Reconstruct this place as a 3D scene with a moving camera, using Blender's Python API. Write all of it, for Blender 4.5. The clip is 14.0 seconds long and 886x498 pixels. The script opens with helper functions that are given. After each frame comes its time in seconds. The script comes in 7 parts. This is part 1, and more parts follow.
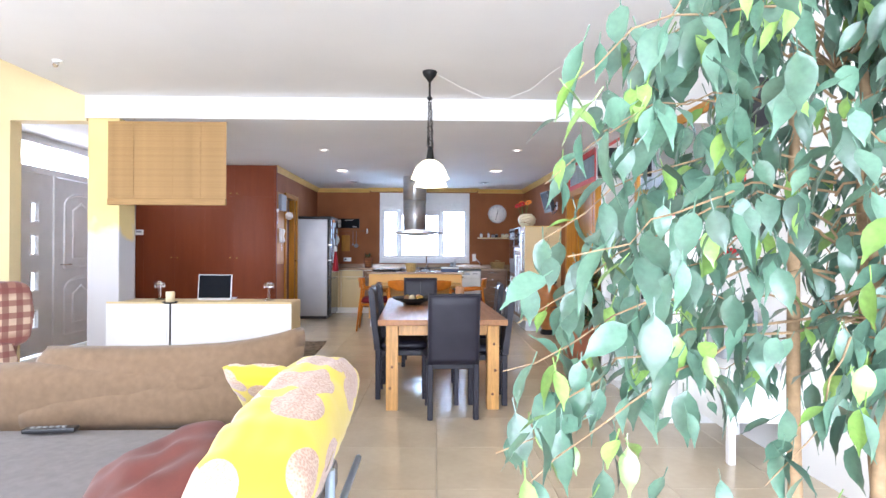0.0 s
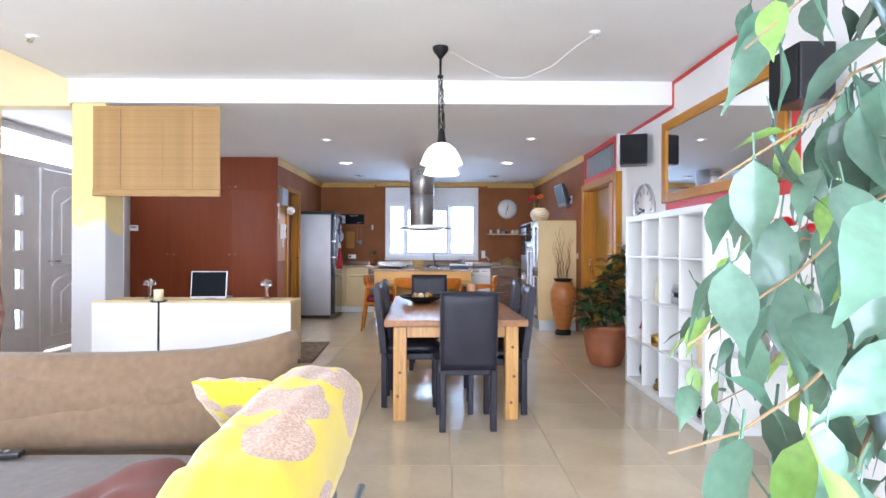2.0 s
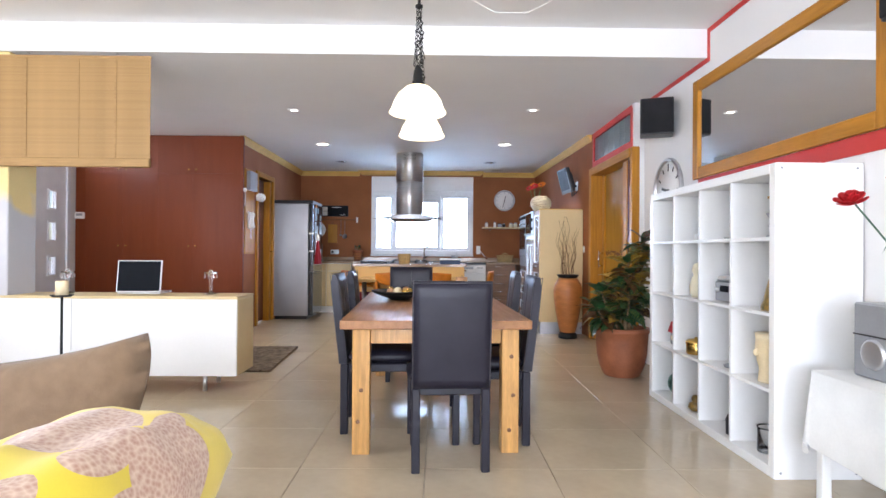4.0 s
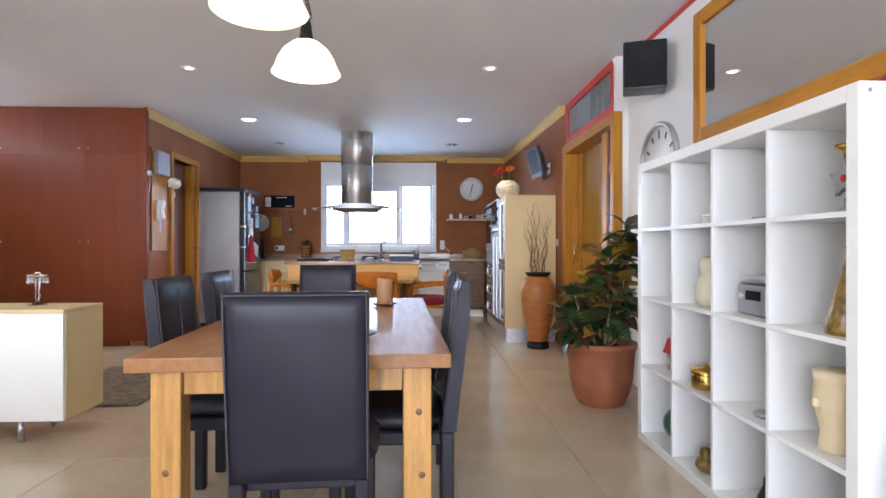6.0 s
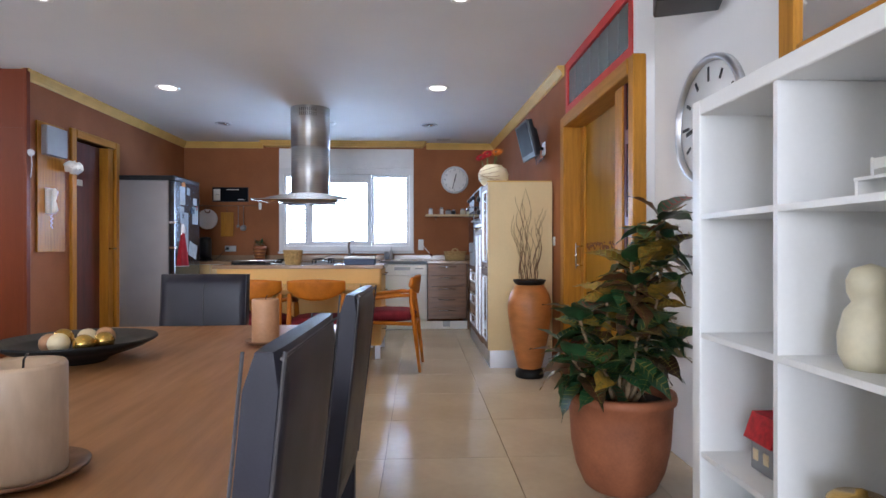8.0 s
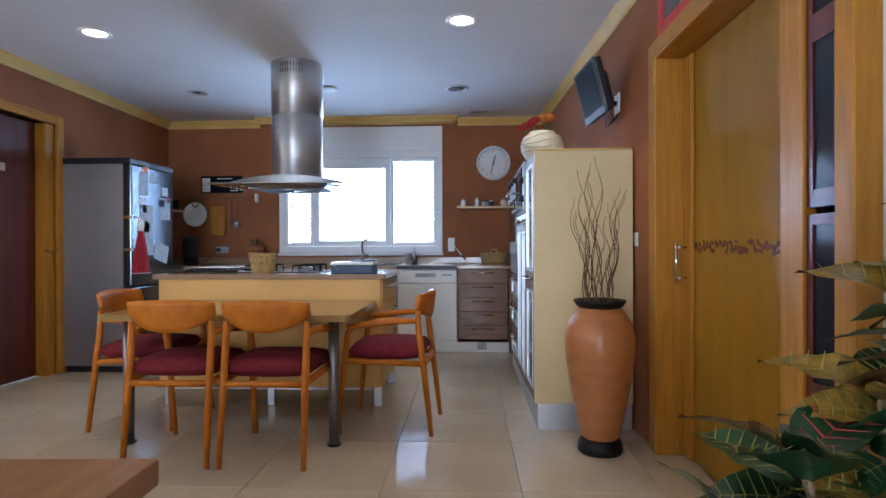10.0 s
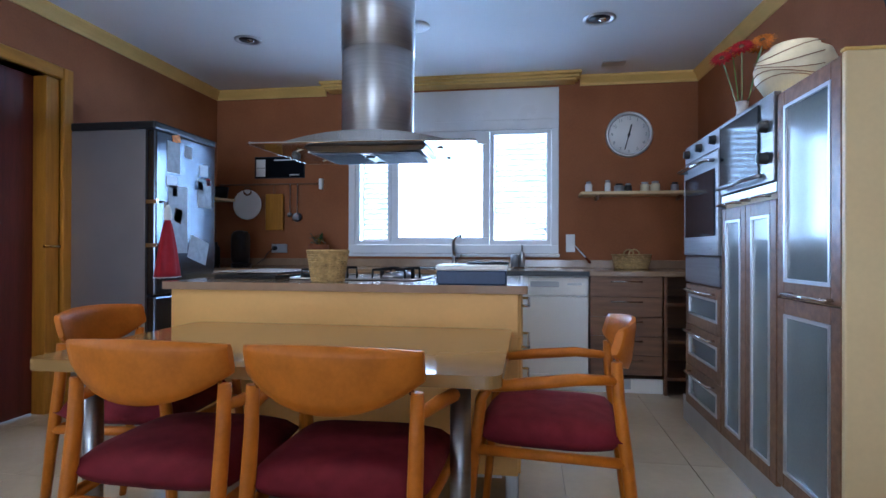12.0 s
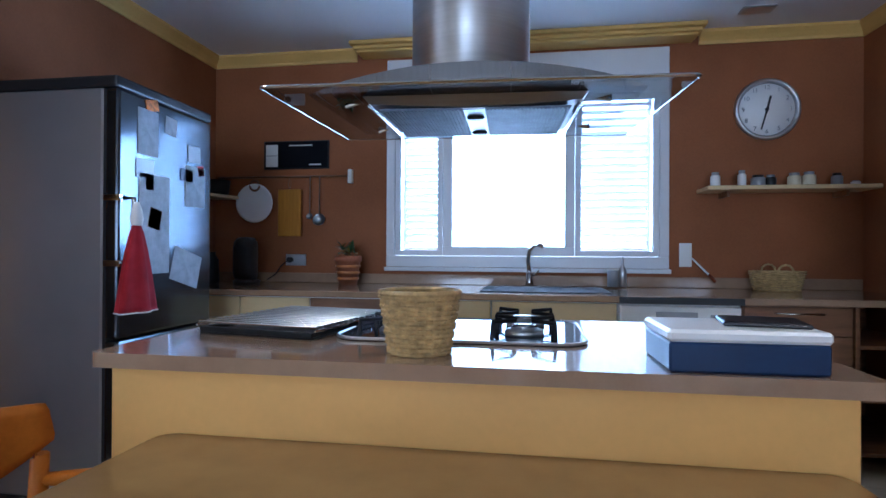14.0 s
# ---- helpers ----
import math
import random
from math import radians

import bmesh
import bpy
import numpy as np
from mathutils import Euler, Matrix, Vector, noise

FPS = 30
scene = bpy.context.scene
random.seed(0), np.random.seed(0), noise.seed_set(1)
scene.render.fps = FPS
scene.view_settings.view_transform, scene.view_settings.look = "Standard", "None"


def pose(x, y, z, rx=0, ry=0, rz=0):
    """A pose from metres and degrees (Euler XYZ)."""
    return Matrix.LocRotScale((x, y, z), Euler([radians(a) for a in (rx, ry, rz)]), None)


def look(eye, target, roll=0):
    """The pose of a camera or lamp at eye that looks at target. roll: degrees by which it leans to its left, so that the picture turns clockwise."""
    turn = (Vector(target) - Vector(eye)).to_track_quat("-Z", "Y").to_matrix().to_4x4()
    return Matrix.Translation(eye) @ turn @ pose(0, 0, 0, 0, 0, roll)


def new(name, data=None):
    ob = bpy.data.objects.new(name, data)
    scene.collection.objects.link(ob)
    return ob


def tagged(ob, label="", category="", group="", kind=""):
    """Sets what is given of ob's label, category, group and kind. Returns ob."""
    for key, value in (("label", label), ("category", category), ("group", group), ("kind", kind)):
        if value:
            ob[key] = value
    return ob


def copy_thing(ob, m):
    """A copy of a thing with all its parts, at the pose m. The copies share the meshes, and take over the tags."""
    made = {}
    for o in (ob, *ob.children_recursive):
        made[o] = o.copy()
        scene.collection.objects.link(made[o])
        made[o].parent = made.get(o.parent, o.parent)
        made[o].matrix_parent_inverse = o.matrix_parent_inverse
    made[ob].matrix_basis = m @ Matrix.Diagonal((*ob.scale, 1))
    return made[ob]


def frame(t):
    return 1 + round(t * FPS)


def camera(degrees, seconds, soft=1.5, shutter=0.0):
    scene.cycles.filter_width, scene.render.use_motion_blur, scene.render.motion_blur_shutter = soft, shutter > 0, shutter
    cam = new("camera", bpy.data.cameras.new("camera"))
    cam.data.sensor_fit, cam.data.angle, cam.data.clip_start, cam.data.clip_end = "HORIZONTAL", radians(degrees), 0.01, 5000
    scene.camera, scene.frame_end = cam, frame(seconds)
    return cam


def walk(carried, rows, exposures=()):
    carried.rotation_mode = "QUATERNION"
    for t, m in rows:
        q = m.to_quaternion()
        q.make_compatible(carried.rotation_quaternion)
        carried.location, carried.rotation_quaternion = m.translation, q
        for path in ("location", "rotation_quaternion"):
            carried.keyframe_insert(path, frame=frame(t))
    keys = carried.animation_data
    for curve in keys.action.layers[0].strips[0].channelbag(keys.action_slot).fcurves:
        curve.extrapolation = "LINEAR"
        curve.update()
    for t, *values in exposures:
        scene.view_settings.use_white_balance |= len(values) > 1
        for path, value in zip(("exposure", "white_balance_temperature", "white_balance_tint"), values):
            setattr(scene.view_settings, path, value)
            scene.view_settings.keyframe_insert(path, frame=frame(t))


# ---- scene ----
cam = camera(77.1, 14.0)
PATH = [
    (0, (0.185, 0.275, 1.21), (0.214, 2.274, 1.216), 0.3),
    (0.5, (0.172, 0.305, 1.219), (0.191, 2.305, 1.221), 0.3),
    (1, (0.166, 0.327, 1.2), (0.184, 2.327, 1.208), 0.4),
    (1.5, (0.139, 0.506, 1.19), (0.15, 2.506, 1.192), 0.2),
    (2, (0.138, 0.688, 1.171), (0.148, 2.688, 1.172), 0.2),
    (4.3, (0.3, 1.774, 1.03), (0.321, 3.774, 1.039), 0.4),
    (4.5, (0.337, 1.867, 1.025), (0.363, 3.867, 1.027), 0.2),
    (5, (0.424, 2.128, 1.02), (0.47, 4.127, 1.017), 0.1),
    (5.5, (0.516, 2.418, 1.012), (0.59, 4.417, 1.013), 0.1),
    (6, (0.645, 2.747, 1.018), (0.725, 4.745, 1.015), 0.0),
    (6.5, (0.735, 3.049, 1.015), (0.822, 5.047, 1.014), -0.1),
    (7, (0.82, 3.401, 1.015), (0.918, 5.398, 1.016), -0.1),
    (7.2, (0.842, 3.505, 1.01), (0.949, 5.501, 1.008), -0.2),
    (9.3, (1.166, 5.006, 1.034), (1.165, 7.006, 1.034), 0.0),
    (9.5, (1.177, 5.158, 1.035), (1.158, 7.158, 1.033), -0.1),
    (10, (1.172, 5.532, 1.039), (1.085, 7.531, 1.033), -0.2),
    (10.5, (1.128, 5.899, 1.034), (0.961, 7.892, 1.026), -0.1),
    (11, (1.015, 6.289, 1.017), (0.784, 8.276, 1.015), 0.0),
    (11.5, (0.86, 6.63, 1.004), (0.583, 8.611, 1.007), 0.1),
    (12, (0.649, 6.942, 1.001), (0.343, 8.919, 1.008), 0.2),
    (12.5, (0.452, 7.232, 1.006), (0.134, 9.206, 1.015), 0.2),
    (13, (0.29, 7.53, 1.032), (-0.043, 9.502, 1.038), 0.2),
    (13.5, (0.125, 7.792, 1.073), (-0.193, 9.767, 1.071), 0.2),
    (14, (0.041, 8.034, 1.088), (-0.278, 10.008, 1.095), 0.3),
]
walk(cam, [(t, look(eye, target, roll)) for t, eye, target, roll in PATH],
     exposures=[(0.0, 0.46, 5850, 17), (2.0, 0.38, 5750, 16), (5.0, 0.34, 6050, 17), (7.0, 0.18, 5950, 17), (9.5, -0.02, 5550, 15), (12.0, -0.26, 5050, 13), (14.0, -0.31, 4800, 13)])

# ---- light ----
world = bpy.data.worlds.new("World")
scene.world = world
world.use_nodes = True
wn = world.node_tree
sky = wn.nodes.new("ShaderNodeTexSky")
sky.sky_type, sky.sun_disc = "NISHITA", False
sky.sun_elevation, sky.sun_rotation = radians(48), radians(200)
wn.nodes["Background"].inputs["Strength"].default_value = 0.12
wn.links.new(sky.outputs["Color"], wn.nodes["Background"].inputs["Color"])


def lamp(name, kind, m, power, color=(1, 1, 1), **more):
    data = bpy.data.lights.new(name, kind)
    data.energy, data.color = power, color
    for key, value in more.items():
        if key == "size":
            data.size = value
        elif key == "size_y":
            data.shape, data.size_y = "RECTANGLE", value
        elif key == "angle":
            data.angle = value
        elif key == "radius":
            data.shadow_soft_size = value
        elif key == "spot":
            data.spot_size, data.spot_blend = value, 0.6
    ob = new(name, data)
    ob.matrix_world = m
    return ob


lamp("sun", "SUN", look((1.5, -6, 8), (0, 0, 0)), 2.5, (1, 0.95, 0.87), angle=radians(0.5))
# sky light in the window openings
lamp("terrace_daylight", "AREA", look((-0.6, -2.75, 1.35), (-0.6, 3, 1.2)), 470, (0.88, 0.95, 1.0), size=4.6, size_y=2.3)
lamp("side_daylight", "AREA", look((-4.75, 2.2, 1.8), (0, 3.0, 1.2)), 70, (0.90, 0.96, 1.0), size=2.4, size_y=1.6)
lamp("kitchen_daylight", "AREA", look((-0.03, 12.55, 1.65), (-0.03, 8, 2.3)), 185, (0.52, 0.75, 1.0), size=2.6, size_y=1.7)
lamp("transom_daylight", "AREA", look((-4.42, 7.3, 2.27), (-2, 7.3, 1.0)), 26, (0.95, 0.98, 1.0), size=2.3, size_y=0.3)
WARM = (1.0, 0.83, 0.60)

# ---- materials ----
def links(nt, a, b):
    nt.links.new(a, b)


def material(name, color, rough=0.5, metal=0.0, var=0.12, scale=6.0, fine=90.0, bump=0.05, stretch=(1, 1, 1), coat=0.0,
             color2=None, rand=0.0, island=False, trans=0.0, ior=1.45, emit=0.0, emit_color=None, rough_var=0.08, alpha=1.0, sheen=0.0, depth=0.003):
    """A principled surface with variation at two scales, in the object's own metres."""
    m = bpy.data.materials.new(name)
    m.use_nodes = True
    nt = m.node_tree
    p = nt.nodes["Principled BSDF"]
    tc = nt.nodes.new("ShaderNodeTexCoord")
    mp = nt.nodes.new("ShaderNodeMapping")
    mp.inputs["Scale"].default_value = stretch
    links(nt, tc.outputs["Object"], mp.inputs["Vector"])
    n1 = nt.nodes.new("ShaderNodeTexNoise")
    n1.inputs["Scale"].default_value, n1.inputs["Detail"].default_value = scale, 5
    n2 = nt.nodes.new("ShaderNodeTexNoise")
    n2.inputs["Scale"].default_value, n2.inputs["Detail"].default_value = fine, 3
    for n in (n1, n2):
        links(nt, mp.outputs["Vector"], n.inputs["Vector"])
    add = nt.nodes.new("ShaderNodeMath")
    add.operation = "MULTIPLY_ADD"
    add.inputs[1].default_value = 0.35
    links(nt, n2.outputs["Fac"], add.inputs[0])
    links(nt, n1.outputs["Fac"], add.inputs[2])
    mix = nt.nodes.new("ShaderNodeMix")
    mix.data_type = "RGBA"
    c2 = color2 or tuple(c * (1 - 2.2 * var) for c in color)
    c1 = color if color2 else tuple(min(1, c * (1 + var)) for c in color)
    mix.inputs["A"].default_value, mix.inputs["B"].default_value = (*c1, 1), (*c2, 1)
    ramp = nt.nodes.new("ShaderNodeMapRange")
    ramp.inputs["From Min"].default_value, ramp.inputs["From Max"].default_value = 0.45, 0.95
    links(nt, add.outputs["Value"], ramp.inputs["Value"])
    links(nt, ramp.outputs["Result"], mix.inputs["Factor"])
    out = mix.outputs["Result"]
    if rand:
        info = nt.nodes.new("ShaderNodeNewGeometry" if island else "ShaderNodeObjectInfo")
        hsv = nt.nodes.new("ShaderNodeHueSaturation")
        r = nt.nodes.new("ShaderNodeMapRange")
        r.inputs["To Min"].default_value, r.inputs["To Max"].default_value = 1 - rand, 1 + rand
        links(nt, info.outputs["Random Per Island" if island else "Random"], r.inputs["Value"])
        links(nt, r.outputs["Result"], hsv.inputs["Value"])
        links(nt, out, hsv.inputs["Color"])
        out = hsv.outputs["Color"]
    links(nt, out, p.inputs["Base Color"])
    rr = nt.nodes.new("ShaderNodeMapRange")
    rr.inputs["To Min"].default_value, rr.inputs["To Max"].default_value = max(0.02, rough - rough_var), min(1, rough + rough_var)
    links(nt, n1.outputs["Fac"], rr.inputs["Value"])
    links(nt, rr.outputs["Result"], p.inputs["Roughness"])
    p.inputs["Metallic"].default_value = metal
    p.inputs["Coat Weight"].default_value = coat
    p.inputs["Coat Roughness"].default_value = 0.08
    p.inputs["Transmission Weight"].default_value = trans
    p.inputs["IOR"].default_value = ior
    p.inputs["Alpha"].default_value = alpha
    p.inputs["Sheen Weight"].default_value = sheen
    if emit:
        p.inputs["Emission Color"].default_value = (*(emit_color or color), 1)
        p.inputs["Emission Strength"].default_value = emit
    if bump:
        b = nt.nodes.new("ShaderNodeBump")
        b.inputs["Strength"].default_value, b.inputs["Distance"].default_value = bump, depth
        links(nt, add.outputs["Value"], b.inputs["Height"])
        links(nt, b.outputs["Normal"], p.inputs["Normal"])
    return m


def pane_glass(name, color=(1, 1, 1), rough=0.0):
    m = bpy.data.materials.new(name)
    m.use_nodes = True
    p = m.node_tree.nodes["Principled BSDF"]
    p.inputs["Base Color"].default_value = (*color, 1)
    p.inputs["Roughness"].default_value = rough
    p.inputs["Transmission Weight"].default_value = 1.0
    p.inputs["IOR"].default_value = 1.45
    return m


white_paint = material("white_paint", (0.80, 0.79, 0.78), 0.75, var=0.02, scale=1.5, fine=140, bump=0.06, depth=0.002)
ceiling_paint = material("ceiling_paint", (0.80, 0.80, 0.80), 0.85, var=0.02, scale=1.2, fine=120, bump=0.05, depth=0.002)
brown_paint = material("terracotta_paint", (0.31, 0.108, 0.035), 0.75, var=0.10, scale=2.2, fine=70, bump=0.10, depth=0.002)
yellow_paint = material("pale_yellow_paint", (0.72, 0.60, 0.35), 0.7, var=0.05, scale=2.0, fine=90, bump=0.08, depth=0.002)
cream_trim = material("cream_moulding", (0.72, 0.47, 0.13), 0.5, var=0.06, scale=5, bump=0.03)
red_paint = material("red_paint", (0.56, 0.045, 0.035), 0.45, var=0.06, scale=4, bump=0.04)
oak = material("golden_oak", (0.46, 0.20, 0.018), 0.42, var=0.11, scale=5, fine=40, stretch=(9, 9, 0.7), bump=0.08, coat=0.05, ior=1.36)
oak_y = material("golden_oak_across", (0.46, 0.20, 0.018), 0.42, var=0.11, scale=5, fine=40, stretch=(9, 0.7, 9), bump=0.08, coat=0.05, ior=1.36)
pine = material("honey_pine", (0.62, 0.33, 0.10), 0.4, var=0.18, scale=4, fine=30, stretch=(10, 10, 0.9), bump=0.06, coat=0.2)
pine_top = material("worn_pine_top", (0.36, 0.165, 0.062), 0.4, var=0.10, scale=4, fine=30, stretch=(9, 0.8, 9), bump=0.05, coat=0.06)
mahogany = material("mahogany_varnish", (0.162, 0.031, 0.006), 0.45, var=0.05, scale=3, fine=24, stretch=(5, 5, 0.5), bump=0.02, coat=0.04, ior=1.3)
dark_door = material("dark_red_door", (0.12, 0.018, 0.014), 0.35, var=0.2, scale=3, fine=24, stretch=(5, 5, 0.5), bump=0.03, coat=0.4)
beech = material("orange_beech", (0.54, 0.165, 0.008), 0.46, var=0.12, scale=4, fine=30, stretch=(3, 3, 3), bump=0.04, ior=1.36)
island_lam = material("yellow_cream_laminate", (0.80, 0.46, 0.125), 0.45, var=0.04, scale=3, fine=60, bump=0.02)
note_paper = material("greyish_note_paper", (0.44, 0.46, 0.49), 0.7, var=0.10, scale=25, bump=0.02)
cream_lam = material("cream_laminate", (0.72, 0.56, 0.30), 0.42, var=0.04, scale=3, fine=60, bump=0.02)
white_lam = material("white_laminate", (0.86, 0.855, 0.84), 0.35, var=0.02, scale=3, fine=80, bump=0.015)
walnut = material("brown_wood_front", (0.21, 0.10, 0.045), 0.42, var=0.18, scale=4, fine=30, stretch=(0.8, 9, 9), bump=0.05, coat=0.15)
worktop = material("brown_speckled_worktop", (0.36, 0.235, 0.145), 0.12, var=0.06, scale=20, fine=350, bump=0.01, coat=0.5, rough_var=0.04)
ktop = material("tan_polished_tabletop", (0.33, 0.195, 0.066), 0.09, var=0.05, scale=12, fine=350, bump=0.004, rough_var=0.02)
hood_steel = material("satin_hood_steel", (0.74, 0.73, 0.72), 0.44, 1.0, var=0.05, scale=3, fine=60, stretch=(1, 1, 30), bump=0.02, rough_var=0.05)
steel = material("brushed_steel", (0.30, 0.30, 0.31), 0.3, 1.0, var=0.06, scale=3, fine=60, stretch=(1, 1, 30), bump=0.02, rough_var=0.06)
hood_dark = material("dark_hood_steel", (0.36, 0.365, 0.38), 0.26, 1.0, var=0.06, scale=3, fine=60, stretch=(30, 1, 1), bump=0.02, rough_var=0.05)
filter_metal = material("dark_filter_metal", (0.10, 0.105, 0.12), 0.5, 1.0, var=0.1, scale=20, bump=0.05)
chrome = material("chrome", (0.72, 0.72, 0.72), 0.12, 1.0, var=0.03, bump=0)
aluminium = material("satin_aluminium", (0.62, 0.63, 0.65), 0.38, 1.0, var=0.05, bump=0.02)
fridge_side = material("grey_fridge_side", (0.40, 0.40, 0.42), 0.36, 0.8, var=0.05, scale=3, fine=200, bump=0.03)
fridge_door_steel = material("blue_grey_steel_door", (0.115, 0.13, 0.155), 0.16, 0.95, var=0.04, scale=3, fine=200, bump=0.01, rough_var=0.04)
bright_wire = material("bright_wire", (0.66, 0.72, 0.80), 0.22, 1.0, var=0.03, bump=0)
hs = hood_steel.node_tree
hs_tangent = hs.nodes.new("ShaderNodeTangent")
hs_tangent.direction_type, hs_tangent.axis = "RADIAL", "Z"
hs.nodes["Principled BSDF"].inputs["Anisotropic"].default_value = 0.85
hs.nodes["Principled BSDF"].inputs["Anisotropic Rotation"].default_value = 0.25
hs.links.new(hs_tangent.outputs["Tangent"], hs.nodes["Principled BSDF"].inputs["Tangent"])
sink_grey = material("grey_composite", (0.16, 0.155, 0.15), 0.75, var=0.1, scale=30, fine=300, bump=0.05, ior=1.3)
red_vein = material("dark_red_leaf_vein", (0.28, 0.03, 0.03), 0.5, var=0.2, bump=0)
black_plastic = material("black_plastic", (0.018, 0.018, 0.02), 0.35, var=0.1, bump=0.02)
black_iron = material("black_iron", (0.02, 0.02, 0.02), 0.5, 0.6, var=0.1, bump=0.1)
leather = material("black_brown_leather", (0.017, 0.015, 0.025), 0.42, var=0.12, scale=8, fine=260, bump=0.22, depth=0.002, ior=1.38)
stitch = material("pale_stitching", (0.075, 0.07, 0.075), 0.7, var=0.1, bump=0)
red_cloth = material("wine_red_upholstery", (0.17, 0.007, 0.016), 0.85, var=0.12, scale=20, fine=500, bump=0.2)
terracotta = material("terracotta_clay", (0.34, 0.115, 0.05), 0.6, var=0.16, scale=7, fine=90, bump=0.15)
vase_clay = material("orange_clay_vase", (0.46, 0.175, 0.05), 0.36, var=0.13, scale=6, fine=60, stretch=(1, 1, 2.5), bump=0.12, coat=0.15)
soil = material("dark_soil", (0.03, 0.02, 0.014), 0.95, var=0.3, scale=40, bump=0.6)
twig = material("dry_twig", (0.14, 0.075, 0.035), 0.8, var=0.2, scale=30, bump=0.3)
bark = material("pale_bark", (0.30, 0.20, 0.11), 0.8, var=0.2, scale=30, bump=0.4)
tile = material("cream_polished_tile", (0.545, 0.45, 0.32), 0.17, var=0.06, scale=2.2, fine=22, bump=0.012, rand=0.015, rough_var=0.06, coat=0.1)
grout = material("beige_grout", (0.54, 0.47, 0.37), 0.85, var=0.06, scale=30, bump=0.1)
bamboo = material("bamboo_slat", (0.36, 0.212, 0.078), 0.6, var=0.10, scale=12, fine=60, stretch=(0.6, 8, 8), bump=0.1, rand=0.06)
sofa_cloth = material("brown_woven_cloth", (0.18, 0.115, 0.066), 0.92, var=0.08, scale=30, fine=420, bump=0.6, sheen=0.15)
seat_cloth = material("grey_woven_cloth", (0.165, 0.143, 0.138), 0.92, var=0.08, scale=30, fine=420, bump=0.5, sheen=0.12)
throw_cloth = material("rust_brown_cloth", (0.105, 0.024, 0.015), 0.85, var=0.12, scale=10, fine=300, bump=0.2, sheen=0.1)
rug_cloth = material("brown_shaggy_rug", (0.20, 0.15, 0.10), 1.0, var=0.35, scale=22, fine=160, bump=1.0, depth=0.02)
door_alu = material("grey_white_lacquer", (0.76, 0.77, 0.81), 0.35, var=0.03, bump=0.01)
white_pvc = material("white_window_frame", (0.80, 0.81, 0.83), 0.3, var=0.02, bump=0.01)
clear_glass = pane_glass("clear_glass")
frost_glass = pane_glass("frosted_glass", (0.80, 0.90, 0.90), 0.45)
cabinet_glass = material("frosted_cabinet_glass", (0.15, 0.19, 0.205), 0.16, var=0.08, scale=3, bump=0.02, coat=0.6)
dark_glass = material("dark_oven_glass", (0.02, 0.024, 0.03), 0.08, var=0.1, bump=0, ior=1.3, rough_var=0.02)
mirror_glass = material("mirror", (0.88, 0.88, 0.88), 0.02, 1.0, var=0.0, bump=0, rough_var=0.0)
lit_glass = material("lit_opal_glass", (0.95, 0.9, 0.75), 0.3, var=0.02, emit=1.9, emit_color=(1.0, 0.86, 0.52))
lit_bulb = material("lit_downlight", (1, 0.95, 0.85), 0.4, var=0.0, emit=9.0, emit_color=(1.0, 0.88, 0.7), bump=0)
day_backdrop = material("bright_day_backdrop", (0.9, 0.95, 1), 0.9, var=0.03, scale=0.6, emit=2.3, emit_color=(0.86, 0.94, 1.0), bump=0)
ficus_leaf = material("glossy_ficus_leaf", (0.085, 0.165, 0.112), 0.34, var=0.15, scale=30, fine=120, bump=0.08, rand=0.38, coat=0.3)
ficus_mass = material("glossy_ficus_foliage", (0.085, 0.165, 0.112), 0.34, var=0.15, scale=30, fine=120, bump=0.08, rand=0.38, island=True, coat=0.3)
young_mass = material("young_ficus_foliage", (0.19, 0.33, 0.075), 0.36, var=0.18, scale=30, fine=120, bump=0.08, rand=0.3, island=True, coat=0.3)
# golden-olive veneer of the sliding leaf, with the recess shade mixed into its colour
oak_leaf = material("recess_shaded_golden_veneer", (0.34, 0.165, 0.010), 0.40, var=0.08, scale=3, fine=40, stretch=(3, 3, 0.6), bump=0.03, ior=1.36)
ficus_young = material("young_ficus_leaf", (0.19, 0.33, 0.075), 0.36, var=0.18, scale=30, fine=120, bump=0.08, rand=0.3, coat=0.3)
croton_green = material("dark_croton_leaf", (0.024, 0.078, 0.026), 0.3, var=0.3, scale=14, fine=60, bump=0.15, rand=0.4, coat=0.3)
croton_red = material("reddish_croton_leaf", (0.115, 0.030, 0.016), 0.3, color2=(0.035, 0.040, 0.014), scale=22, fine=60, bump=0.15, rand=0.5, coat=0.3)
croton_yellow = material("yellow_veined_croton_leaf", (0.40, 0.22, 0.03), 0.3, color2=(0.06, 0.06, 0.014), scale=38, fine=80, bump=0.15, rand=0.3, coat=0.3)
vein = material("pale_leaf_vein", (0.30, 0.27, 0.06), 0.5, var=0.2, bump=0)
paper = material("white_paper", (0.78, 0.78, 0.76), 0.8, var=0.04, bump=0.02)
wicker = material("straw_wicker", (0.56, 0.38, 0.15), 0.6, var=0.22, scale=40, bump=0.2)
wax = material("ivory_wax", (0.80, 0.66, 0.42), 0.4, var=0.08, scale=8, bump=0.03)
wax_tan = material("tan_wax", (0.50, 0.36, 0.245), 0.35, var=0.12, scale=14, bump=0.03, stretch=(1, 1, 0.3))
wax_brown = material("brown_wax", (0.46, 0.24, 0.12), 0.45, var=0.12, scale=8, bump=0.05)
gold = material("brass", (0.60, 0.38, 0.10), 0.25, 1.0, var=0.1, bump=0.03)
blue_box = material("dark_blue_card", (0.012, 0.035, 0.10), 0.4, var=0.15, bump=0.02)
red_velvet = material("red_towel", (0.34, 0.008, 0.016), 0.9, var=0.12, scale=16, fine=420, bump=0.4)
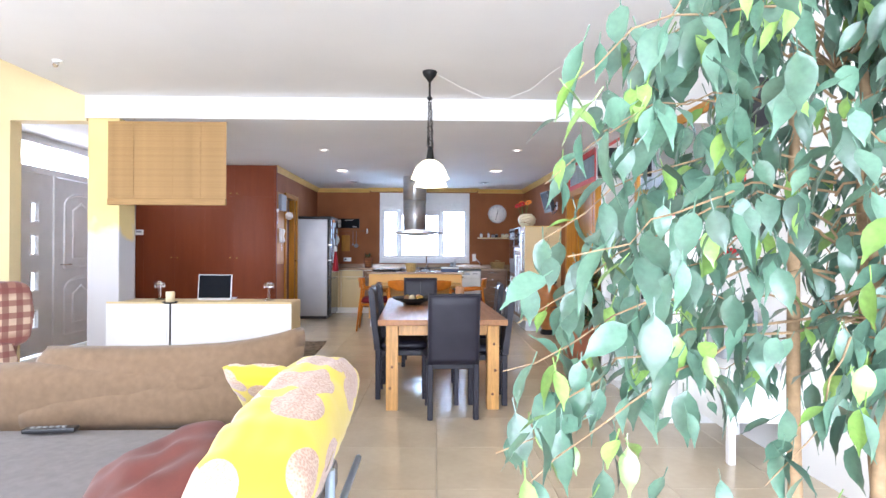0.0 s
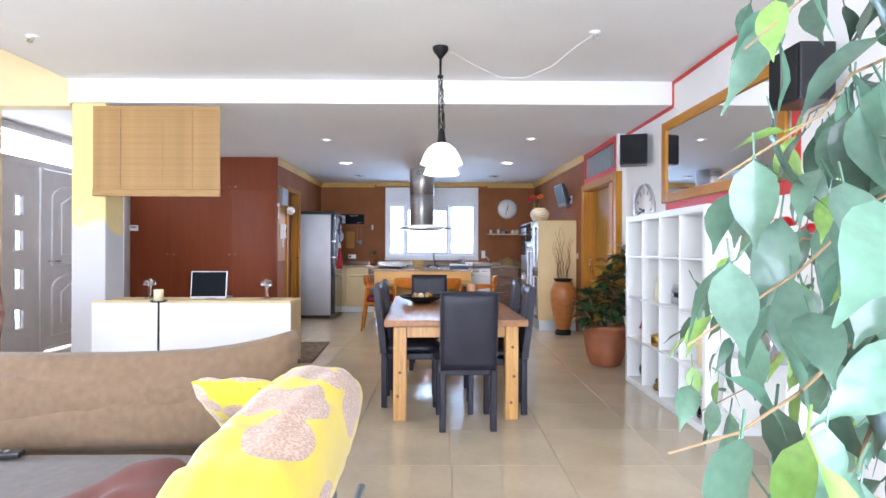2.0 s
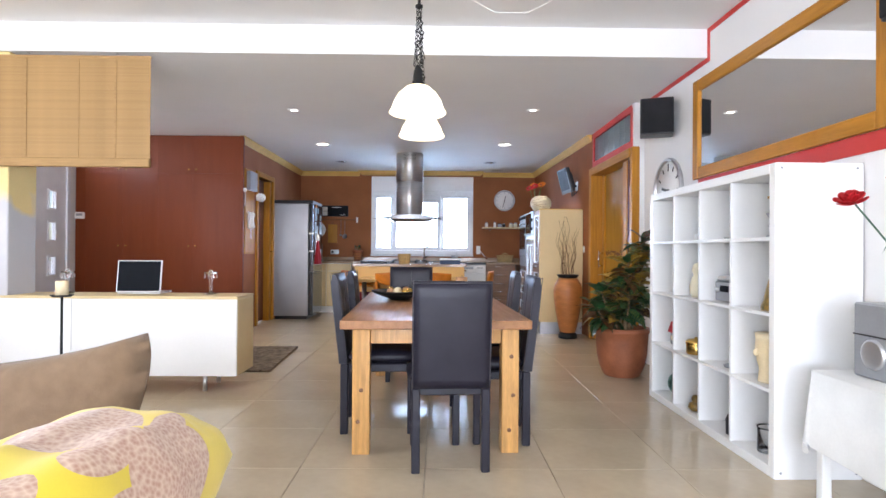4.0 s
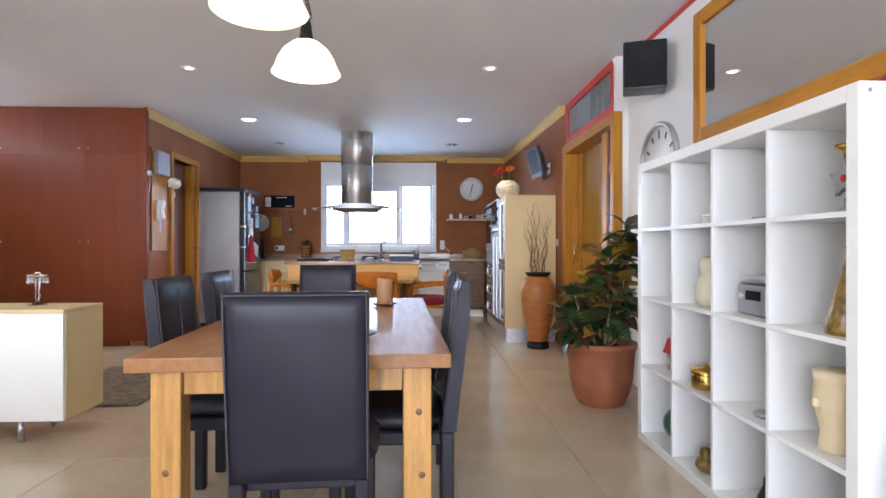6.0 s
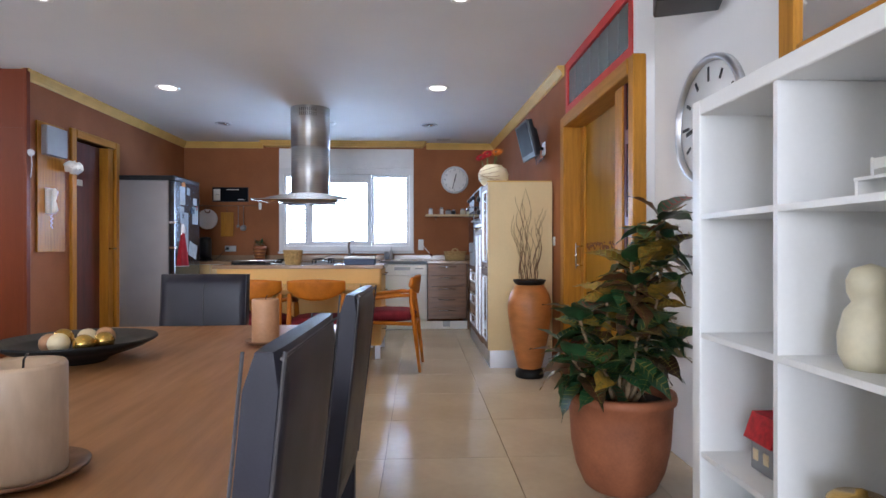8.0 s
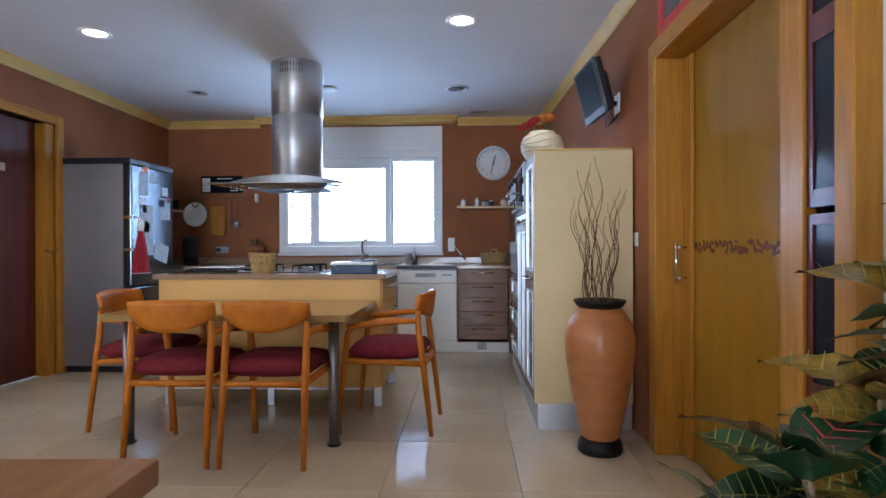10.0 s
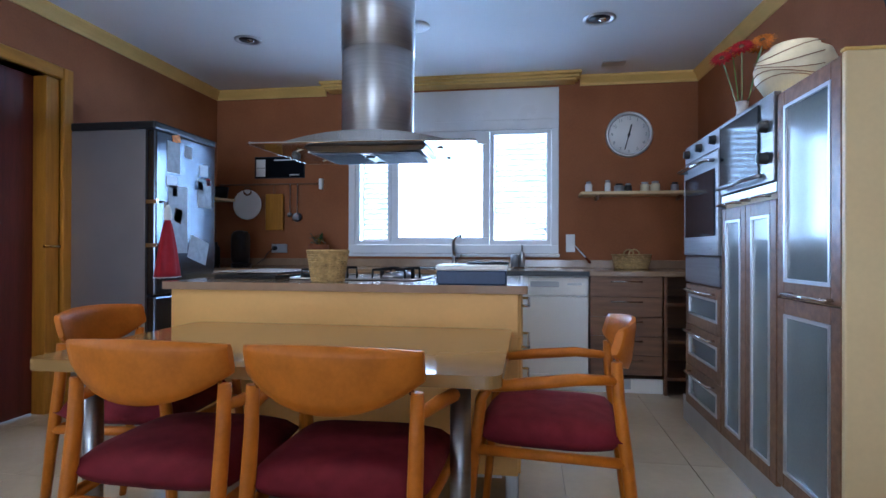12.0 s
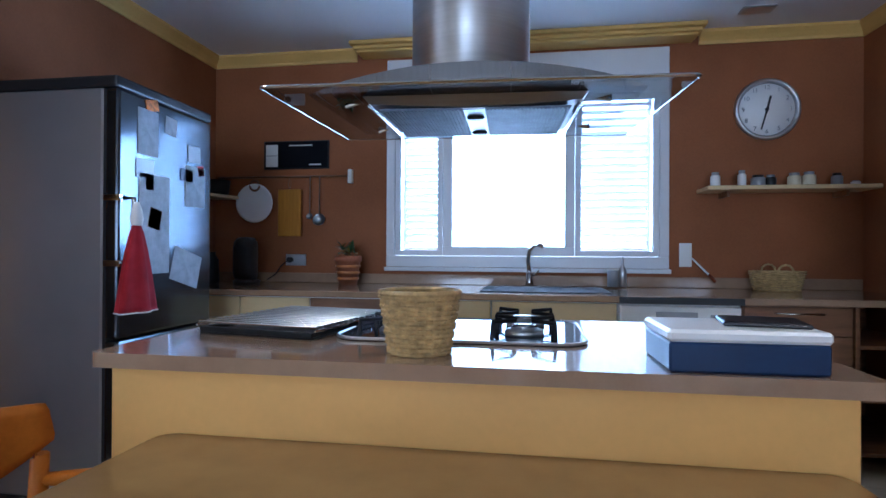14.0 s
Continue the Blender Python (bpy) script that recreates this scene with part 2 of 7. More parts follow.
red_petal = material("red_petal", (0.55, 0.015, 0.02), 0.55, var=0.25, scale=40, bump=0.1)
orange_petal = material("orange_petal", (0.75, 0.22, 0.015), 0.55, var=0.25, scale=40, bump=0.1)
ivory_pot = material("ivory_ceramic", (0.70, 0.64, 0.46), 0.35, var=0.06, scale=12, bump=0.1)
pale_steel = material("pale_blue_steel", (0.50, 0.62, 0.78), 0.3, 0.7, var=0.03, bump=0)
teal_glass = material("teal_glass", (0.16, 0.42, 0.38), 0.08, var=0.06, trans=0.6, bump=0)
smoked_glass = pane_glass("grey_hood_glass", (0.50, 0.56, 0.62))
screen_black = material("black_screen", (0.008, 0.009, 0.012), 0.4, var=0.05, bump=0, ior=1.12)
grey_plastic = material("silver_grey_plastic", (0.34, 0.35, 0.37), 0.4, 0.3, var=0.05, bump=0.01)
concrete = material("grey_bare_plaster", (0.52, 0.51, 0.52), 0.8, var=0.08, scale=4, bump=0.1)
outdoor = material("terrace_paving", (0.45, 0.42, 0.38), 0.85, var=0.1, scale=4, bump=0.2)


def two_paint_column(name):
    """Yellow paint that ends in a ragged edge over bare grey plaster."""
    m = material(name, (0.76, 0.60, 0.27), 0.7, var=0.05, scale=2, fine=90, bump=0.08)
    nt = m.node_tree
    p = nt.nodes["Principled BSDF"]
    old = p.inputs["Base Color"].links[0].from_socket
    tc = nt.nodes.new("ShaderNodeTexCoord")
    sep = nt.nodes.new("ShaderNodeSeparateXYZ")
    nz = nt.nodes.new("ShaderNodeTexNoise")
    nz.inputs["Scale"].default_value = 3.5
    links(nt, tc.outputs["Object"], sep.inputs["Vector"])
    links(nt, tc.outputs["Object"], nz.inputs["Vector"])
    edge = nt.nodes.new("ShaderNodeMath")
    edge.operation = "MULTIPLY_ADD"
    edge.inputs[1].default_value = 0.7
    links(nt, nz.outputs["Fac"], edge.inputs[0])
    links(nt, sep.outputs["Z"], edge.inputs[2])
    mr = nt.nodes.new("ShaderNodeMapRange")
    mr.inputs["From Min"].default_value, mr.inputs["From Max"].default_value = 1.68, 1.80
    links(nt, edge.outputs["Value"], mr.inputs["Value"])
    mix = nt.nodes.new("ShaderNodeMix")
    mix.data_type = "RGBA"
    mix.inputs["A"].default_value = (0.55, 0.54, 0.56, 1)
    links(nt, old, mix.inputs["B"])
    links(nt, mr.outputs["Result"], mix.inputs["Factor"])
    links(nt, mix.outputs["Result"], p.inputs["Base Color"])
    return m


def leaf_print(name):
    """Yellow cotton printed with brown and pale hatched ovals."""
    m = material(name, (0.70, 0.53, 0.02), 0.85, var=0.04, scale=8, fine=300, bump=0.12, sheen=0.3)
    nt = m.node_tree
    p = nt.nodes["Principled BSDF"]
    old = p.inputs["Base Color"].links[0].from_socket
    tc = nt.nodes.new("ShaderNodeTexCoord")
    mp = nt.nodes.new("ShaderNodeMapping")
    mp.inputs["Rotation"].default_value = (0.3, 0.2, 0.9)
    mp.inputs["Scale"].default_value = (6.0, 4.0, 6.0)
    links(nt, tc.outputs["Object"], mp.inputs["Vector"])
    vo = nt.nodes.new("ShaderNodeTexVoronoi")
    vo.inputs["Scale"].default_value, vo.inputs["Randomness"].default_value = 1.0, 0.75
    links(nt, mp.outputs["Vector"], vo.inputs["Vector"])
    inside = nt.nodes.new("ShaderNodeMath")
    inside.operation = "LESS_THAN"
    inside.inputs[1].default_value = 0.47
    links(nt, vo.outputs["Distance"], inside.inputs[0])
    hatch = nt.nodes.new("ShaderNodeTexVoronoi")
    hatch.inputs["Scale"].default_value = 130
    links(nt, tc.outputs["Object"], hatch.inputs["Vector"])
    hm = nt.nodes.new("ShaderNodeMix")
    hm.data_type = "RGBA"
    hm.inputs["A"].default_value, hm.inputs["B"].default_value = (0.36, 0.17, 0.11, 1), (0.66, 0.50, 0.37, 1)
    links(nt, hatch.outputs["Distance"], hm.inputs["Factor"])
    mix = nt.nodes.new("ShaderNodeMix")
    mix.data_type = "RGBA"
    links(nt, inside.outputs["Value"], mix.inputs["Factor"])
    links(nt, old, mix.inputs["A"])
    links(nt, hm.outputs["Result"], mix.inputs["B"])
    links(nt, mix.outputs["Result"], p.inputs["Base Color"])
    return m


def plaid(name):
    m = material(name, (0.58, 0.42, 0.30), 0.9, var=0.08, scale=10, fine=400, bump=0.3, sheen=0.3)
    nt = m.node_tree
    p = nt.nodes["Principled BSDF"]
    out = p.inputs["Base Color"].links[0].from_socket
    tc = nt.nodes.new("ShaderNodeTexCoord")
    for axis, tint in (("X", (0.22, 0.06, 0.045, 1)), ("Y", (0.16, 0.05, 0.04, 1)), ("Z", (0.20, 0.06, 0.05, 1))):
        w = nt.nodes.new("ShaderNodeTexWave")
        w.wave_type, w.bands_direction = "BANDS", axis
        w.inputs["Scale"].default_value = 3.6
        links(nt, tc.outputs["Object"], w.inputs["Vector"])
        gt = nt.nodes.new("ShaderNodeMapRange")
        gt.inputs["From Min"].default_value, gt.inputs["From Max"].default_value = 0.5, 0.6
        gt.inputs["To Max"].default_value = 0.75
        links(nt, w.outputs["Fac"], gt.inputs["Value"])
        mx = nt.nodes.new("ShaderNodeMix")
        mx.data_type = "RGBA"
        mx.inputs["B"].default_value = tint
        links(nt, gt.outputs["Result"], mx.inputs["Factor"])
        links(nt, out, mx.inputs["A"])
        out = mx.outputs["Result"]
    links(nt, out, p.inputs["Base Color"])
    return m


column_paint = two_paint_column("yellow_paint_over_plaster")
leaf_cloth = leaf_print("yellow_leaf_print")
plaid_cloth = plaid("red_beige_plaid")

# ---- geometry helpers ----
def box(bm, x0, x1, y0, y1, z0, z1, bevel=0.0, seg=1):
    made = bmesh.ops.create_cube(bm, size=1.0)
    vs = made["verts"]
    for v in vs:
        v.co = Vector((x0 + (v.co.x + 0.5) * (x1 - x0), y0 + (v.co.y + 0.5) * (y1 - y0), z0 + (v.co.z + 0.5) * (z1 - z0)))
    if bevel:
        es = list({e for v in vs for e in v.link_edges})
        bmesh.ops.bevel(bm, geom=es, offset=bevel, segments=seg, affect="EDGES", profile=0.6)
    return bm


def boxes(*dims, bevel=0.0, seg=1):
    bm = bmesh.new()
    for d in dims:
        box(bm, *d, bevel=bevel, seg=seg)
    return bm


def tube(pts, r, n=8, bm=None, close=True):
    """A round bar along points; r is one radius or one for each point."""
    bm = bm or bmesh.new()
    pts = [Vector(p) for p in pts]
    rs = r if isinstance(r, (list, tuple)) else [r] * len(pts)
    rings = []
    side = None
    for i, p in enumerate(pts):
        a = pts[min(i + 1, len(pts) - 1)] - pts[max(i - 1, 0)]
        a.normalize()
        if side is None:
            side = a.orthogonal().normalized()
        side = (side - a * side.dot(a)).normalized()
        up = a.cross(side)
        rings.append([bm.verts.new(p + rs[i] * (math.cos(2 * math.pi * k / n) * side + math.sin(2 * math.pi * k / n) * up)) for k in range(n)])
    for a, b in zip(rings, rings[1:]):
        for k in range(n):
            f = bm.faces.new((a[k], a[(k + 1) % n], b[(k + 1) % n], b[k]))
            f.smooth = n > 6
    if close:
        bm.faces.new(rings[0][::-1])
        bm.faces.new(rings[-1])
    return bm


def lathe(profile, n=32, bm=None, at=(0, 0, 0)):
    """A turned shape from (radius, height) pairs."""
    bm = bm or bmesh.new()
    at = Vector(at)
    rings = []
    for r, z in profile:
        if r < 1e-5:
            rings.append([bm.verts.new(at + Vector((0, 0, z)))])
        else:
            rings.append([bm.verts.new(at + Vector((r * math.cos(2 * math.pi * k / n), r * math.sin(2 * math.pi * k / n), z))) for k in range(n)])
    for a, b in zip(rings, rings[1:]):
        for k in range(n):
            vs = [a[k % len(a)], a[(k + 1) % len(a)], b[(k + 1) % len(b)], b[k % len(b)]]
            vs = list(dict.fromkeys(vs))
            if len(vs) > 2:
                f = bm.faces.new(vs)
                f.smooth = True
    return bm


def cushion(w, d, h, bm=None, puff=0.35, n=14, wrinkle=0.006, seed=0):
    """A stuffed cushion, w by d by h, standing on z = 0."""
    bm = bm or bmesh.new()
    top, bot = [], []
    for layer, rows in ((1, top), (-1, bot)):
        for i in range(n + 1):
            row = []
            for j in range(n + 1):
                u, v = 2 * i / n - 1, 2 * j / n - 1
                e = max(0.0, (1 - abs(u) ** 3.2)) * max(0.0, (1 - abs(v) ** 3.2))
                z = h / 2 + layer * h / 2 * (e ** puff)
                pinch = 1 - 0.06 * (abs(u) * abs(v)) ** 3
                z += wrinkle * noise.noise(Vector((u * 3 + seed, v * 3, layer * 2)))
                row.append(bm.verts.new((u * w / 2 * pinch, v * d / 2 * pinch, z)))
            rows.append(row)
    for rows, flip in ((top, False), (bot, True)):
        for i in range(n):
            for j in range(n):
                q = [rows[i][j], rows[i + 1][j], rows[i + 1][j + 1], rows[i][j + 1]]
                f = bm.faces.new(q[::-1] if flip else q)
                f.smooth = True
    bmesh.ops.remove_doubles(bm, verts=bm.verts, dist=0.004)
    return bm


def prism(outline, z0, z1, bm=None):
    bm = bm or bmesh.new()
    lo = [bm.verts.new((x, y, z0)) for x, y in outline]
    hi = [bm.verts.new((x, y, z1)) for x, y in outline]
    n = len(lo)
    bm.faces.new(lo[::-1])
    bm.faces.new(hi)
    for k in range(n):
        bm.faces.new((lo[k], lo[(k + 1) % n], hi[(k + 1) % n], hi[k]))
    return bm


def rounded(x0, x1, y0, y1, r, n=6):
    out = []
    for cx, cy, a in ((x1 - r, y1 - r, 0), (x0 + r, y1 - r, 90), (x0 + r, y0 + r, 180), (x1 - r, y0 + r, 270)):
        for k in range(n + 1):
            t = radians(a + 90 * k / n)
            out.append((cx + r * math.cos(t), cy + r * math.sin(t)))
    return out


def moved(bm, m):
    bmesh.ops.transform(bm, matrix=m, verts=bm.verts)
    return bm


def mesh_of(name, bm, *mats):
    bmesh.ops.recalc_face_normals(bm, faces=bm.faces)
    me = bpy.data.meshes.new(name)
    bm.to_mesh(me)
    bm.free()
    for m in mats:
        me.materials.append(m)
    return me


def part(name, bm, mat, parent, label=""):
    """One mesh object under a thing or a part."""
    ob = new(name, bm if isinstance(bm, bpy.types.Mesh) else mesh_of(name, bm, mat))
    ob.parent = parent
    if label:
        tagged(ob, label)
    return ob


def thing(name, label, category, m=None, group=""):
    ob = new(name)
    ob.empty_display_size = 0.1
    ob.matrix_world = m or Matrix()
    return tagged(ob, label, category, group)


def single(name, bm, mat, label, category, m=None, group="", kind=""):
    ob = new(name, mesh_of(name, bm, mat))
    if m:
        ob.matrix_world = m
    return tagged(ob, label, category, group, kind)


def structure(name, bm, mat, label, category=""):
    return single(name, bm, mat, label, category or name.split("_")[0], kind="structure")


# ---- the shell ----
ZK, ZL = 2.48, 2.69          # ceilings: kitchen and dining, living
XR, XW, XL = 2.13, 2.23, -2.24         # right wall, left kitchen wall
YB, YS, YC = 11.76, 5.71, 8.63   # back wall, ceiling step, wardrobe front
WX0, WX1, WZ0, WZ1 = -0.956, 0.896, 0.98, 2.13  # kitchen window

structure("floor", boxes((-5.2, 2.6, -2.9, 12.1, -0.2, -0.012)), grout, "grouted bed under cream floor tiles", "floor")
structure("ceiling_kitchen", boxes((-4.45, -3.2, YS + 0.16, 12.0, ZK, ZK + 0.25), (-3.2, 2.5, YS, 12.0, ZK, ZK + 0.25)), ceiling_paint, "smooth white painted ceiling", "ceiling")
structure("ceiling_living", boxes((-3.2, 2.5, -2.8, YS - 0.002, ZL, ZL + 0.2)), ceiling_paint, "smooth white painted living room ceiling", "ceiling")
structure("ceiling_side", boxes((-5.2, -3.2, -2.8, YS - 0.002, 3.3, 3.5)), ceiling_paint, "higher white ceiling beside the living room", "ceiling")
structure("ceiling_step", boxes((-3.2, XW, YS - 0.02, YS - 0.001, ZK - 0.002, ZL)), white_paint, "white face of the step between two ceiling heights", "ceiling step")
structure("wall_upstand", boxes((-3.24, -3.2, -2.8, YS - 0.002, ZL + 0.01, 3.3)), white_paint, "white edge above the living room ceiling", "wall")

# right wall with the sliding-door opening
DY0, DY1, DZ = 7.0, 8.37, 2.0
structure("wall_right_living", boxes((XW, XW + 0.2, -2.9, 6.93, 0, ZL + 0.1), (XR, XW + 0.2, 6.931, DY0, 0, ZL + 0.1)), white_paint, "white painted living room wall", "wall")
bm = boxes((XR, XR + 0.2, DY0, DY1, DZ, 2.135), (XR, XR + 0.2, DY0, DY1, 2.415, ZK), (XR, XR + 0.2, DY0, 7.05, 2.135, 2.415), (XR, XR + 0.2, 8.32, DY1, 2.135, 2.415))
structure("wall_right_lintel", bm, red_paint, "red painted band above the sliding door", "wall")
structure("wall_right_kitchen", prism([(XR, DY1), (XR + 0.3, DY1), (XR + 0.3, 12.0), (2.015, 12.0), (2.015, YB)], 0, ZK), brown_paint, "brown painted kitchen wall", "wall")
# back wall round the window
bm = boxes((XL - 0.2, WX0, YB, YB + 0.24, 0, ZK), (WX1, 2.3, YB, YB + 0.24, 0, ZK), (WX0, WX1, YB, YB + 0.24, 0, WZ0), (WX0, WX1, YB, YB + 0.24, 2.40, ZK))
structure("wall_back", bm, brown_paint, "brown painted kitchen wall round the window", "wall")
# left kitchen wall with a door opening
LY0, LY1, LZ = 9.33, 10.0, 2.06
bm = boxes((XL - 0.15, XL, 8.672, LY0, 0, ZK), (XL - 0.15, XL, LY1, YB, 0, ZK), (XL - 0.15, XL, LY0, LY1, LZ, ZK))
structure("wall_left_kitchen", bm, brown_paint, "brown painted kitchen wall with a doorway", "wall")
structure("wall_behind_wardrobe", boxes((-4.4, XL - 0.16, 9.3, 9.45, 0, ZK)), white_paint, "plain wall behind the wardrobe", "wall")
# entrance hall
EY0, EY1 = 6.02, 8.54
bm = boxes((-4.5, -4.3, YS + 0.15, EY0, 0, ZK), (-4.5, -4.3, EY1, 9.4, 0, ZK), (-4.5, -4.3, EY0, EY1, 2.45, ZK))
structure("wall_entrance", bm, white_paint, "white wall round the front door", "wall")
bm = boxes((-5.2, -3.93, YS, YS + 0.15, 0, 2.45), (-5.2, -3.2, YS, YS + 0.15, 2.45, 3.3))
structure("wall_hall", bm, yellow_paint, "pale yellow wall with the opening to the hall", "wall")
structure("wall_left_living", boxes((-5.2, -5.0, -2.9, 1.0, 0, 3.4), (-5.2, -5.0, 3.4, YS, 0, 3.4), (-5.2, -5.0, 1.0, 3.4, 0, 1.0), (-5.2, -5.0, 1.0, 3.4, 2.6, 3.4)), yellow_paint, "pale yellow living room wall", "wall")
bm = boxes((-5.2, -2.9, -2.9, -2.7, 0, 3.4), (1.7, XW, -2.9, -2.7, 0, ZL), (-2.9, 1.7, -2.9, -2.7, 2.5, 3.4))
structure("wall_terrace", bm, white_paint, "white wall with the terrace opening", "wall")
structure("column", boxes((-3.185, -2.88, YS + 0.002, 6.0, 0, ZK), bevel=0.006), column_paint, "square column, yellow paint fading to bare grey plaster", "column")

# red painted line under the ceiling and down the step
bm = boxes((XW - 0.006, XW, -2.7, YS - 0.02, ZL - 0.035, ZL), (XW - 0.006, XW, YS - 0.05, YS - 0.02, ZK - 0.035, ZL - 0.035), (XW - 0.006, XW, YS - 0.02, 6.93, ZK - 0.035, ZK),
           (XR - 0.006, XR, DY0 - 0.025, DY0, DZ, ZK - 0.035))
structure("trim_red_line", bm, red_paint, "thin red painted line under the ceiling", "trim")
bm = boxes((XW - 0.008, XW - 0.001, 3.90, 5.82, 1.51, 1.60), (XW - 0.008, XW - 0.001, 3.90, 3.98, 1.60, 2.35))
structure("trim_red_mirror", bm, red_paint, "red painted border round the mirror", "trim")


def crown(name, x0, y0, x1, y1, inward, big=0.74):
    """Stepped cornice along a wall, under the ceiling."""
    d = Vector((x1 - x0, y1 - y0, 0))
    n = Vector((*inward, 0))
    prof = [(0, -0.11), (0.016, -0.11), (0.022, -0.085), (0.045, -0.055), (0.07, -0.03), (0.078, -0.022), (0.078, 0), (0, 0)]
    bm = bmesh.new()
    ends = []
    for t in (0, 1):
        ends.append([bm.verts.new(Vector((x0, y0, ZK)) + d * t + n * a * big + Vector((0, 0, b * big))) for a, b in prof])
    k = len(prof)
    for i in range(k):
        bm.faces.new((ends[0][i], ends[0][(i + 1) % k], ends[1][(i + 1) % k], ends[1][i]))
    bm.faces.new(ends[0])
    bm.faces.new(ends[1][::-1])
    return structure(name, bm, cream_trim, "cream stepped cornice under the ceiling", "cornice")


crown("trim_cornice_left", XL, YC + 0.01, XL, YB, (1, 0))
crown("trim_cornice_back_left", XL, YB, -1.17, YB, (0, -1))
crown("trim_cornice_back_right", 1.07, YB, 2.03, YB, (0, -1))
crown("trim_cornice_right", XR, DY1 + 0.03, 2.018, YB, (-1, 0))
bm = boxes((-1.17, 1.07, YB - 0.20, YB - 0.001, ZK - 0.025, ZK - 0.001), (-1.15, 1.05, YB - 0.17, YB - 0.001, ZK - 0.048, ZK - 0.025), (-1.13, 1.03, YB - 0.15, YB - 0.001, ZK - 0.066, ZK - 0.048), bevel=0.004)
structure("trim_curtain_box", bm, cream_trim, "projecting cream cornice over the window", "cornice")
structure("baseboard_drawers", boxes((-2.0, 1.6, 11.04, 11.06, 0, 0.1)), white_lam, "white plinth under the kitchen units", "baseboard")

# outside: terrace, backdrops
structure("ground", boxes((-60, 60, -60, 60, -0.5, -0.25)), outdoor, "pale paved ground outside", "ground")
structure("backdrop_kitchen", boxes((-6, 6, 15.5, 15.6, -0.25, 7)), day_backdrop, "overexposed bright daylight outside the window", "backdrop")
structure("backdrop_door", boxes((-8.1, -8, 2, 13, -0.25, 7)), day_backdrop, "overexposed bright daylight outside the door", "backdrop")


# ---- windows and doors ----
def kitchen_window():
    w = thing("window_1", "white framed kitchen window with slatted shutters", "window")
    w["kind"] = "structure"
    y0, y1 = YB - 0.012, YB + 0.05
    bm = boxes((WX0, WX1, y0, y1, WZ0, WZ0 + 0.075), (WX0, WX1, y0, y1, WZ1 - 0.085, WZ1), (WX0, WX0 + 0.06, y0, y1, WZ0 + 0.075, WZ1 - 0.085), (WX1 - 0.06, WX1, y0, y1, WZ0 + 0.075, WZ1 - 0.085), bevel=0.004)
    part("window_frame", bm, white_pvc, w)
    part("shutter_box", boxes((WX0, WX1, YB - 0.006, YB + 0.2, WZ1 + 0.002, 2.40), bevel=0.003), white_pvc, w, "plain white roller shutter box")
    for a, b, low in ((WX0 + 0.062, -0.565, 0.0), (-0.562, 0.31, 0.05), (0.313, WX1 - 0.062, 0.0)):
        z0, z1 = WZ0 + 0.077, WZ1 - 0.087 - low
        s = 0.035 if low == 0.0 else 0.062
        sash = part("sash", boxes((a, b, y0 + 0.008, y1 - 0.01, z0, z0 + s), (a, b, y0 + 0.008, y1 - 0.01, z1 - s, z1 + low), (a, a + s, y0 + 0.008, y1 - 0.01, z0 + s, z1 - s), (b - s, b, y0 + 0.008, y1 - 0.01, z0 + s, z1 - s), bevel=0.003), white_pvc, w)
        g = part("pane", boxes((a + s, b - s, YB + 0.016, YB + 0.022, z0 + s, z1 - s)), clear_glass, sash)
        g.visible_shadow = False
    slat = mesh_of("slat", moved(boxes((-0.5, 0.5, -0.022, 0.022, -0.003, 0.003)), pose(0, 0, 0, -38)), white_pvc)
    for a, b in ((WX0 + 0.09, -0.6), (0.345, WX1 - 0.09)):
        sh = part("shutter", boxes((a, a + 0.02, YB + 0.12, YB + 0.16, WZ0 + 0.08, 2.03), (b - 0.02, b, YB + 0.12, YB + 0.16, WZ0 + 0.08, 2.03)), white_pvc, w, "white slatted shutter")
        z = WZ0 + 0.12
        while z < 2.02:
            o = new("slat", slat)
            o.parent = sh
            o.matrix_local = pose((a + b) / 2, YB + 0.14, z) @ Matrix.Diagonal((b - a - 0.04, 1, 1, 1))
            z += 0.047
    part("window_sill", boxes((WX0 - 0.01, WX1 + 0.01, YB - 0.03, YB + 0.05, WZ0 - 0.03, WZ0 - 0.002), bevel=0.004), white_pvc, w)


kitchen_window()


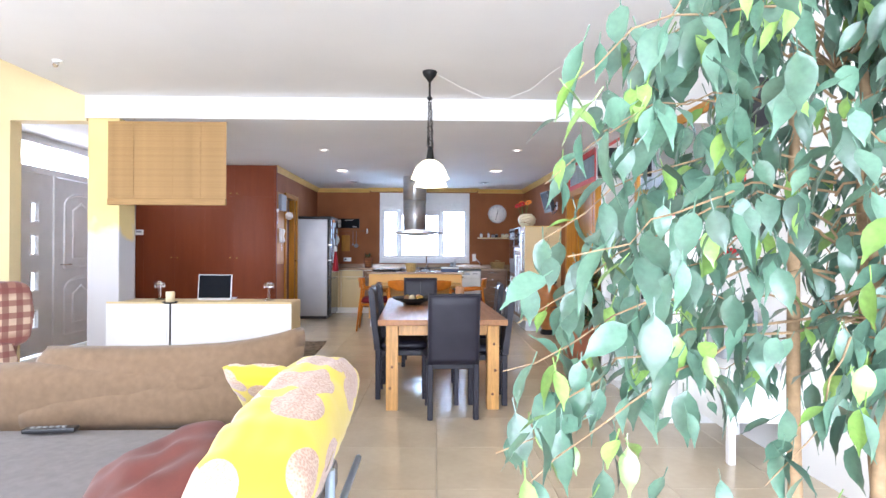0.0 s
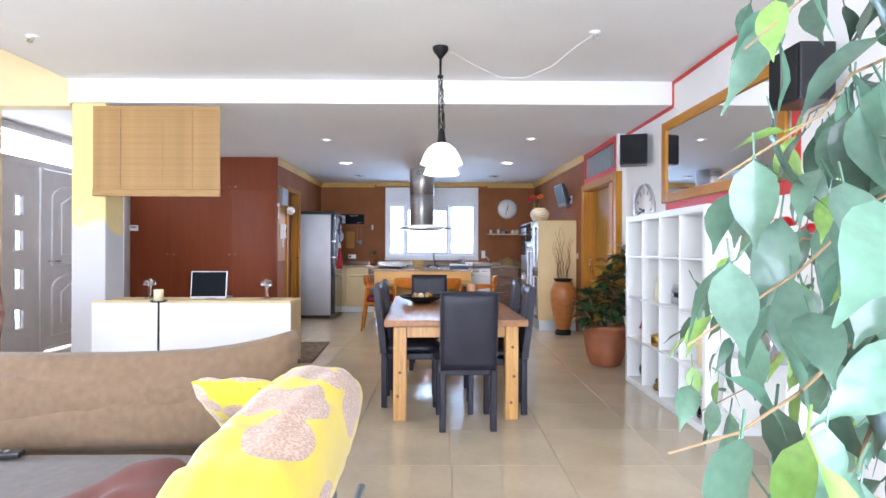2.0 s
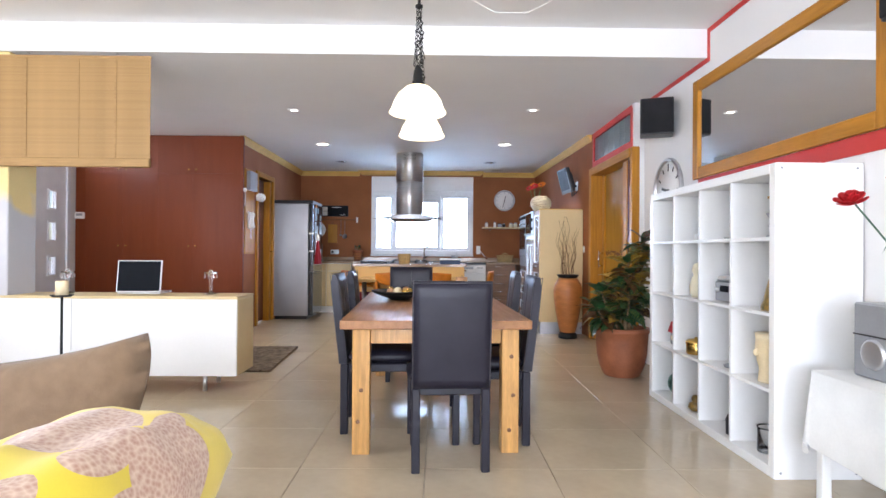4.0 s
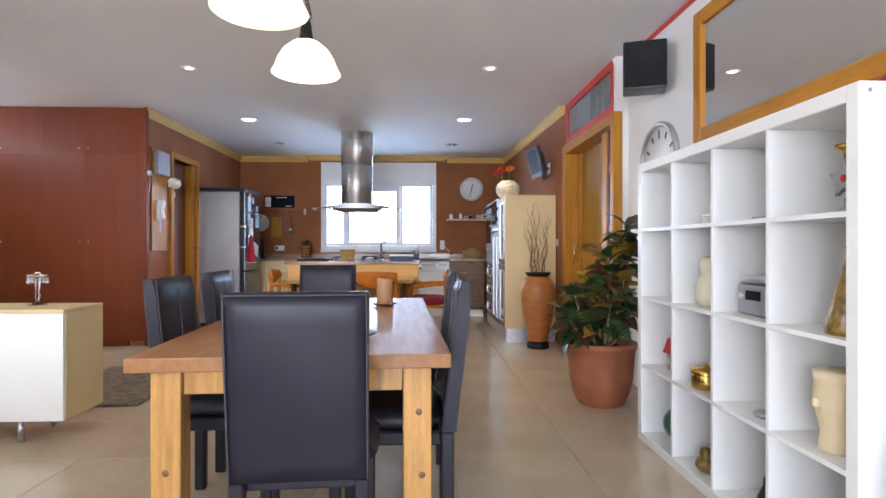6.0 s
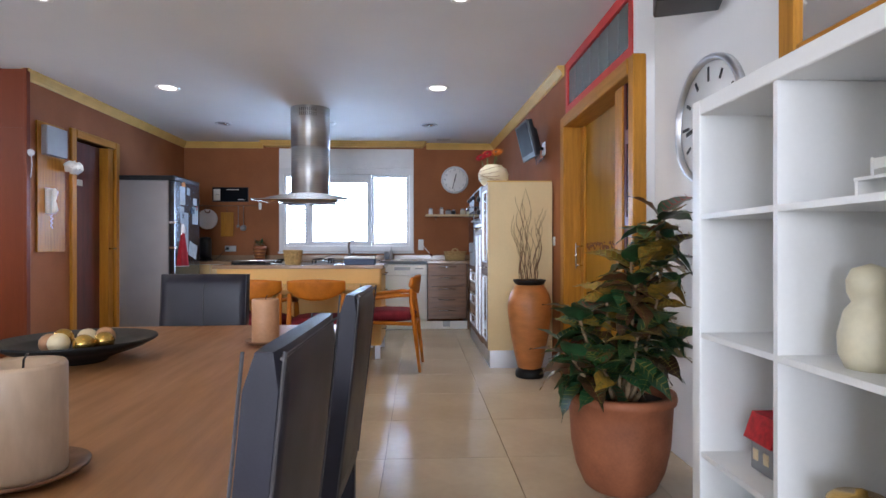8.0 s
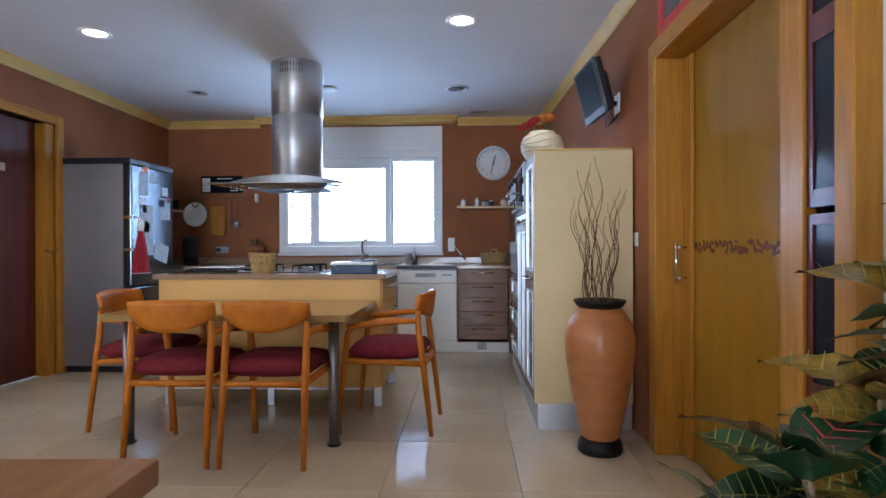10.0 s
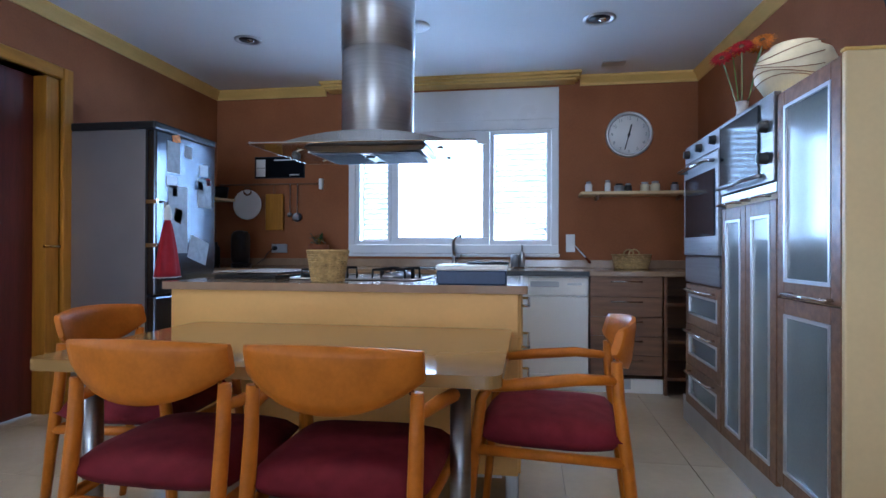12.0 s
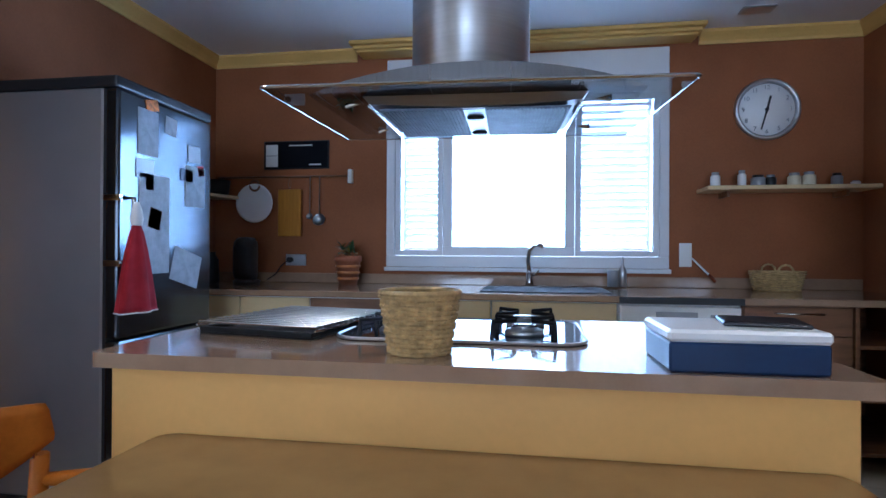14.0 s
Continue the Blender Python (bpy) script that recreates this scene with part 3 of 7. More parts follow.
def front_door():
    d = thing("door_1", "light grey front door with side panels and a transom window", "door")
    d["kind"] = "structure"
    X = -4.3
    part("door_frame", boxes((X - 0.06, X + 0.02, EY0, EY0 + 0.06, 0, 2.45), (X - 0.06, X + 0.02, EY1 - 0.06, EY1, 0, 2.45), (X - 0.06, X + 0.02, EY0 + 0.06, EY1 - 0.06, 2.39, 2.45), (X - 0.06, X + 0.02, EY0 + 0.06, EY1 - 0.06, 2.06, 2.13),
                             (X - 0.06, X + 0.02, 6.86, 6.92, 0, 2.06), (X - 0.06, X + 0.02, 7.85, 7.91, 0, 2.06), bevel=0.005), door_alu, d)
    g = part("transom_pane", boxes((X - 0.03, X - 0.022, EY0 + 0.06, EY1 - 0.06, 2.13, 2.39)), clear_glass, d)
    g.visible_shadow = False
    for a, b in ((EY0 + 0.06, 6.86), (7.91, EY1 - 0.06)):
        c = 6.56 if a < 7 else 8.23
        rows = [0.42, 0.84, 1.25, 1.62]
        bm = boxes((X - 0.04, X, a, c - 0.055, 0.02, 2.06), (X - 0.04, X, c + 0.055, b, 0.02, 2.06))
        z = 0.02
        for r in rows:
            box(bm, X - 0.04, X, c - 0.055, c + 0.055, z, r - 0.10)
            z = r + 0.10
        box(bm, X - 0.04, X, c - 0.055, c + 0.055, z, 2.06)
        panel = part("side_panel", bm, door_alu, d)
        for r in rows:
            part("small_frame", boxes((X, X + 0.014, c - 0.075, c - 0.055, r - 0.12, r + 0.12), (X, X + 0.014, c + 0.055, c + 0.075, r - 0.12, r + 0.12), (X, X + 0.014, c - 0.055, c + 0.055, r - 0.12, r - 0.1), (X, X + 0.014, c - 0.055, c + 0.055, r + 0.1, r + 0.12), bevel=0.004), door_alu, panel)
            gl = part("small_pane", boxes((X - 0.024, X - 0.016, c - 0.055, c + 0.055, r - 0.1, r + 0.1)), clear_glass, panel)
            gl.visible_shadow = False
    leaf = part("door_leaf", boxes((X - 0.035, X + 0.004, 6.93, 7.84, 0.02, 2.05), bevel=0.004), door_alu, d)
    for y0, y1, z0, z1 in ((7.06, 7.71, 0.18, 0.85), (7.06, 7.71, 0.98, 1.88)):
        pts = [(X + 0.006, y0, z0), (X + 0.006, y1, z0), (X + 0.006, y1, z1 - 0.15)]
        pts += [(X + 0.006, (y0 + y1) / 2 + (y1 - y0) / 2 * math.cos(radians(k)), z1 - 0.15 + 0.15 * math.sin(radians(k))) for k in range(15, 180, 15)]
        pts += [(X + 0.006, y0, z1 - 0.15), (X + 0.006, y0, z0)]
        part("moulding", tube(pts, 0.016, 6), door_alu, leaf)
        part("inner_moulding", tube([(X + 0.006, y0 + 0.16, z0 + 0.12), (X + 0.006, y1 - 0.16, z0 + 0.12), (X + 0.006, y1 - 0.16, z1 - 0.2), (X + 0.006, (y0 + y1) / 2, z1 - 0.1), (X + 0.006, y0 + 0.16, z1 - 0.2), (X + 0.006, y0 + 0.16, z0 + 0.12)], 0.012, 6), door_alu, leaf)
    part("door_handle", tube([(X + 0.004, 7.0, 1.02), (X + 0.06, 7.0, 1.02), (X + 0.06, 7.12, 1.02)], 0.009), chrome, leaf, "chrome lever handle")


front_door()


def sliding_door():
    d = thing("door_2", "golden oak sliding door standing half open in its casing", "door")
    d["kind"] = "structure"
    part("casing", boxes((XR - 0.025, XR + 0.2, DY1 - 0.03, DY1 + 0.07, 0, DZ + 0.06), (XR - 0.025, XR + 0.05, DY0 - 0.082, DY0 - 0.008, 0, DZ + 0.06), bevel=0.006), oak, d, "golden oak upright casings")
    part("casing_head", boxes((XR - 0.03, XR + 0.2, DY0 - 0.006, DY1 - 0.032, DZ - 0.03, DZ + 0.06), bevel=0.006), oak_y, d)
    leaf = part("sliding_leaf", boxes((XR + 0.13, XR + 0.165, 7.34, DY1 - 0.032, 0.008, DZ - 0.032), bevel=0.003), oak_leaf, d, "plain golden veneer leaf, colour darkened for the shade of its recess")
    part("leaf_stile", boxes((XR + 0.11, XR + 0.129, DY1 - 0.13, DY1 - 0.034, 0.01, DZ - 0.034), bevel=0.003), oak, leaf)
    for z in (1.035, 0.885):
        part("handle_mount", tube([(XR + 0.11, DY1 - 0.08, z), (XR + 0.06, DY1 - 0.08, z)], 0.006), chrome, leaf)
    part("pull_handle", tube([(XR + 0.06, DY1 - 0.08, 0.86), (XR + 0.06, DY1 - 0.08, 1.06)], 0.008), chrome, leaf, "brushed metal pull handle")
    rnd = random.Random(4)
    leafm = mesh_of("border_leaf", prism([(math.cos(a) * 0.012, math.sin(a) * 0.0065) for a in [k * math.pi / 4 for k in range(8)]], 0, 0.003), dark_door)
    for k in range(84):
        y = 7.46 + 0.80 * k / 84
        o = new("border_leaf", leafm)
        o.parent = leaf
        o.matrix_local = pose(XR + 0.1295, y + rnd.uniform(-0.006, 0.006), 1.035 + rnd.uniform(-0.024, 0.024), 0, -90, 0) @ pose(0, 0, 0, 0, 0, rnd.uniform(0, 180))
    fixed = part("fixed_leaf", boxes((XR + 0.02, XR + 0.06, 7.002, 7.045, 0.01, DZ - 0.034), (XR + 0.02, XR + 0.06, 7.197, 7.317, 0.01, DZ - 0.034), bevel=0.003), oak, d)
    for z0, z1 in ((0.1, 0.55), (0.65, 1.10), (1.20, 1.62), (1.70, 2.03)):
        part("panel", boxes((XR + 0.03, XR + 0.05, 7.046, 7.196, z0 - 0.05, z0), (XR + 0.03, XR + 0.05, 7.046, 7.196, z1, z1 + 0.03), (XR + 0.03, XR + 0.05, 7.046, 7.075, z0, z1), (XR + 0.03, XR + 0.05, 7.167, 7.196, z0, z1)), dark_door, fixed, "dark red panel frame")
        part("panel_glass", boxes((XR + 0.036, XR + 0.044, 7.075, 7.167, z0, z1)), dark_glass, fixed)


sliding_door()
for k in range(7):
    y = 7.05 + k * 0.181
    structure("window_glass_block", boxes((XR + 0.01, XR + 0.09, y + 0.006, y + 0.176, 2.142, 2.408), bevel=0.012, seg=2), frost_glass, "frosted glass block in the red band", "glass block")
structure("wall_beyond_sliding_door", boxes((XR + 1.2, XR + 1.3, 6.0, 9.5, 0, 2.6), (XR + 0.3, XR + 1.2, 6.0, 6.1, 0, 2.6), (XR + 0.31, XR + 1.2, 9.4, 9.5, 0, 2.6), (XR + 0.2, XR + 1.3, 6.0, 9.5, 2.6, 2.7), (XR + 0.2, XR + 1.3, 6.0, 9.5, -0.1, -0.02)), white_paint, "plain room beyond the sliding door", "wall")


def inner_door():
    d = thing("door_3", "dark red interior door in a golden oak casing", "door")
    d["kind"] = "structure"
    part("casing", boxes((XL - 0.15, XL + 0.025, LY0 - 0.075, LY0 + 0.0, 0, LZ + 0.075), (XL - 0.15, XL + 0.025, LY1, LY1 + 0.075, 0, LZ + 0.075), bevel=0.006), oak, d)
    part("casing_head", boxes((XL - 0.15, XL + 0.025, LY0 + 0.002, LY1 - 0.002, LZ, LZ + 0.075), bevel=0.006), oak_y, d)
    part("jamb", boxes((XL - 0.10, XL - 0.005, LY1 - 0.10, LY1 - 0.002, 0, LZ - 0.002), bevel=0.003), oak, d)
    leaf = part("door_leaf", boxes((XL - 0.13, XL - 0.09, LY0 + 0.002, LY1 - 0.102, 0.01, LZ - 0.004), bevel=0.003), dark_door, d)
    part("door_handle", tube([(XL - 0.01, LY1 - 0.05, 1.02), (XL + 0.045, LY1 - 0.05, 1.02), (XL + 0.045, LY1 - 0.16, 1.02)], 0.009), gold, d, "brass lever handle")
    part("sign", boxes((XL - 0.09, XL - 0.084, 9.50, 9.60, 1.63, 1.69), bevel=0.002), paper, leaf, "small white plate on the door")


inner_door()


def wardrobe():
    w = thing("wardrobe", "built-in mahogany wardrobe from floor to ceiling, glossy varnish", "wardrobe")
    part("body", boxes((-4.28, -2.40, YC + 0.022, 9.28, 0, ZK - 0.002)), mahogany, w)
    part("end_panel", boxes((-2.218, -2.19, YC - 0.005, 8.67, 0, ZK - 0.002), bevel=0.006, seg=2), mahogany, w)
    part("side_strip", boxes((-4.28, -4.16, YC, YC + 0.02, 0, ZK - 0.002)), mahogany, w)
    cols = [(-4.1595, -3.6952), (-3.6948, -3.2502), (-3.2498, -2.8202), (-2.8198, -2.2195)]
    for i, (a, b) in enumerate(cols):
        for z0, z1 in ((0.06, 1.9975), (1.998, 2.47)):
            door = part("cabinet_door", boxes((a, b, YC, YC + 0.02, z0, z1), bevel=0.0008), mahogany, w)
            x = b - 0.045 if i % 2 == 0 else a + 0.045
            zk = 1.085 if z0 < 1 else 2.045
            part("knob", lathe([(0, 0.02), (0.009, 0.018), (0.011, 0.012), (0.006, 0.004), (0.006, 0)], 10, at=(0, 0, 0)), gold, door, "small brass knob").matrix_local = pose(x, YC, zk, 90)
    return w


wardrobe()


# ---- lamps that the place has ----
def downlight(x, y, z, r, lit):
    t = thing("downlight", "round recessed ceiling downlight, " + ("lit" if lit else "switched off"), "downlight", pose(x, y, z), "recessed ceiling lights")
    part("ring", lathe([(r, -0.002), (r + 0.018, -0.004), (r + 0.018, -0.009), (r, -0.012), (r - 0.012, -0.006), (r - 0.012, 0.0)], 28), white_lam if lit else aluminium, t)
    part("lens" if lit else "reflector", lathe([(0, -0.004), (r - 0.014, -0.004), (r - 0.014, -0.001), (0, -0.001)], 24), lit_bulb if lit else black_plastic, t)
    if not lit:
        part("bulb", lathe([(0, -0.02), (0.022, -0.016), (0.028, -0.006), (0.02, -0.004)], 14, at=(0.02, 0, 0)), chrome, t)


for x, y, r, lit in ((-1.227, 7.33, 0.045, True), (1.21, 7.24, 0.045, True), (-1.302, 9.14, 0.085, True), (1.141, 9.06, 0.085, True), (-1.304, 10.58, 0.075, False), (1.085, 10.57, 0.085, False)):
    downlight(x, y, ZK, r, lit)
    if lit:
        lamp("downlight_beam", "SPOT", look((x, y, ZK - 0.03), (x, y, 0)), 32 if r > 0.05 else 22, WARM, radius=0.06, spot=radians(125))
single("ceiling_disc", lathe([(0, -0.022), (0.07, -0.02), (0.085, -0.008), (0.085, 0)], 28), white_lam, "small round white ceiling disc", "ceiling fitting", pose(-0.083, 10.52, ZK))
single("ceiling_vent", boxes((-0.09, 0.09, -0.05, 0.05, -0.008, 0), bevel=0.003), aluminium, "small grey ceiling vent grille", "vent", pose(1.30, 11.45, ZK))
for x, y in ((-2.79, 4.69), (1.21, 4.56)):
    t = thing("eyeball_spot", "small white swivel spotlight on the ceiling", "spotlight", pose(x, y, ZL), "ceiling spots")
    part("base", lathe([(0, -0.012), (0.035, -0.012), (0.04, 0), (0, 0)], 20), white_lam, t)
    part("head", tube([(0, 0, -0.012), (0.0, -0.02, -0.035), (0.0, -0.035, -0.05)], [0.012, 0.02, 0.018], 12), chrome, t)
cable = [(1.21, 4.56, ZL - 0.012), (1.10, 4.70, ZL - 0.06), (0.98, 4.9, ZL - 0.13), (0.8, 5.05, ZL - 0.17), (0.6, 5.1, ZL - 0.15), (0.38, 5.0, ZL - 0.08), (0.2, 4.9, ZL - 0.015)]
single("ceiling_cable", tube(cable, 0.0026, 6), white_lam, "thin white cable sagging under the ceiling", "cable")


def pendant():
    t = thing("pendant_lamp", "two opal glass bell shades hanging on dark chains, lit", "pendant lamp")
    part("ceiling_rose", lathe([(0, -0.085), (0.014, -0.085), (0.03, -0.06), (0.052, -0.035), (0.06, -0.012), (0.06, 0)], 24, at=(0.135, 4.87, ZL)), black_iron, t)
    part("stem", tube([(0.135, 4.87, ZL - 0.085), (0.135, 4.87, ZL - 0.22)], 0.009, 8), black_iron, t)
    part("knuckle", lathe([(0, -0.02), (0.022, -0.006), (0.022, 0.006), (0, 0.02)], 12, at=(0.135, 4.87, ZL - 0.22)), black_iron, t)
    for y, zt in ((4.50, 1.90), (5.20, 1.925)):
        x = 0.145
        for side in (-1, 1):
            bm = bmesh.new()
            a, b = Vector((0.135 + 0.008 * side, 4.87, ZL - 0.23)), Vector((x + 0.018 * side, y, zt + 0.10))
            n = 22
            for k in range(n):
                c = a.lerp(b, (k + 0.5) / n) + Vector((0, 0, -0.05 * math.sin(math.pi * (k + 0.5) / n)))
                d = (b - a).normalized()
                s = d.orthogonal().normalized() if k % 2 else d.cross(d.orthogonal()).normalized()
                L = (b - a).length / n * 0.62
                pts = [c + d * L * math.cos(q) + s * 0.009 * math.sin(q) for q in [2 * math.pi * j / 8 for j in range(9)]]
                tube(pts, 0.0022, 4, bm, close=False)
            part("chain", bm, black_iron, t)
        wire = [(x + 0.03 * math.sin(k * 1.9) * math.sin(math.pi * k / 14), y + (4.87 - y) * k / 14, zt + 0.08 + (ZL - 0.25 - zt - 0.08) * k / 14) for k in range(15)]
        part("flex", tube(wire, 0.003, 5), black_iron, t)
        part("cap", lathe([(0.012, 0.10), (0.022, 0.07), (0.028, 0.02), (0.036, -0.005), (0.03, -0.012), (0, -0.012)], 20, at=(x, y, zt)), black_iron, t)
        part("shade", lathe([(0.028, 0.0), (0.06, -0.012), (0.098, -0.045), (0.122, -0.085), (0.136, -0.125), (0.148, -0.145), (0.143, -0.148), (0.131, -0.125), (0.117, -0.085), (0.093, -0.05), (0.056, -0.018), (0.026, -0.006)], 40, at=(x, y, zt)), lit_glass, t, "glowing opal glass bell shade")


pendant()


# ---- dining ----
def dining_table():
    x0, x1, y0, y1, z = -0.279, 0.70, 4.45, 6.417, 0.69
    t = thing("dining_table", "honey pine dining table with square legs", "table", pose((x0 + x1) / 2, (y0 + y1) / 2, 0, 0, 0, 2.4))
    w, d = (x1 - x0) / 2, (y1 - y0) / 2
    part("tabletop", boxes((-w, w, -d, d, z - 0.045, z), bevel=0.005, seg=2), pine_top, t)
    for sx in (-1, 1):
        for sy in (-1, 1):
            cx, cy = sx * (w - 0.105), sy * (d - 0.085)
            part("leg", boxes((cx - 0.045, cx + 0.045, cy - 0.045, cy + 0.045, 0, z - 0.046), bevel=0.007, seg=2), pine, t)
    part("apron", boxes((-w + 0.152, w - 0.152, -d + 0.06, -d + 0.085, z - 0.125, z - 0.047), bevel=0.002), pine, t)
    part("apron", boxes((-w + 0.152, w - 0.152, d - 0.085, d - 0.06, z - 0.125, z - 0.047), bevel=0.002), pine, t)
    for sx in (-1, 1):
        part("apron", boxes((sx * (w - 0.1) - 0.012, sx * (w - 0.1) + 0.012, -d + 0.132, d - 0.132, z - 0.125, z - 0.047), bevel=0.002), pine, t)
    for px, py, pz, ry in ((-w + 0.106, -d + 0.0395, 0.33, 90), (-w + 0.09, -d + 0.0395, 0.17, 90), (w - 0.09, -d + 0.0395, 0.30, 90), (w - 0.11, -d + 0.0395, 0.12, 90), (w - 0.10, -d + 0.0395, 0.50, 90)):
        part("knot", lathe([(0, 0.0012), (0.008, 0.0012), (0.011, 0)], 12), walnut, t).matrix_local = pose(px, py, pz, 90)


dining_table()


def leather_chair():
    """Faces +y; the back is on the -y side. Origin on the floor under the seat's middle."""
    c = thing("dining_chair", "high-backed dining chair in dark stitched leather", "chair", None, "chairs round the dining table")
    bm = cushion(0.42, 0.40, 0.075, puff=0.18, n=10, wrinkle=0.002)
    part("seat", moved(bm, pose(0, 0.02, 0.40)), leather, c)
    rows = []
    bm = bmesh.new()
    prof = []
    for i in range(13):
        h = i / 12
        z = 0.40 + 0.505 * h
        y = -0.20 - 0.055 * h ** 1.5 - 0.01 * math.sin(math.pi * h)
        prof.append((y, z))
    for side in (0.026, -0.026):
        layer = []
        for y, z in prof:
            layer.append([bm.verts.new((x, y + side * (1 - 0.25 * (abs(x) / 0.185) ** 6) * (0.5 if z > 0.895 else 1), z)) for x in [-0.185 + 0.37 * j / 10 for j in range(11)]])
        rows.append(layer)
    for s, layer in enumerate(rows):
        for i in range(12):
            for j in range(10):
                q = [layer[i][j], layer[i][j + 1], layer[i + 1][j + 1], layer[i + 1][j]]
                f = bm.faces.new(q if s else q[::-1])
                f.smooth = True
    for i in range(12):
        for j in (0, 10):
            bm.faces.new((rows[0][i][j], rows[0][i + 1][j], rows[1][i + 1][j], rows[1][i][j]))
    for j in range(10):
        for i in (0, 12):
            bm.faces.new((rows[0][i][j], rows[0][i][j + 1], rows[1][i][j + 1], rows[1][i][j]))
    back = part("backrest", bm, leather, c)
    for side in (-1, 1):
        for j, (yo, xo) in enumerate(((-0.022, 0.181), (0.024, 0.181))):
            part("seam", tube([(side * xo, y + yo, z) for y, z in prof], 0.0022, 5), stitch, back, "raised stitched seam")
    part("seam", tube([(-0.181, prof[-1][0] - 0.018, 0.897), (0.181, prof[-1][0] - 0.018, 0.897)], 0.0022, 5), stitch, back)
    part("seam", tube([(0, y + 0.027, z) for y, z in prof[:-1]], 0.0022, 5), stitch, back)
    for sx in (-1, 1):
        part("leg", boxes((sx * 0.165 - 0.02, sx * 0.165 + 0.02, -0.215, -0.172, 0, 0.398), bevel=0.005), leather, c)
        part("leg", boxes((sx * 0.17 - 0.019, sx * 0.17 + 0.019, 0.165, 0.203, 0, 0.401), bevel=0.005), leather, c)
    part("seat_frame", boxes((-0.185, 0.185, -0.17, 0.163, 0.355, 0.402), bevel=0.006), leather, c)
    return c


chair = leather_chair()
chair.matrix_world = pose(0.31, 4.455, 0, 0, 0, 3)
for x, y, rz in ((-0.085, 4.98, -88), (-0.085, 5.50, -86), (0.545, 4.80, 89), (0.55, 5.54, 88), (0.03, 6.25, 181)):
    copy_thing(chair, pose(x, y, 0, 0, 0, rz))


def pillar_candle(x, y, z, r, h, mat, label, saucer):
    t = thing("pillar_candle", label, "candle", pose(x, y, z), "candles on the dining table")
    part("saucer", lathe([(0, 0), (r * 1.0, 0), (r * 1.5, 0.012), (r * 1.52, 0.016), (r * 1.0, 0.007), (0, 0.006)], 28), saucer, t)
    part("wax", lathe([(0, 0.007), (r * 0.98, 0.007), (r, 0.012), (r, h - 0.006), (r * 0.93, h), (r * 0.72, h - 0.004), (r * 0.5, h - 0.012), (0, h - 0.014)], 28), mat, t)
    part("wick", tube([(0, 0, h - 0.016), (0.002, 0, h + 0.004), (0.006, 0.002, h + 0.012)], 0.0016, 5), black_plastic, t)


pillar_candle(0.40, 4.82, 0.691, 0.055, 0.165, wax_tan, "thick tan pillar candle on a saucer", walnut)
pillar_candle(0.44, 5.93, 0.691, 0.045, 0.155, wax_brown, "brown pillar candle on a dark saucer", walnut)
bowl = thing("fruit_bowl", "shallow dark metal bowl with shiny brass baubles", "bowl", pose(-0.02, 5.66, 0.691))
part("dish", lathe([(0, 0.004), (0.07, 0.0), (0.08, 0.012), (0.17, 0.042), (0.205, 0.062), (0.203, 0.068), (0.165, 0.05), (0.07, 0.02), (0, 0.016)], 40), black_iron, bowl)
rnd = random.Random(2)
for k in range(7):
    a = k * 0.9
    part("bauble", lathe([(0.028 * math.sin(q), -0.028 * math.cos(q)) for q in [math.pi * j / 8 for j in range(9)]], 14, at=(0.07 * math.cos(a), 0.07 * math.sin(a), 0.058 + 0.006 * (k % 2))), (gold, wax_brown, wax)[k % 3], bowl)


# ---- living side ----
def sideboard():
    x0, x1, y0, y1, z0, z1 = -3.0, -1.208, 5.71, 6.07, 0.118, 0.70
    t = thing("sideboard", "low sideboard with white doors and pale wood top", "sideboard", pose((x0 + x1) / 2, (y0 + y1) / 2, 0))
    w, d = (x1 - x0) / 2, (y1 - y0) / 2
    part("carcass", boxes((-w, w, -d + 0.02, d, z0, z1 - 0.021), bevel=0.003), cream_lam, t)
    part("top", boxes((-w, w, -d, d, z1 - 0.02, z1), bevel=0.003), cream_lam, t, "pale wood top")
    m = -w + 0.587
    part("cabinet_door", boxes((-w, m - 0.002, -d, -d + 0.019, z0, z1 - 0.022), bevel=0.002), white_lam, t)
    part("cabinet_door", boxes((m + 0.002, w - 0.003, -d, -d + 0.019, z0, z1 - 0.022), bevel=0.002), white_lam, t)
    for x in (-w + 0.25, w - 0.25):
        for y in (-d + 0.05, d - 0.05):
            part("leg", tube([(x, y, 0), (x, y, z0)], 0.015, 12), aluminium, t)


sideboard()
lap = thing("laptop", "open dark laptop with a silver edge on the sideboard", "laptop", pose(-2.03, 5.92, 0.70, 0, 0, 4))
part("base", boxes((-0.16, 0.16, -0.02, 0.2, 0, 0.014), bevel=0.004), aluminium, lap)
lid = part("lid", moved(boxes((-0.165, 0.165, -0.006, 0.006, 0, 0.245), bevel=0.004), pose(0, -0.02, 0.014, -8)), aluminium, lap)
part("screen_back", moved(boxes((-0.155, 0.155, -0.009, -0.0065, 0.008, 0.237)), pose(0, -0.02, 0.014, -8)), screen_black, lid)


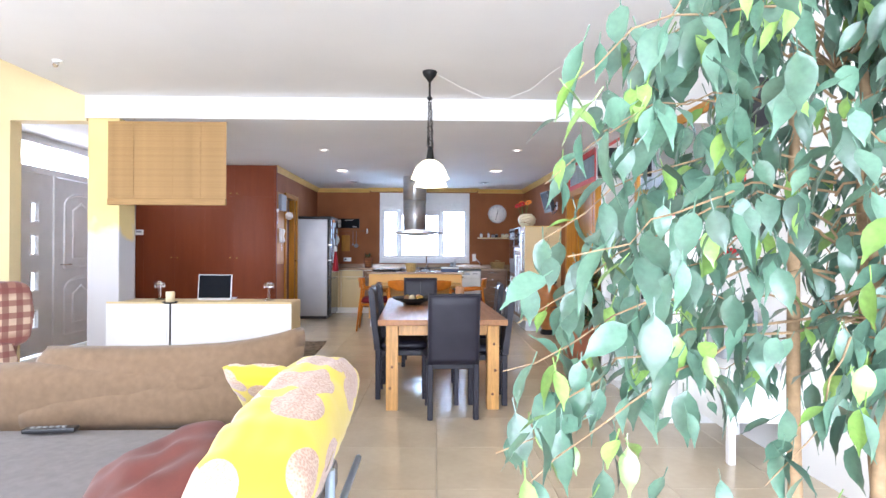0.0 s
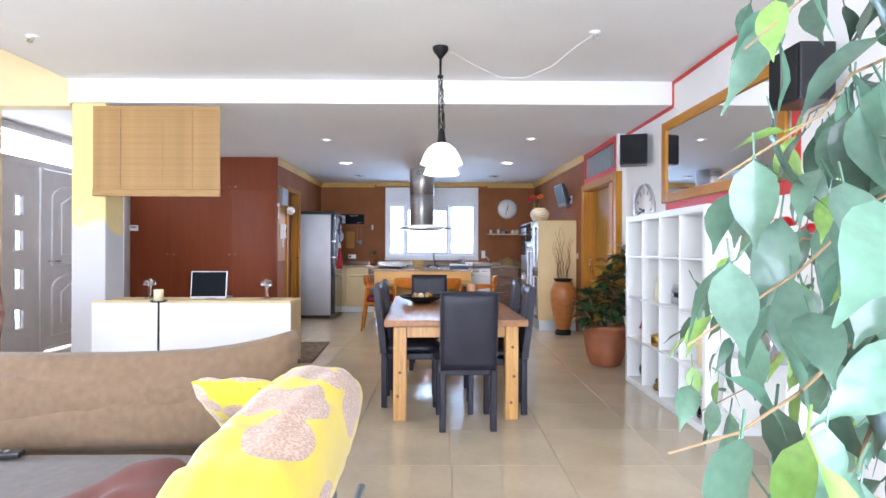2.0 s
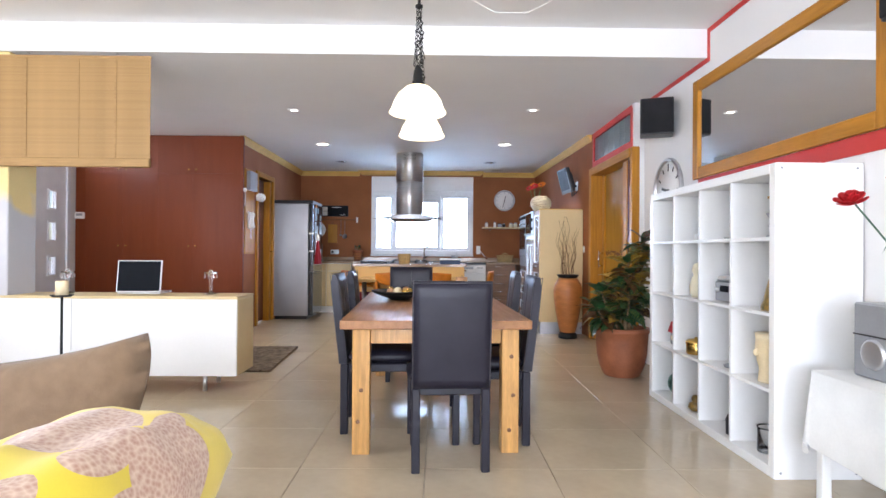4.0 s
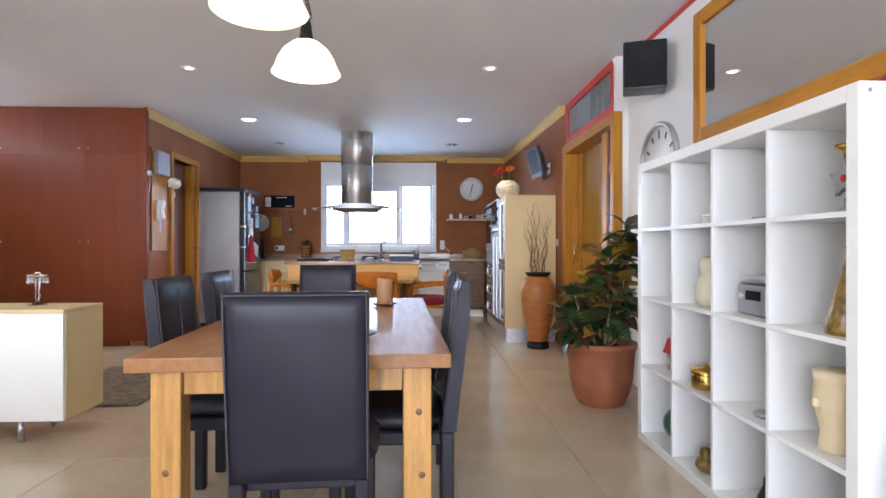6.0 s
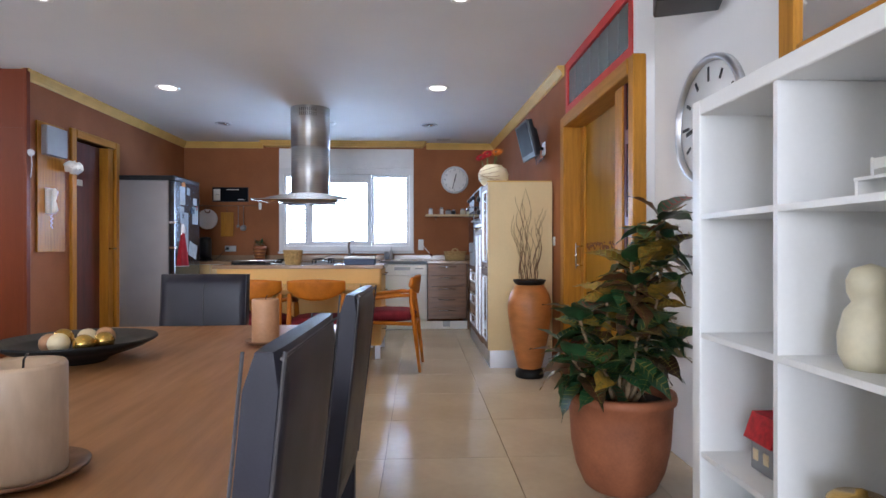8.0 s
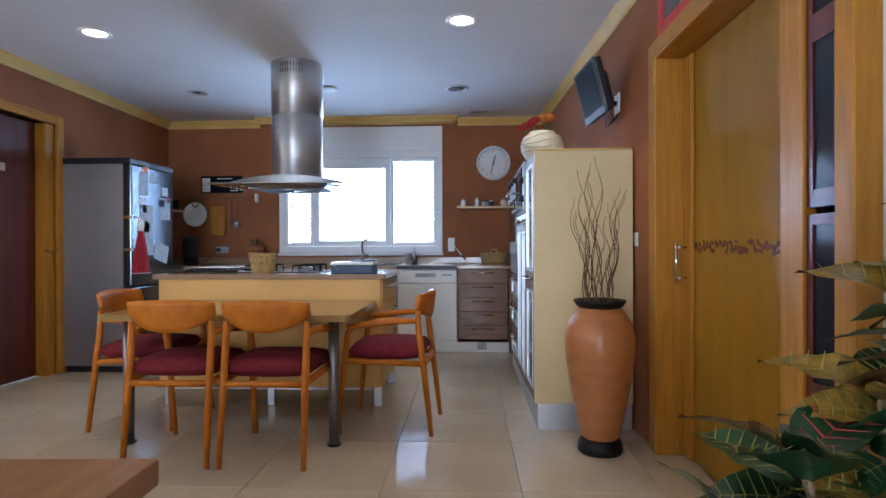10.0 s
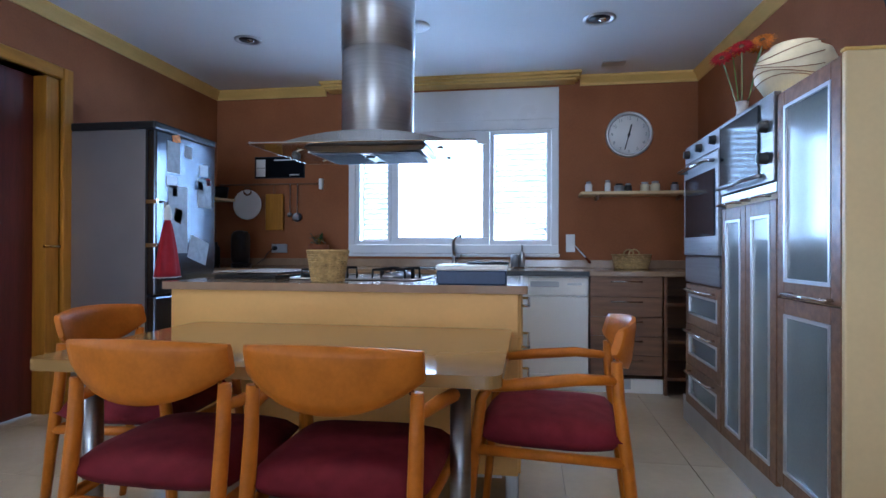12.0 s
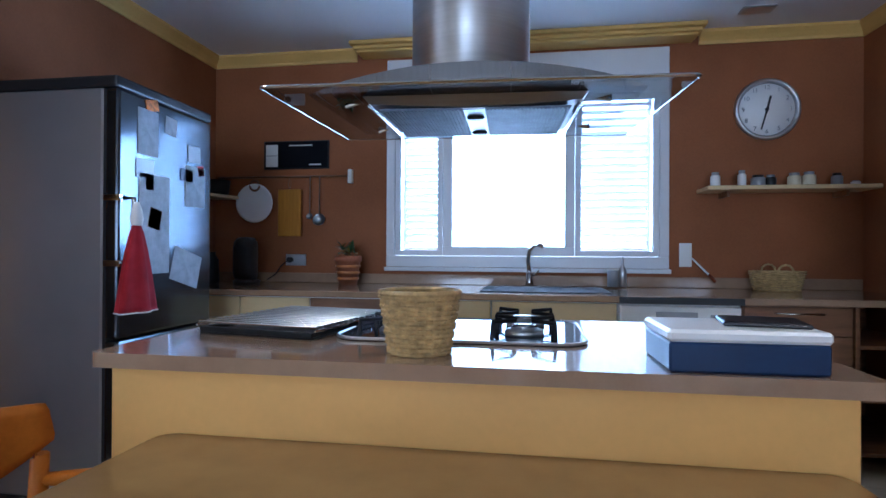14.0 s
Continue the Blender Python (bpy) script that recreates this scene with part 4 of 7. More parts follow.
def crystal_stick(x, y, s=1.0):
    t = thing("candlestick", "cut-glass candlestick with hanging drops", "candlestick", pose(x, y, 0.70), "glass candlesticks on the sideboard")
    part("stem", lathe([(0, 0), (0.045, 0), (0.045, 0.006), (0.012, 0.014), (0.008, 0.03), (0.016, 0.05), (0.008, 0.07), (0.014, 0.1), (0.008, 0.13), (0.02, 0.15), (0.05, 0.165), (0.05, 0.17), (0.014, 0.17), (0.014, 0.185), (0, 0.185)], 12), clear_glass, t)
    for k in range(8):
        a = k * math.pi / 4
        part("drop", lathe([(0, -0.05), (0.007, -0.035), (0.004, -0.012), (0, 0)], 6, at=(0.046 * math.cos(a), 0.046 * math.sin(a), 0.163)), clear_glass, t)


crystal_stick(-1.50, 5.95)
crystal_stick(-2.60, 5.95)
cs = thing("candle_stand", "tall black iron floor candle stand with a cream candle", "candle stand", pose(-2.14, 5.2, 0))
part("base", lathe([(0, 0), (0.11, 0), (0.11, 0.008), (0.02, 0.02), (0, 0.02)], 24), black_iron, cs)
part("pole", tube([(0, 0, 0.015), (0, 0, 0.735)], 0.008, 10), black_iron, cs)
part("plate", lathe([(0, 0.735), (0.05, 0.735), (0.065, 0.745), (0.065, 0.749), (0.045, 0.741), (0, 0.741)], 24), black_iron, cs)
part("candle", lathe([(0, 0.742), (0.036, 0.742), (0.037, 0.835), (0.03, 0.838), (0.02, 0.83), (0, 0.828)], 24), wax, cs, "short cream pillar candle")


def bamboo_blind():
    x0, x1, z0, z1, y = -2.97, -1.835, 1.635, 2.43, YS - 0.035
    t = thing("bamboo_blind", "half-lowered split bamboo roller blind", "blind", pose((x0 + x1) / 2, y, z1))
    w = (x1 - x0) / 2
    slat = mesh_of("slat", boxes((-w, w, -0.0015, 0.0015, -0.0046, 0.0046)), bamboo)
    n = 80
    for k in range(n):
        o = new("slat", slat)
        o.parent = t
        o.location = (0, 0.0008 * (k % 2), -0.012 - (z1 - z0 - 0.07) * k / (n - 1))
    part("head_rail", boxes((-w, w, -0.006, 0.014, -0.010, 0.012), bevel=0.002), bamboo, t)
    part("valance", boxes((-w, w, -0.016, 0.018, -(z1 - z0), -(z1 - z0) + 0.065), bevel=0.006), bamboo, t, "folded lower edge of the blind")
    for x in (-w + 0.24, w - 0.25):
        part("tape", boxes((x - 0.007, x + 0.007, -0.006, -0.003, -(z1 - z0) + 0.05, 0)), bamboo, t)
        part("hook", tube([(x, 0.0, 0.0), (x, 0.0, 0.02), (x, 0.012, 0.034), (x, 0.034, 0.034)], 0.003, 6), chrome, t)
    part("seam", boxes((0.05, 0.056, -0.005, -0.003, -(z1 - z0) + 0.06, 0)), bamboo, t)


bamboo_blind()


def sofa():
    t = thing("sofa", "deep sofa with a grey woven seat and pale steel frame", "sofa", pose(-1.05, 2.2, 0))
    part("seat_cushion", moved(cushion(1.80, 2.0, 0.22, puff=0.12, n=16), pose(-0.10, -0.42, 0.235)), seat_cloth, t)
    part("base", boxes((-0.95, 0.80, -1.38, 0.62, 0.14, 0.26), bevel=0.02, seg=2), seat_cloth, t)
    part("backrest", moved(cushion(1.45, 0.56, 0.20, puff=0.2, n=12), pose(-0.24, 0.88, 0.42, 100)), sofa_cloth, t)
    part("armrest", moved(cushion(0.20, 1.1, 0.22, puff=0.2, n=12), pose(0.72, 0.05, 0.25)), seat_cloth, t)
    for x in (-0.9, 0.90):
        for y in (-1.3, -0.12):
            part("leg", tube([(x, y, 0), (x, y, 0.30 if x < 0 else 0.50)], 0.016, 12), pale_steel, t, "pale steel leg")
    part("frame_rail", tube([(0.90, -1.3, 0.29), (0.90, 0.55, 0.29)], 0.014, 10), pale_steel, t)


sofa()
def slanted_bolster():
    """A long stuffed cushion, its ends slanting and its top sagging in the middle."""
    bm = cushion(1.28, 0.42, 0.19, puff=0.32, n=26, wrinkle=0.014, seed=3)
    for v in bm.verts:
        u, w = v.co.x / 0.64, v.co.y / 0.21
        v.co.x += 0.055 * w + 0.02 * (w > 0) * u
        v.co.y += max(0, w) * (0.075 * max(0, u) ** 3 + 0.03 * u * u - 0.03)
        v.co.z += 0.006 * noise.noise(Vector((u * 7, w * 4, 1.3)))
    return moved(bm, pose(0, 0, 0, 76))


def stuffed_roll(w, d, h, seed):
    """A soft roll with a gathered far end and creases across it."""
    bm = cushion(w, d, h, puff=0.5, n=30, wrinkle=0.012, seed=seed)
    for v in bm.verts:
        y = v.co.y / d
        v.co.x *= 1 - 0.10 * max(0, y * 2) ** 4
        v.co.z += 0.010 * noise.noise(Vector((v.co.x * 9, v.co.y * 14, seed))) + 0.006 * math.sin(v.co.y * 46 + 3 * v.co.x)
    return moved(bm, pose(0, 0, -h / 2))


single("bolster_cushion", slanted_bolster(), sofa_cloth, "long brown woven back cushion leaning on the sofa", "cushion", pose(-1.12, 3.05, 0.545, 0, -2, -1))
single("leaf_cushion", stuffed_roll(0.31, 1.22, 0.30, 5), leaf_cloth, "yellow cushion printed with brown leaves on the armrest", "cushion", pose(-0.268, 2.14, 0.632, 2, 4, 1))
single("small_leaf_cushion", moved(cushion(0.52, 0.30, 0.11, puff=0.45, n=18, wrinkle=0.014, seed=8), pose(0, 0, 0, 0, 70, 90) @ pose(0, 0, -0.055) @ pose(0, 0, 0, 0, 0, 12)), leaf_cloth, "thinner yellow printed cushion leaning beside the thick one", "cushion", pose(-0.455, 2.50, 0.635, 36, 0, -10))
single("rust_cushion", stuffed_roll(0.44, 0.46, 0.20, 21), throw_cloth, "plain rust-brown cushion leaning on the printed one", "cushion", pose(-0.53, 1.74, 0.56, 8, -24, 22))
rem = thing("remote_control", "black remote control on the sofa seat", "remote control", pose(-1.40, 2.60, 0.452, 0, 0, 8))
part("body", boxes((-0.1, 0.1, -0.025, 0.025, 0, 0.02), bevel=0.007, seg=2), black_plastic, rem)
for k in range(6):
    part("button", boxes((-0.075 + 0.024 * k, -0.062 + 0.024 * k, -0.007, 0.007, 0.0202, 0.023)), grey_plastic, rem)


def wing_chair():
    t = thing("wing_armchair", "wing armchair in red and beige plaid cloth", "armchair", pose(-3.24, 4.15, 0, 0, 0, -28))
    part("seat", moved(cushion(0.62, 0.6, 0.2, puff=0.2), pose(0, 0, 0.26)), plaid_cloth, t)
    part("backrest", moved(cushion(0.68, 0.74, 0.17, puff=0.22), pose(0, 0.36, 0.40, 82)), plaid_cloth, t)
    for s in (-1, 1):
        part("armrest", moved(cushion(0.15, 0.62, 0.30, puff=0.2), pose(s * 0.36, 0.0, 0.28)), plaid_cloth, t)
        part("wing", moved(cushion(0.12, 0.34, 0.46, puff=0.25), pose(s * 0.36, 0.24, 0.52)), plaid_cloth, t)
        for y in (-0.24, 0.30):
            part("leg", tube([(s * 0.30, y, 0), (s * 0.30, y, 0.28)], [0.016, 0.024], 10), mahogany, t)
    part("skirt", boxes((-0.36, 0.36, -0.29, 0.34, 0.12, 0.28), bevel=0.02), plaid_cloth, t)


wing_chair()
bm = boxes((-0.37, 0.37, -0.60, 0.60, 0.0, 0.018), bevel=0.006)
single("rug", bm, rug_cloth, "small brown shaggy rug on the tiles", "rug", pose(-1.57, 6.98, 0.001, 0, 0, 3))


def cube_shelf():
    X0, X1, Y0, Y1, H = 1.81, 2.222, 4.18, 5.69, 1.465
    t = thing("cube_shelf", "white open cube shelf of sixteen compartments", "shelf", pose(0, 0, 0))
    part("side", boxes((X0, X1, Y0, Y0 + 0.048, 0, H), bevel=0.003), white_lam, t)
    part("side", boxes((X0, X1, Y1 - 0.048, Y1, 0, H), bevel=0.003), white_lam, t)
    part("top", boxes((X0, X1, Y0 + 0.049, Y1 - 0.049, H - 0.048, H), bevel=0.003), white_lam, t)
    part("bottom", boxes((X0, X1, Y0 + 0.049, Y1 - 0.049, 0, 0.048), bevel=0.003), white_lam, t)
    p = (Y1 - Y0 - 0.096 - 3 * 0.016) / 4
    for k in range(1, 4):
        y = Y0 + 0.048 + k * p + (k - 1) * 0.016
        part("divider", boxes((X0 + 0.003, X1 - 0.003, y, y + 0.016, 0.049, H - 0.049)), white_lam, t)
    for k in range(1, 4):
        z = 0.048 + k * p + (k - 1) * 0.016
        for c in range(4):
            y = Y0 + 0.0485 + c * (p + 0.016)
            part("board", boxes((X0 + 0.003, X1 - 0.003, y, y + p - 0.001, z, z + 0.016)), white_lam, t)
    for z in (0.03, 1.44):
        for x in (X0 + 0.03, X1 - 0.03):
            part("screw_cap", lathe([(0, 0.002), (0.005, 0.002), (0.006, 0)], 10), grey_plastic, t).matrix_local = pose(x, Y0, z, 90)
    return lambda col, row, dx=0.1, dy=0.5: (X0 + dx, Y1 - 0.048 - (col + dy) * (p + 0.016) + 0.004, 0.0485 + (3 - row) * (p + 0.016))


cell = cube_shelf()


def cell_thing(name, label, cat, c, r, dx=0.1, dy=0.5, rz=0):
    return thing(name, label, cat, pose(*cell(c, r, dx, dy), 0, 0, rz))


o = cell_thing("toy_house", "tiny ornament house with a red roof", "ornament", 0, 2, 0.12, 0.5)
part("walls", boxes((-0.04, 0.04, -0.05, 0.05, 0, 0.085), bevel=0.003), grey_plastic, o)
part("roof", prism([(-0.055, -0.035), (0.055, -0.035), (0.03, 0.035), (-0.03, 0.035)], -0.06, 0.06), red_petal, o).matrix_local = pose(0, 0, 0.12, 90)
part("chimney", boxes((0.01, 0.03, 0.01, 0.03, 0.12, 0.17)), red_petal, o)
for y in (-0.03, 0.015):
    part("window", boxes((-0.043, -0.04, y, y + 0.02, 0.03, 0.06)), wax, o)
o = cell_thing("glass_ball", "teal glass globe ornament", "ornament", 0, 3, 0.14, 0.45)
part("globe", lathe([(0.085 * math.sin(q), 0.086 - 0.085 * math.cos(q)) for q in [math.pi * j / 14 for j in range(15)]], 24), teal_glass, o)
part("neck", lathe([(0.014, 0.168), (0.016, 0.19), (0.008, 0.2), (0, 0.2)], 14), teal_glass, o)
o = cell_thing("toy_bench", "tiny white wooden bench ornament", "ornament", 1, 0, 0.08, 0.6)
part("seat", boxes((-0.02, 0.02, -0.05, 0.05, 0.035, 0.042)), white_lam, o)
for y in (-0.047, 0.039):
    part("leg_frame", boxes((-0.02, 0.02, y, y + 0.008, 0, 0.034), (0.014, 0.02, y, y + 0.008, 0.043, 0.085)), white_lam, o)
part("back", boxes((0.014, 0.018, -0.038, 0.038, 0.06, 0.082)), white_lam, o)
bm = lathe([(0, 0), (0.045, 0), (0.058, 0.03), (0.06, 0.07), (0.048, 0.12), (0.034, 0.14), (0.042, 0.16), (0.044, 0.185), (0.034, 0.21), (0, 0.222)], 24)
single("snowman_figurine", bm, ivory_pot, "white ceramic snowman figurine on the shelf", "figurine", pose(*cell(1, 1, 0.10, 0.45)))
o = cell_thing("brass_box", "small oval brass box", "box", 1, 2, 0.08, 0.45)
part("body", lathe([(0, 0), (0.055, 0), (0.06, 0.008), (0.06, 0.06), (0.056, 0.066)], 24), gold, o)
part("lid", lathe([(0.063, 0.064), (0.063, 0.078), (0.05, 0.09), (0.012, 0.094), (0.01, 0.105), (0, 0.108)], 24), gold, o)
single("yellow_ornament", lathe([(0, 0), (0.03, 0), (0.045, 0.02), (0.04, 0.045), (0.022, 0.055), (0.028, 0.075), (0.018, 0.095), (0, 0.1)], 18), croton_yellow, "small yellow glazed ornament", "ornament", pose(*cell(1, 3, 0.08, 0.45)))
single("card_stack", boxes((-0.05, 0.05, -0.06, 0.06, 0, 0.012), bevel=0.002), grey_plastic, "small flat grey case", "case", pose(*cell(2, 0, 0.12, 0.6)))
o = cell_thing("mini_stereo", "silver grey compact stereo", "stereo", 2, 1, 0.15, 0.42)
part("body", boxes((-0.08, 0.10, -0.09, 0.09, 0.006, 0.115), bevel=0.004), grey_plastic, o)
part("top_lid", boxes((-0.075, 0.095, -0.085, 0.085, 0.118, 0.150), bevel=0.01), aluminium, o)
part("display", boxes((-0.083, -0.0805, -0.06, 0.03, 0.06, 0.095)), screen_black, o)
part("knob", lathe([(0, 0.012), (0.014, 0.012), (0.015, 0)], 14), aluminium, o).matrix_local = pose(-0.081, 0.058, 0.07, 0, -90)
for y in (-0.07, 0.07):
    part("foot", lathe([(0, 0), (0.01, 0), (0.01, 0.006), (0, 0.006)], 10, at=(0, y, 0)), black_plastic, o)
single("small_disc", lathe([(0, 0), (0.04, 0), (0.045, 0.012), (0.03, 0.02), (0, 0.022)], 18), grey_plastic, "small round grey tin", "tin", pose(*cell(2, 2, 0.09, 0.6)))
single("dark_bottle", lathe([(0, 0), (0.03, 0), (0.032, 0.08), (0.014, 0.12), (0.012, 0.15), (0, 0.152)], 16), black_plastic, "small dark glass bottle in the shelf", "bottle", pose(*cell(2, 3, 0.07, 0.7)))
o = cell_thing("star_holder", "metal star candle holder on a stem", "candle holder", 3, 0, 0.10, 0.62)
star = [((0.062 if k % 2 == 0 else 0.028) * math.sin(k * math.pi / 5), (0.062 if k % 2 == 0 else 0.028) * math.cos(k * math.pi / 5)) for k in range(10)]
part("base", lathe([(0, 0), (0.04, 0), (0.036, 0.01), (0.008, 0.02), (0.008, 0.045), (0, 0.045)], 18), grey_plastic, o)
part("star", moved(prism(star, -0.008, 0.008), pose(0, 0, 0.105, 90, 0, 90)), grey_plastic, o)
part("cup", lathe([(0.006, 0.165), (0.008, 0.185), (0.03, 0.195), (0.03, 0.205), (0, 0.2)], 16), gold, o)
part("gem", lathe([(0, 0.004), (0.012, 0.002), (0.012, 0)], 10), red_petal, o).matrix_local = pose(-0.0085, 0, 0.105, 0, -90)
single("cone_ornament", lathe([(0, 0), (0.068, 0), (0.07, 0.015), (0.05, 0.09), (0.03, 0.17), (0.012, 0.24), (0.01, 0.25), (0.018, 0.262), (0, 0.28)], 20), croton_yellow, "green and gold cone tree ornament", "ornament", pose(*cell(3, 1, 0.10, 0.68)))
bm = lathe([(0, 0), (0.055, 0), (0.056, 0.01), (0.05, 0.06), (0.062, 0.11), (0.07, 0.16), (0.066, 0.21), (0.072, 0.24), (0, 0.235)], 20)
box(bm, -0.085, -0.06, -0.012, 0.012, 0.13, 0.165, bevel=0.008)
single("head_vase", bm, wax, "amber glass vase in the shape of a plain head", "vase", pose(*cell(3, 2, 0.10, 0.55)))
single("glass_jar", lathe([(0, 0), (0.045, 0), (0.05, 0.01), (0.048, 0.12), (0.052, 0.13), (0.044, 0.12), (0.044, 0.012), (0, 0.012)], 20), clear_glass, "clear glass jar in the shelf", "jar", pose(*cell(3, 3, 0.10, 0.5)))


def wall_mirror():
    y0, y1, z0, z1, f = 4.0, 5.86, 1.60, 2.345, 0.085
    t = thing("wall_mirror", "wide mirror in an oak frame on the white wall", "mirror", pose(XW, 0, 0))
    part("frame_stile", boxes((-0.035, -0.009, y0, y0 + f, z0, z1), bevel=0.006), oak, t)
    part("frame_stile", boxes((-0.035, -0.009, y1 - f, y1, z0, z1), bevel=0.006), oak, t)
    part("frame_rail", boxes((-0.034, -0.010, y0 + f + 0.001, y1 - f - 0.001, z0, z0 + f), bevel=0.006), oak_y, t)
    part("frame_rail", boxes((-0.034, -0.010, y0 + f + 0.001, y1 - f - 0.001, z1 - f, z1), bevel=0.006), oak_y, t)
    part("glass", boxes((-0.018, -0.011, y0 + f + 0.001, y1 - f - 0.001, z0 + f + 0.001, z1 - f - 0.001)), mirror_glass, t, "mirror glass")


wall_mirror()


def speaker(x, y, z, rz):
    t = thing("wall_speaker", "black box loudspeaker on a wall bracket", "speaker", pose(x, y, z, 0, 0, rz), "wall loudspeakers")
    part("cabinet", boxes((-0.09, 0.10, -0.13, 0.13, -0.15, 0.15), bevel=0.012, seg=2), black_plastic, t)
    part("grille", boxes((-0.105, -0.0905, -0.12, 0.12, -0.14, 0.14), bevel=0.006), material("speaker_cloth", (0.012, 0.012, 0.014), 0.9, var=0.2, fine=500, bump=0.3) if "speaker_cloth" not in bpy.data.materials else bpy.data.materials["speaker_cloth"], t)
    part("bracket", tube([(0.09, 0, 0), (0.158, 0, 0)], 0.03, 8), black_iron, t)


speaker(2.07, 6.24, 2.165, 70)
speaker(2.07, 3.66, 2.10, 0)


def wall_clock(name, label, m, R, rim, ticks_long, hour, minute, numerals=False):
    """Faces local -y."""
    t = thing(name, label, "clock", m)
    part("rim", moved(lathe([(R - 0.028, 0.012), (R - 0.022, 0.03), (R - 0.008, 0.034), (R, 0.024), (R, 0.0), (R - 0.03, 0.0)], 48), pose(0, 0, 0, 90)), rim, t)
    part("face", moved(lathe([(0, 0.010), (R - 0.029, 0.010), (R - 0.029, 0.002), (0, 0.002)], 48), pose(0, 0, 0, 90)), white_lam, t)
    for k in range(12):
        a = k * math.pi / 6
        r = R * 0.72
        L = ticks_long * (1.5 if k % 3 == 0 else 1)
        if numerals:
            cu = bpy.data.curves.new("numeral", "FONT")
            cu.body, cu.size, cu.align_x, cu.align_y, cu.extrude = str(k or 12), R * 0.2, "CENTER", "CENTER", 0.0006
            tmp = new("numeral_source", cu)
            me = bpy.data.meshes.new_from_object(tmp)
            bpy.data.objects.remove(tmp)
            me.materials.append(grey_plastic)
            o = part("numeral", me, None, t)
            o.matrix_local = pose(r * math.sin(a), -0.0115, r * math.cos(a), 90)
        else:
            part("hour_mark", moved(boxes((-0.007, 0.007, -0.013, -0.0105, r - L / 2, r + L / 2)), pose(0, 0, 0, 0, math.degrees(a))), black_plastic, t)
    for name2, L, w, ang in (("hour_hand", R * 0.45, 0.006 if numerals else 0.011, hour), ("minute_hand", R * 0.68, 0.004 if numerals else 0.009, minute)):
        part(name2, moved(boxes((-w, w, -0.018, -0.0145, -R * 0.12, L)), pose(0, 0, 0, 0, ang)), black_plastic, t)
    part("hub", moved(lathe([(0, 0.022), (R * 0.06, 0.02), (R * 0.06, 0.011)], 16), pose(0, 0, 0, 90)), black_plastic, t)


wall_clock("wall_clock", "round white kitchen clock with a silver rim", pose(1.468, YB, 1.975), 0.19, aluminium, 0.02, 14, 195, True)
wall_clock("large_wall_clock", "large round clock with a chrome rim and black marks", pose(XW, 6.36, 1.57, 0, 0, -90), 0.28, aluminium, 0.042, 285, 262)


# ---- plants ----
def leaf_mesh(name, mats, L, W, bend=0.25, vein_w=0.0, wavy=0.0, nseg=6):
    """A pointed leaf along +x with a folded blade; the second material is the vein."""
    bm = bmesh.new()
    rows = []
    for i in range(nseg + 1):
        s = i / nseg
        w = W / 2 * (math.sin(math.pi * min(1, s * 1.0) ** 0.8) ** 0.9) * (1 - 0.25 * s) if 0 < i < nseg else 0.0006
        if i == nseg - 1:
            w *= 0.55
        x, z = L * s, -bend * L * s * s
        row = [bm.verts.new((x, -w, z + 0.28 * w + wavy * math.sin(i * 2.1))), bm.verts.new((x, 0, z)), bm.verts.new((x, w, z + 0.28 * w + wavy * math.cos(i * 2.3)))]
        rows.append(row)
    for a, b in zip(rows, rows[1:]):
        for k in (0, 1):
            f = bm.faces.new((a[k], a[k + 1], b[k + 1], b[k]))
            f.smooth = True
    if vein_w:
        pts = [(L * (0.02 + 0.94 * i / nseg), -bend * L * (0.02 + 0.94 * i / nseg) ** 2 + 0.0012) for i in range(nseg + 1)]
        vs = [[bm.verts.new((x, s * vein_w * (1 - 0.7 * i / nseg), z)) for s in (-1, 1)] for i, (x, z) in enumerate(pts)]
        for a, b in zip(vs, vs[1:]):
            bm.faces.new((a[0], a[1], b[1], b[0])).material_index = 1
        for i in range(1, nseg):
            x, z = pts[i]
            w = abs(rows[i][0].co.y) * 0.85
            for s in (-1, 1):
                q = [bm.verts.new(c) for c in ((x, 0, z), (x + 0.004, 0, z), (x + 0.018, s * w, z + 0.24 * w), (x + 0.0165, s * w, z + 0.24 * w))]
                bm.faces.new(q).material_index = 1
    tubept = [(-0.02, 0, 0.004), (0, 0, 0)]
    tube(tubept, 0.001, 4, bm)
    me = bpy.data.meshes.new(name)
    bm.to_mesh(me)
    bm.free()
    for m in mats:
        me.materials.append(m)
    return me


